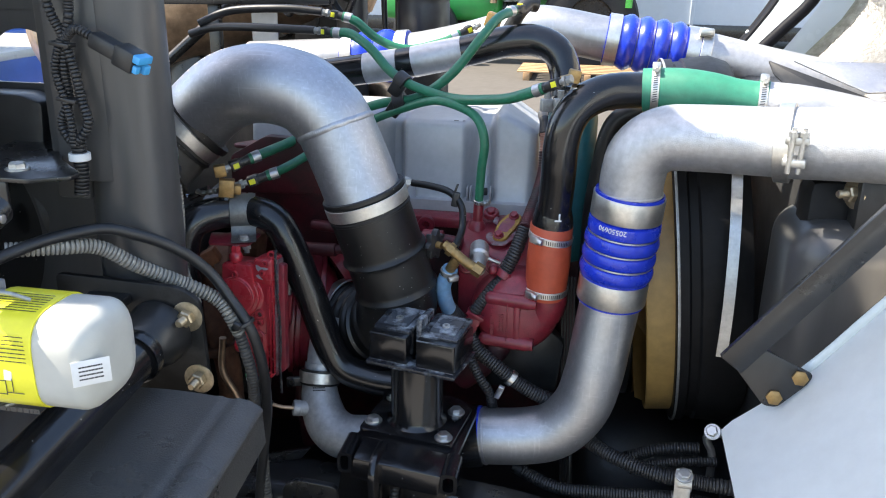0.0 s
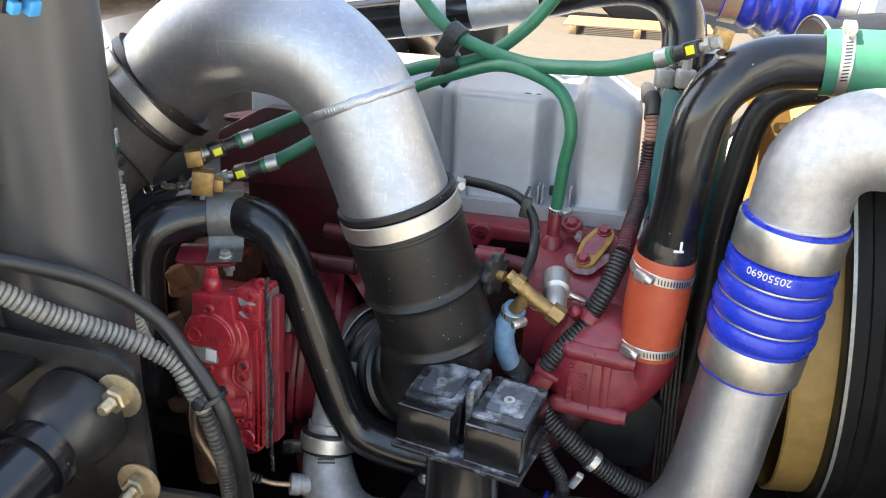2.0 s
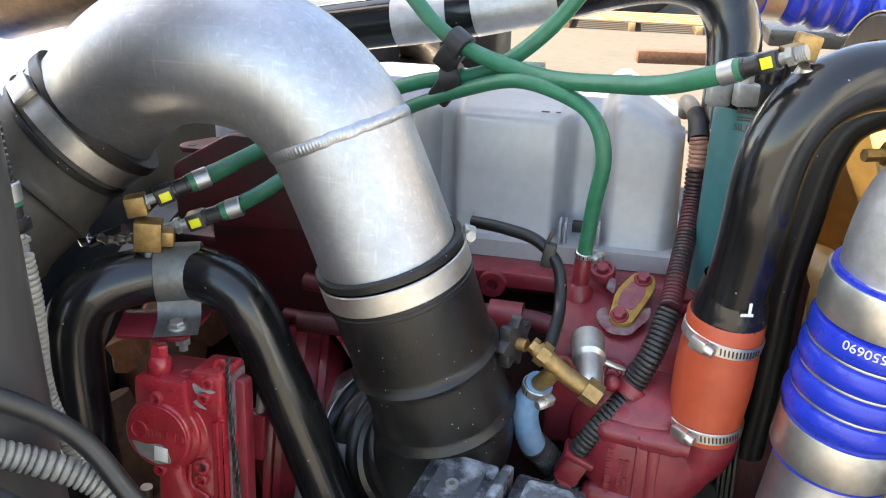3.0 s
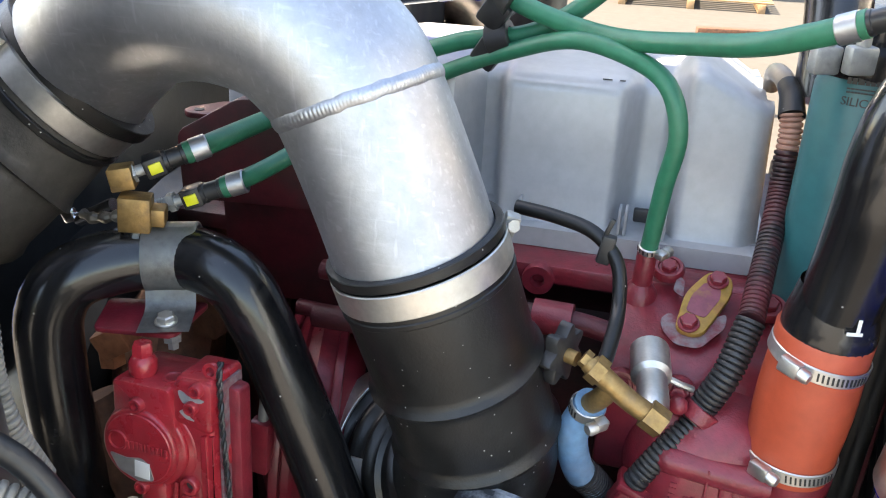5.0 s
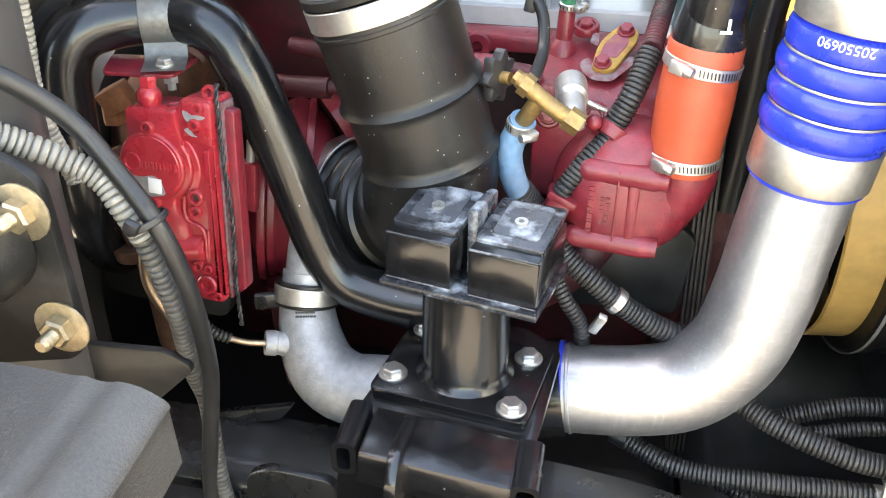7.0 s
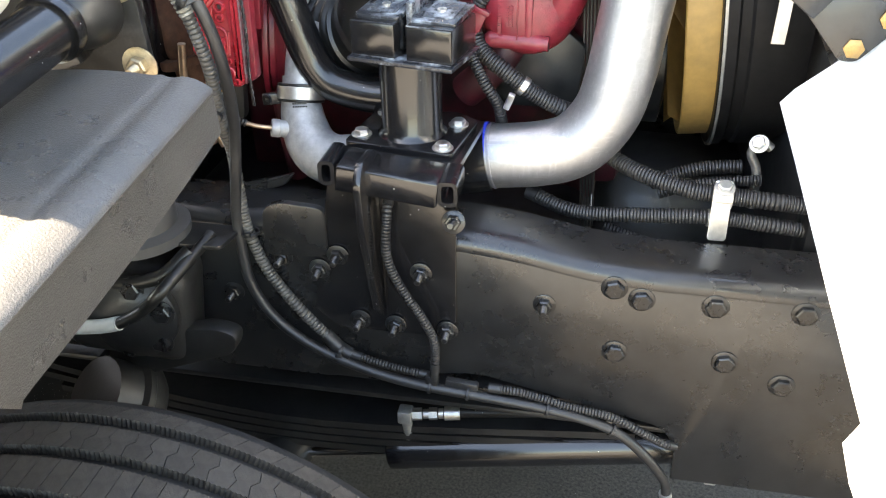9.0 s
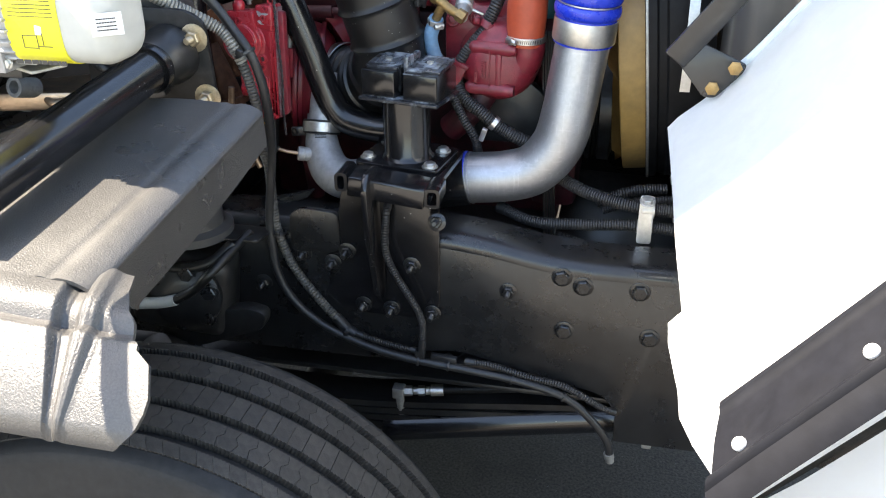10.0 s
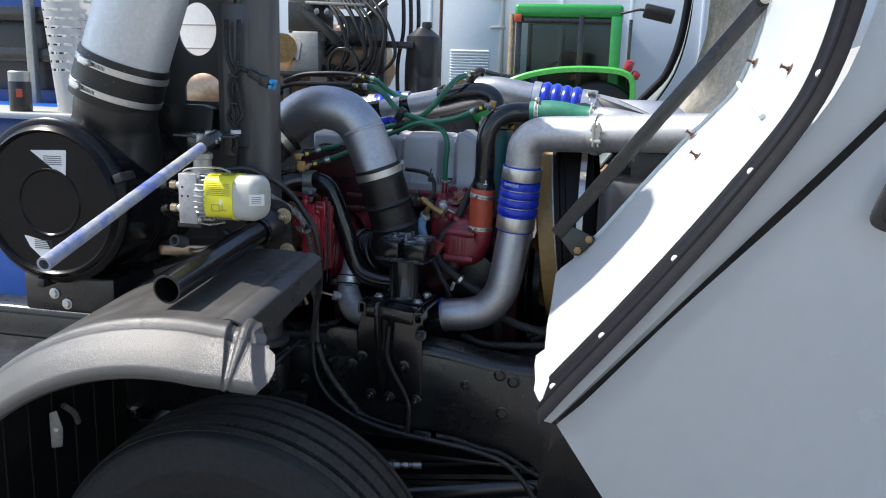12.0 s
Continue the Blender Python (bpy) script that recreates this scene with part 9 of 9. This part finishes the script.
def far_machinery():
    """Exhaust, frames and boxes behind the engine, all on the far rail."""
    t = thing("exhaust_muffler", (-1.0, 2.3, 1.2), "heat-stained steel exhaust muffler with clamps", "exhaust")
    part("muffler", lathe([(0, -0.5), (0.10, -0.5), (0.15, -0.46), (0.15, 0.42), (0.10, 0.46), (0, 0.46)], pose(-1.02, 2.30, 1.66, 0, 75, 12), 40), COPPER, t)
    for d in (0.15, 0.32, 0.40):
        m = pose(-1.02, 2.30, 1.66, 0, 75, 12) @ Matrix.Translation((0, 0, d))
        part("band", lathe([(0.150, -0.012), (0.154, -0.012), (0.154, 0.012), (0.150, 0.012)], m, 40), STEEL_DULL, t)
    part("tail_pipe", tube([(-0.62, 2.32, 1.46), (-0.5, 2.3, 1.42), (-0.42, 2.25, 1.30), (-0.42, 2.2, 1.0)], 0.05, 24), COPPER, t)
    part("stand", box((0.1, 0.1, 1.5), pose(-1.1, 2.3, 0.75), 0.01), FRAME, t)
    t = thing("service_rack", (-0.7, 2.35, 0.0), "black steel tube frame with brackets", "frame")
    part("post", lathe([(0, 0), (0.042, 0), (0.042, 2.7), (0, 2.7)], Matrix.Translation((-0.603, 2.25, 0)), 32), COLUMN, t)
    part("post", box((0.07, 0.07, 2.7), pose(-1.32, 2.5, 1.35), 0.006), FRAME, t)
    part("rail", box((0.66, 0.05, 0.025), pose(-0.75, 2.15, 1.79, 0, 1, 0), 0.003), FRAME, t)
    part("rail", box((0.55, 0.06, 0.02), pose(-0.86, 2.0, 1.665, 0, -1, 4), 0.003), FRAME, t)
    part("diagonal", tube([(-1.05, 2.05, 1.50), (-0.55, 2.2, 1.95)], 0.014, 12), FRAME, t)
    part("upright", box((0.03, 0.02, 0.34), pose(-0.88, 2.0, 1.50), 0.003), FRAME, t)
    t = thing("control_boxes", (-0.9, 2.2, 1.8), "dark control boxes on brackets with pale lamp housings", "boxes")
    part("box", box((0.15, 0.12, 0.13), pose(-0.86, 2.20, 1.885), 0.008), PLASTIC, t)
    part("box_lid", box((0.14, 0.012, 0.11), pose(-0.86, 2.135, 1.885), 0.004), BLACK_DUSTY, t)
    part("box", box((0.11, 0.10, 0.16), pose(-0.83, 2.1, 1.745), 0.008), STEEL_DULL, t, "dented grey steel box")
    part("torn_label", plate([(-0.02, -0.03), (0.0, -0.045), (0.012, 0.02), (-0.004, 0.035)], 0.002, facing((-0.855, 2.045, 1.76), (0, -1, 0)), 0), LABEL_WHITE, t)
    part("pale_housing", box((0.12, 0.10, 0.12), pose(-0.73, 2.25, 1.985), 0.02), WHITE_PLASTIC, t, "pale lamp housing")
    part("pale_housing", box((0.07, 0.08, 0.10), pose(-0.93, 2.25, 1.965), 0.012), WHITE_PLASTIC, t, "pale lamp housing")
    pan = part("switch_panel", box((0.16, 0.03, 0.40), pose(-0.70, 2.30, 1.70), 0.006), BLACK_DUSTY, t, "black switch panel")
    # Holes are black blocks that imitate dark openings.
    for k in range(3):
        part("hole", box((0.014, 0.006, 0.022), pose(-0.715, 2.283, 1.60 + 0.05 * k), 0.002), INK, pan)
    part("label_plate", box((0.07, 0.004, 0.10), pose(-0.80, 2.12, 1.605), 0.001), LABEL_WHITE, t, "pale plate")
    part("relay", box((0.07, 0.06, 0.10), pose(-0.665, 2.16, 1.84), 0.008), COLUMN, t)
    part("reel", lathe([(0, 0), (0.05, 0), (0.055, 0.01), (0.05, 0.02), (0.05, 0.09), (0.055, 0.10), (0, 0.10)], pose(-0.955, 2.1, 1.76, 90, 0, 30), 24), BRASS, t)
    for x, z, w in ((-0.88, 1.80, 0.22), (-0.86, 1.665, 0.20), (-0.72, 1.93, 0.24)):
        part("bracket", box((w, 0.08, 0.010), pose(x, 2.12, z, 0, 2, 0), 0.002), STEEL_DULL, t)
    for x, z in ((-0.80, 1.90), (-0.76, 1.90), (-0.70, 1.78), (-0.68, 1.66)):
        part("fitting", lathe([(0, 0), (0.010, 0), (0.010, 0.012), (0.007, 0.014), (0.007, 0.035), (0, 0.035)], facing((x, 2.10, z), (0.4, -1, 0.2)), 10), STEEL, t)
    part("arm", box((0.26, 0.03, 0.035), pose(-0.755, 2.07, 1.835, 0, 38, 0), 0.006), FRAME, t)
    part("stand", box((0.3, 0.06, 1.7), pose(-0.85, 2.42, 0.85), 0.01), FRAME, t)
    t = thing("wound_hoses", (-0.6, 2.15, 1.7), "looped black hoses and cables", "hose")
    rnd = random.Random(12)
    for k in range(7):
        x = -0.72 + 0.032 * k + rnd.uniform(-0.01, 0.01)
        a = rnd.uniform(-0.03, 0.03)
        part("hose", tube([(x - 0.08 + a, 2.12, 1.98), (x + 0.03, 2.06, 1.86), (x + 0.05 + a, 2.06, 1.74), (x - 0.02, 2.08, 1.66 + a), (x - 0.08, 2.1, 1.70)], 0.005 + 0.005 * rnd.random(), 12), RUBBER, t)
    for k in range(3):
        x = -0.50 + 0.03 * k
        part("hose", tube([(x, 2.25, 2.05), (x + 0.01, 2.24, 1.85), (x - 0.01 + rnd.uniform(-0.01, 0.01), 2.24, 1.70), (x, 2.24, 1.45)], 0.008, 10), RUBBER, t)
    part("coil", ring((-0.675, 2.05, 1.70), (0.2, 1, 0.1), 0.060, 0.070, 0.012, 28), RUBBER, t)
    t = thing("black_bottle", (-0.397, 2.2, 1.3), "black ribbed plastic reservoir bottle with cap", "bottle")
    part("bottle", lathe([(0, 1.40), (0.066, 1.40), (0.068, 1.42), (0.068, 1.55), (0.066, 1.555), (0.068, 1.56), (0.068, 1.66), (0.0665, 1.665), (0.068, 1.67), (0.068, 1.812), (0.066, 1.82), (0.024, 1.852), (0.022, 1.855)], Matrix.Translation((-0.397, 2.2, 0)), 40), PLASTIC, t)
    part("cap", lathe([(0.0, 1.875), (0.018, 1.875), (0.020, 1.870), (0.020, 1.853), (0, 1.853)], Matrix.Translation((-0.385, 2.2, 0)), 20), PLASTIC, t)
    part("shelf", box((0.3, 0.2, 0.02), pose(-0.42, 2.22, 1.39), 0.002), FRAME, t)
    part("stand", box((0.04, 0.04, 1.38), pose(-0.5, 2.26, 0.69), 0.003), FRAME, t)


far_machinery()


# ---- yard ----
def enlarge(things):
    """Scale the far vehicles up about the last camera position, to keep their view from there."""
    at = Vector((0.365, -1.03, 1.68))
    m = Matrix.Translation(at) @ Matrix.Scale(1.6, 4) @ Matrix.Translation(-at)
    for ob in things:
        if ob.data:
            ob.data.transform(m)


def trailer_wall():
    t = thing("white_trailer", (-0.5, 18.5, 0.0), "white panelled box trailer with a louvred side door", "trailer")
    part("body", box((15, 2.4, 3.0), pose(1.0, 12.3, 2.45), 0.02), WALL_WHITE, t)
    for k in range(16):
        part("panel_rib", box((0.05, 0.03, 2.9), pose(-6.2 + k * 0.95, 11.085, 2.45), 0.005), WALL_WHITE, t)
    part("top_rail", box((15, 0.06, 0.10), pose(1.0, 11.07, 3.93), 0.01), STEEL_DULL, t)
    d = part("door_panel", box((0.86, 0.05, 2.3), pose(-1.79, 11.06, 2.25), 0.01), WALL_WHITE, t, "white side door")
    for x, w, mt in ((-2.24, 0.035, RUST), (-1.345, 0.06, STEEL_DULL)):
        part("door_frame", box((w, 0.06, 2.3), pose(x, 11.05, 2.25), 0.004), mt, d)
    bm = bmesh.new()
    for k in range(15):
        box((0.56, 0.03, 0.025), pose(-1.80, 11.03, 1.455 + k * 0.040, 35, 0, 0), 0.002, bm)
    part("louvre", bm, WALL_WHITE, d, "louvred vent")
    for z in (1.7, 2.35, 2.75):
        part("hinge", box((0.22, 0.03, 0.035), pose(-1.40, 11.02, z), 0.004), STEEL_DULL, d)
    part("skirt", box((15, 0.1, 0.18), pose(1.0, 11.12, 0.92), 0.01), FRAME, t)
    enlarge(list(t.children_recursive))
    for x in (-8.6, -7.2, 5.0, 6.2):
        w = part("wheel", lathe([(0.2, -0.14), (0.46, -0.14), (0.5, -0.1), (0.5, 0.1), (0.46, 0.14), (0.2, 0.14)], pose(x, 19.0, 0.5, 90, 0, 0), 36, None, True), TYRE, t)
        part("rim", lathe([(0, 0.08), (0.28, 0.10), (0.3, 0.14), (0.3, -0.1)], pose(x, 19.0, 0.5, 90, 0, 0), 28), STEEL_DULL, w)


trailer_wall()


def tractor():
    t = thing("farm_tractor", (-0.3, 15.0, 0.0), "green farm tractor with tinted cab windows", "tractor")
    # cab: roof, posts, panes
    part("roof", box((1.26, 1.4, 0.16), pose(-0.36, 9.7, 2.44), 0.05, None, 4), TRACTOR, t, "rounded green cab roof")
    for x, y in ((-0.93, 9.03), (-0.20, 9.02), (0.20, 9.03), (-0.93, 10.3), (0.20, 10.3)):
        part("post", box((0.06 if x < 0.1 else 0.12, 0.07, 1.05), pose(x, y, 1.86), 0.01), FRAME if x < 0.1 else TRACTOR, t)
    for x0, x1, y in ((-0.90, -0.23, 9.02), (-0.17, 0.14, 9.02), (-0.9, 0.14, 10.32)):
        p = part("pane", box((x1 - x0, 0.008, 0.92), pose((x0 + x1) / 2, y, 1.90), 0), GLASS, t)
        p.visible_shadow = False
    part("window_frame", box((1.1, 0.03, 0.06), pose(-0.36, 9.02, 2.33), 0.01), FRAME, t)
    part("sill", box((1.1, 0.06, 0.10), pose(-0.36, 9.03, 1.40), 0.02), FRAME, t)
    part("seat", box((0.45, 0.45, 0.75), pose(-0.25, 9.6, 1.62), 0.08, None, 4), RUBBER, t)
    w = part("steering_wheel", ring((-0.62, 9.6, 1.80), (-0.5, 0, 0.9), 0.17, 0.19, 0.02, 28), PLASTIC, t)
    part("column", tube([(-0.62, 9.6, 1.80), (-0.75, 9.6, 1.5)], 0.04, 12), PLASTIC, w)
    # rear fender, arched over the wheel
    bm = bmesh.new()
    rows = []
    arch = curve_points([(-1.25, 0, 1.45), (-1.05, 0, 1.60), (-0.75, 0, 1.72), (-0.35, 0, 1.79), (0.05, 0, 1.80), (0.30, 0, 1.775), (0.42, 0, 1.70), (0.45, 0, 1.55), (0.45, 0, 1.30)], 0.06)
    for i, p in enumerate(arch):
        d = (arch[min(i + 1, len(arch) - 1)] - arch[max(i - 1, 0)]).normalized()
        nn = Vector((-d.z, 0, d.x))
        rows.append([bm.verts.new(p + nn * r + Vector((0, y, 0))) for r, y in ((-0.05, 8.78), (0.0, 8.78), (0.02, 8.80), (0.02, 9.3), (-0.05, 9.3))])
    for a, b in zip(rows, rows[1:]):
        for i in range(5):
            j = (i + 1) % 5
            bm.faces.new((a[i], b[i], b[j], a[j]))
    bm.faces.new(rows[0]); bm.faces.new(rows[-1][::-1])
    part("rear_fender", bm, material("bright_green_paint", (0.08, 0.45, 0.07), 0.3, coat=0.4), t, "bright green arched fender")
    part("fender_wall", box((1.1, 0.06, 0.75), pose(-0.15, 9.25, 1.36), 0.02), TRACTOR, t)
    part("tail_lamp", box((0.10, 0.08, 0.14), pose(0.37, 8.85, 1.83, 0, 20, 0), 0.03), RED_BRIGHT, t, "red tail lamp")
    part("tail_lamp", box((0.10, 0.08, 0.10), pose(0.45, 8.85, 1.73, 0, 30, 0), 0.03), RED_BRIGHT, t, "red tail lamp")
    part("side_marker", box((0.09, 0.03, 0.09), pose(-0.94, 8.98, 2.35), 0.01), ORANGE, t, "orange marker lamp")
    part("exhaust", lathe([(0, 0), (0.04, 0), (0.04, 1.1), (0, 1.1)], pose(-1.02, 9.1, 1.3), 20), COPPER, t)
    m = part("mirror_arm", tube([(0.25, 9.0, 2.42), (0.45, 8.95, 2.46), (0.55, 8.95, 2.44)], 0.015, 10), FRAME, t)
    part("mirror", box((0.34, 0.10, 0.16), pose(0.66, 8.95, 2.42, 10, 12, 0), 0.02), FRAME, m)
    part("grab_rail", tube([(0.36, 9.0, 1.62), (0.36, 8.97, 1.8), (0.36, 8.97, 2.35)], 0.02, 10), FRAME, t)
    part("step_arm", tube([(-1.3, 9.0, 1.72), (-1.1, 9.0, 1.68), (-0.9, 9.0, 1.68)], 0.03, 10), FRAME, t)

    for ob in t.children_recursive:
        ob.data.transform(Matrix.Translation((0.07, 0, 0)))
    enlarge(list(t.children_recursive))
    for y in (14.95, 16.6):
        ty = part("rear_tyre", lathe([(0.40, -0.22), (0.66, -0.24), (0.78, -0.19), (0.82, -0.1), (0.82, 0.1), (0.78, 0.19), (0.66, 0.24), (0.40, 0.22)], pose(-0.03, y, 0.82, 90, 0, 0), 44, None, True), TYRE, t)
        part("rim", lathe([(0, 0.05), (0.37, 0.08), (0.40, 0.20), (0.40, -0.20)], pose(-0.03, y, 0.82, 90, 0, 0), 28), FRAME, ty)
        ft = part("front_tyre", lathe([(0.25, -0.15), (0.45, -0.16), (0.58, -0.1), (0.58, 0.1), (0.45, 0.16), (0.25, 0.15)], pose(-2.9, y, 0.58, 90, 0, 0), 36, None, True), TYRE, t)
        part("rim", lathe([(0, 0.05), (0.24, 0.06), (0.26, 0.13), (0.26, -0.13)], pose(-2.9, y, 0.58, 90, 0, 0), 24), FRAME, ft)
    part("bonnet", box((2.2, 0.9, 0.55), pose(-2.7, 15.7, 1.02), 0.14, None, 4), TRACTOR, t)
    part("chassis", box((3.6, 0.6, 0.5), pose(-1.6, 15.8, 0.85), 0.06), FRAME, t)

tractor()


def blue_truck():
    t = thing("blue_truck", (-3.6, 3.6, 0.0), "blue parked truck with open tool locker", "truck")
    part("body", box((2.6, 1.6, 1.5), pose(-4.1, 4.2, 1.6), 0.05), BLUE_PAINT, t)
    part("locker", box((1.9, 0.5, 0.5), pose(-3.4, 3.3, 1.20), 0.03), BLUE_PAINT, t)
    part("shelf", box((1.9, 0.80, 0.03), pose(-2.9, 2.88, 1.425), 0.006), WHITE_PLASTIC, t, "pale worktop ledge")
    part("post", box((0.08, 0.08, 2.4), pose(-2.72, 3.3, 1.2), 0.01), STEEL_DULL, t)
    part("post", box((0.05, 0.05, 1.0), pose(-2.95, 3.25, 1.92), 0.01), STEEL_DULL, t)
    for z in (1.72, 1.95, 2.2):
        part("rack", box((1.4, 0.06, 0.08), pose(-3.1, 3.3, z), 0.01), FRAME if z < 2 else BLUE_PAINT, t)
    # Black box imitates the shade inside an open bay of the body.
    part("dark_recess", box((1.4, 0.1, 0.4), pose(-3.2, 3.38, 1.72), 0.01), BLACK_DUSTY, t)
    part("lower_body", box((3.2, 1.6, 0.85), pose(-3.9, 4.0, 0.55), 0.04), BLUE_PAINT, t)
    t = thing("near_blue_panel", (-1.6, 2.0, 0.0), "blue painted tank side below the air cleaner", "panel")
    part("tank", box((1.2, 0.5, 0.9), pose(-2.1, 2.3, 0.72), 0.06, None, 4), BLUE_PAINT, t)
    t = thing("white_board", (-1.46, 2.42, 0.0), "tall pale panel standing behind the pillar", "panel")
    part("board", box((0.36, 0.03, 2.3), pose(-1.46, 2.42, 1.15), 0.004), LABEL_WHITE, t)
    for z in (1.76, 1.86):
        part("groove_strip", box((0.36, 0.006, 0.006), pose(-1.46, 2.402, z), 0.001), STEEL_DULL, t)
    # perforated white bin on the shelf
    t = thing("perforated_bin", (-2.26, 2.65, 1.44), "tall white plastic basket with slotted sides", "basket")
    R0, R1, z0, z1 = 0.085, 0.155, 1.44, 2.25
    bm = bmesh.new()
    segs = 48
    levels = [z0, z0 + 0.20]
    z = z0 + 0.20
    while z < z1 - 0.03:
        levels += [z + 0.012, z + 0.040]
        z += 0.040
    rows = []
    for z in levels:
        r = R0 + (R1 - R0) * (z - z0) / (z1 - z0)
        rows.append([bm.verts.new((-2.262 + r * math.cos(2 * math.pi * k / segs), 2.66 + r * math.sin(2 * math.pi * k / segs), z)) for k in range(segs)])
    for i in range(len(rows) - 1):
        slot = i >= 1 and (i % 2 == 1)
        off = 2 if (i // 2) % 2 else 0
        for k in range(segs):
            if slot and (k + off) % 4 != 3:
                continue
            bm.faces.new((rows[i][k], rows[i][(k + 1) % segs], rows[i + 1][(k + 1) % segs], rows[i + 1][k]))
    bm.faces.new(rows[0][::-1])
    bmesh.ops.solidify(bm, geom=bm.faces[:], thickness=0.003)
    part("basket", bm, LABEL_WHITE, t)
    t = thing("spray_can", (-2.53, 2.6, 1.44), "dark spray can with a grey cap", "can")
    part("can", lathe([(0, 1.44), (0.05, 1.44), (0.052, 1.45), (0.052, 1.58), (0.046, 1.59), (0, 1.59)], Matrix.Translation((-2.53, 2.6, 0)), 28), PLASTIC, t)
    part("cap", lathe([(0.05, 1.585), (0.05, 1.63), (0.045, 1.635), (0, 1.635)], Matrix.Translation((-2.53, 2.6, 0)), 28), STEEL_DULL, t)
    part("label_patch", box((0.03, 0.003, 0.04), pose(-2.50, 2.555, 1.53, 0, 0, 20), 0.001), ORANGE, t)


blue_truck()


def yard_clutter():
    t = thing("wooden_pallet", (0.1, 13.5, 0.0), "weathered wooden pallet on the ground", "pallet")
    for k in range(6):
        part("board", box((2.2, 0.12, 0.022), pose(0.0, 13.3 + k * 0.2, 0.14), 0.003), WOOD, t)
    for x in (-0.95, 0.0, 0.95):
        part("bearer", box((0.1, 1.2, 0.12), pose(x, 13.8, 0.065), 0.003), WOOD, t)
    t = thing("parked_trailer", (1.5, 8.0, 0.0), "low black trailer with small wheels", "trailer")
    part("deck", box((2.6, 1.2, 0.12), pose(2.2, 7.6, 0.85), 0.02), FRAME, t)
    for x in (1.35, 2.1, 2.9):
        w = part("wheel", lathe([(0.16, -0.1), (0.32, -0.1), (0.35, -0.06), (0.35, 0.06), (0.32, 0.1), (0.16, 0.1)], pose(x, 6.98, 0.36, 90, 0, 0), 32, None, True), TYRE, t)
        part("rim", lathe([(0, 0.05), (0.15, 0.06), (0.17, 0.09), (0.17, -0.09)], pose(x, 6.98, 0.36, 90, 0, 0), 24), STEEL_DULL, w)
    part("drawbar", box((1.2, 0.10, 0.10), pose(0.6, 7.5, 0.6, 0, 0, 8), 0.01), RUST, t)


yard_clutter()


# ---- unseen shade caster above ----
def cab_roof():
    t = thing("cab_roof", (-1.0, 1.06, 0.95), "unseen dark grey panel on posts, added to shade the engine bay", "cab roof")
    # Added panel, never in view; outline worked back from the wanted shadow edges.
    out = [(-1.78, 0.53), (-1.62, 0.545), (-1.0, 0.62), (-0.75, 0.605), (-0.665, 0.615), (-0.62, 0.67), (-0.615, 0.81), (-0.68, 0.93), (-0.81, 1.15), (-0.95, 1.49), (-1.78, 1.49)]
    part("roof_panel", plate(out, 0.05, Matrix.Translation((-0.03, 0, 2.875)), 0.03, 0.004), COLUMN, t)
    part("post", box((0.06, 0.06, 1.90), pose(-0.93, 1.10, 1.90), 0.006), COLUMN, t)
    part("post", box((0.08, 0.08, 2.85), pose(-1.70, 1.18, 1.425), 0.006), COLUMN, t)


cab_roof()
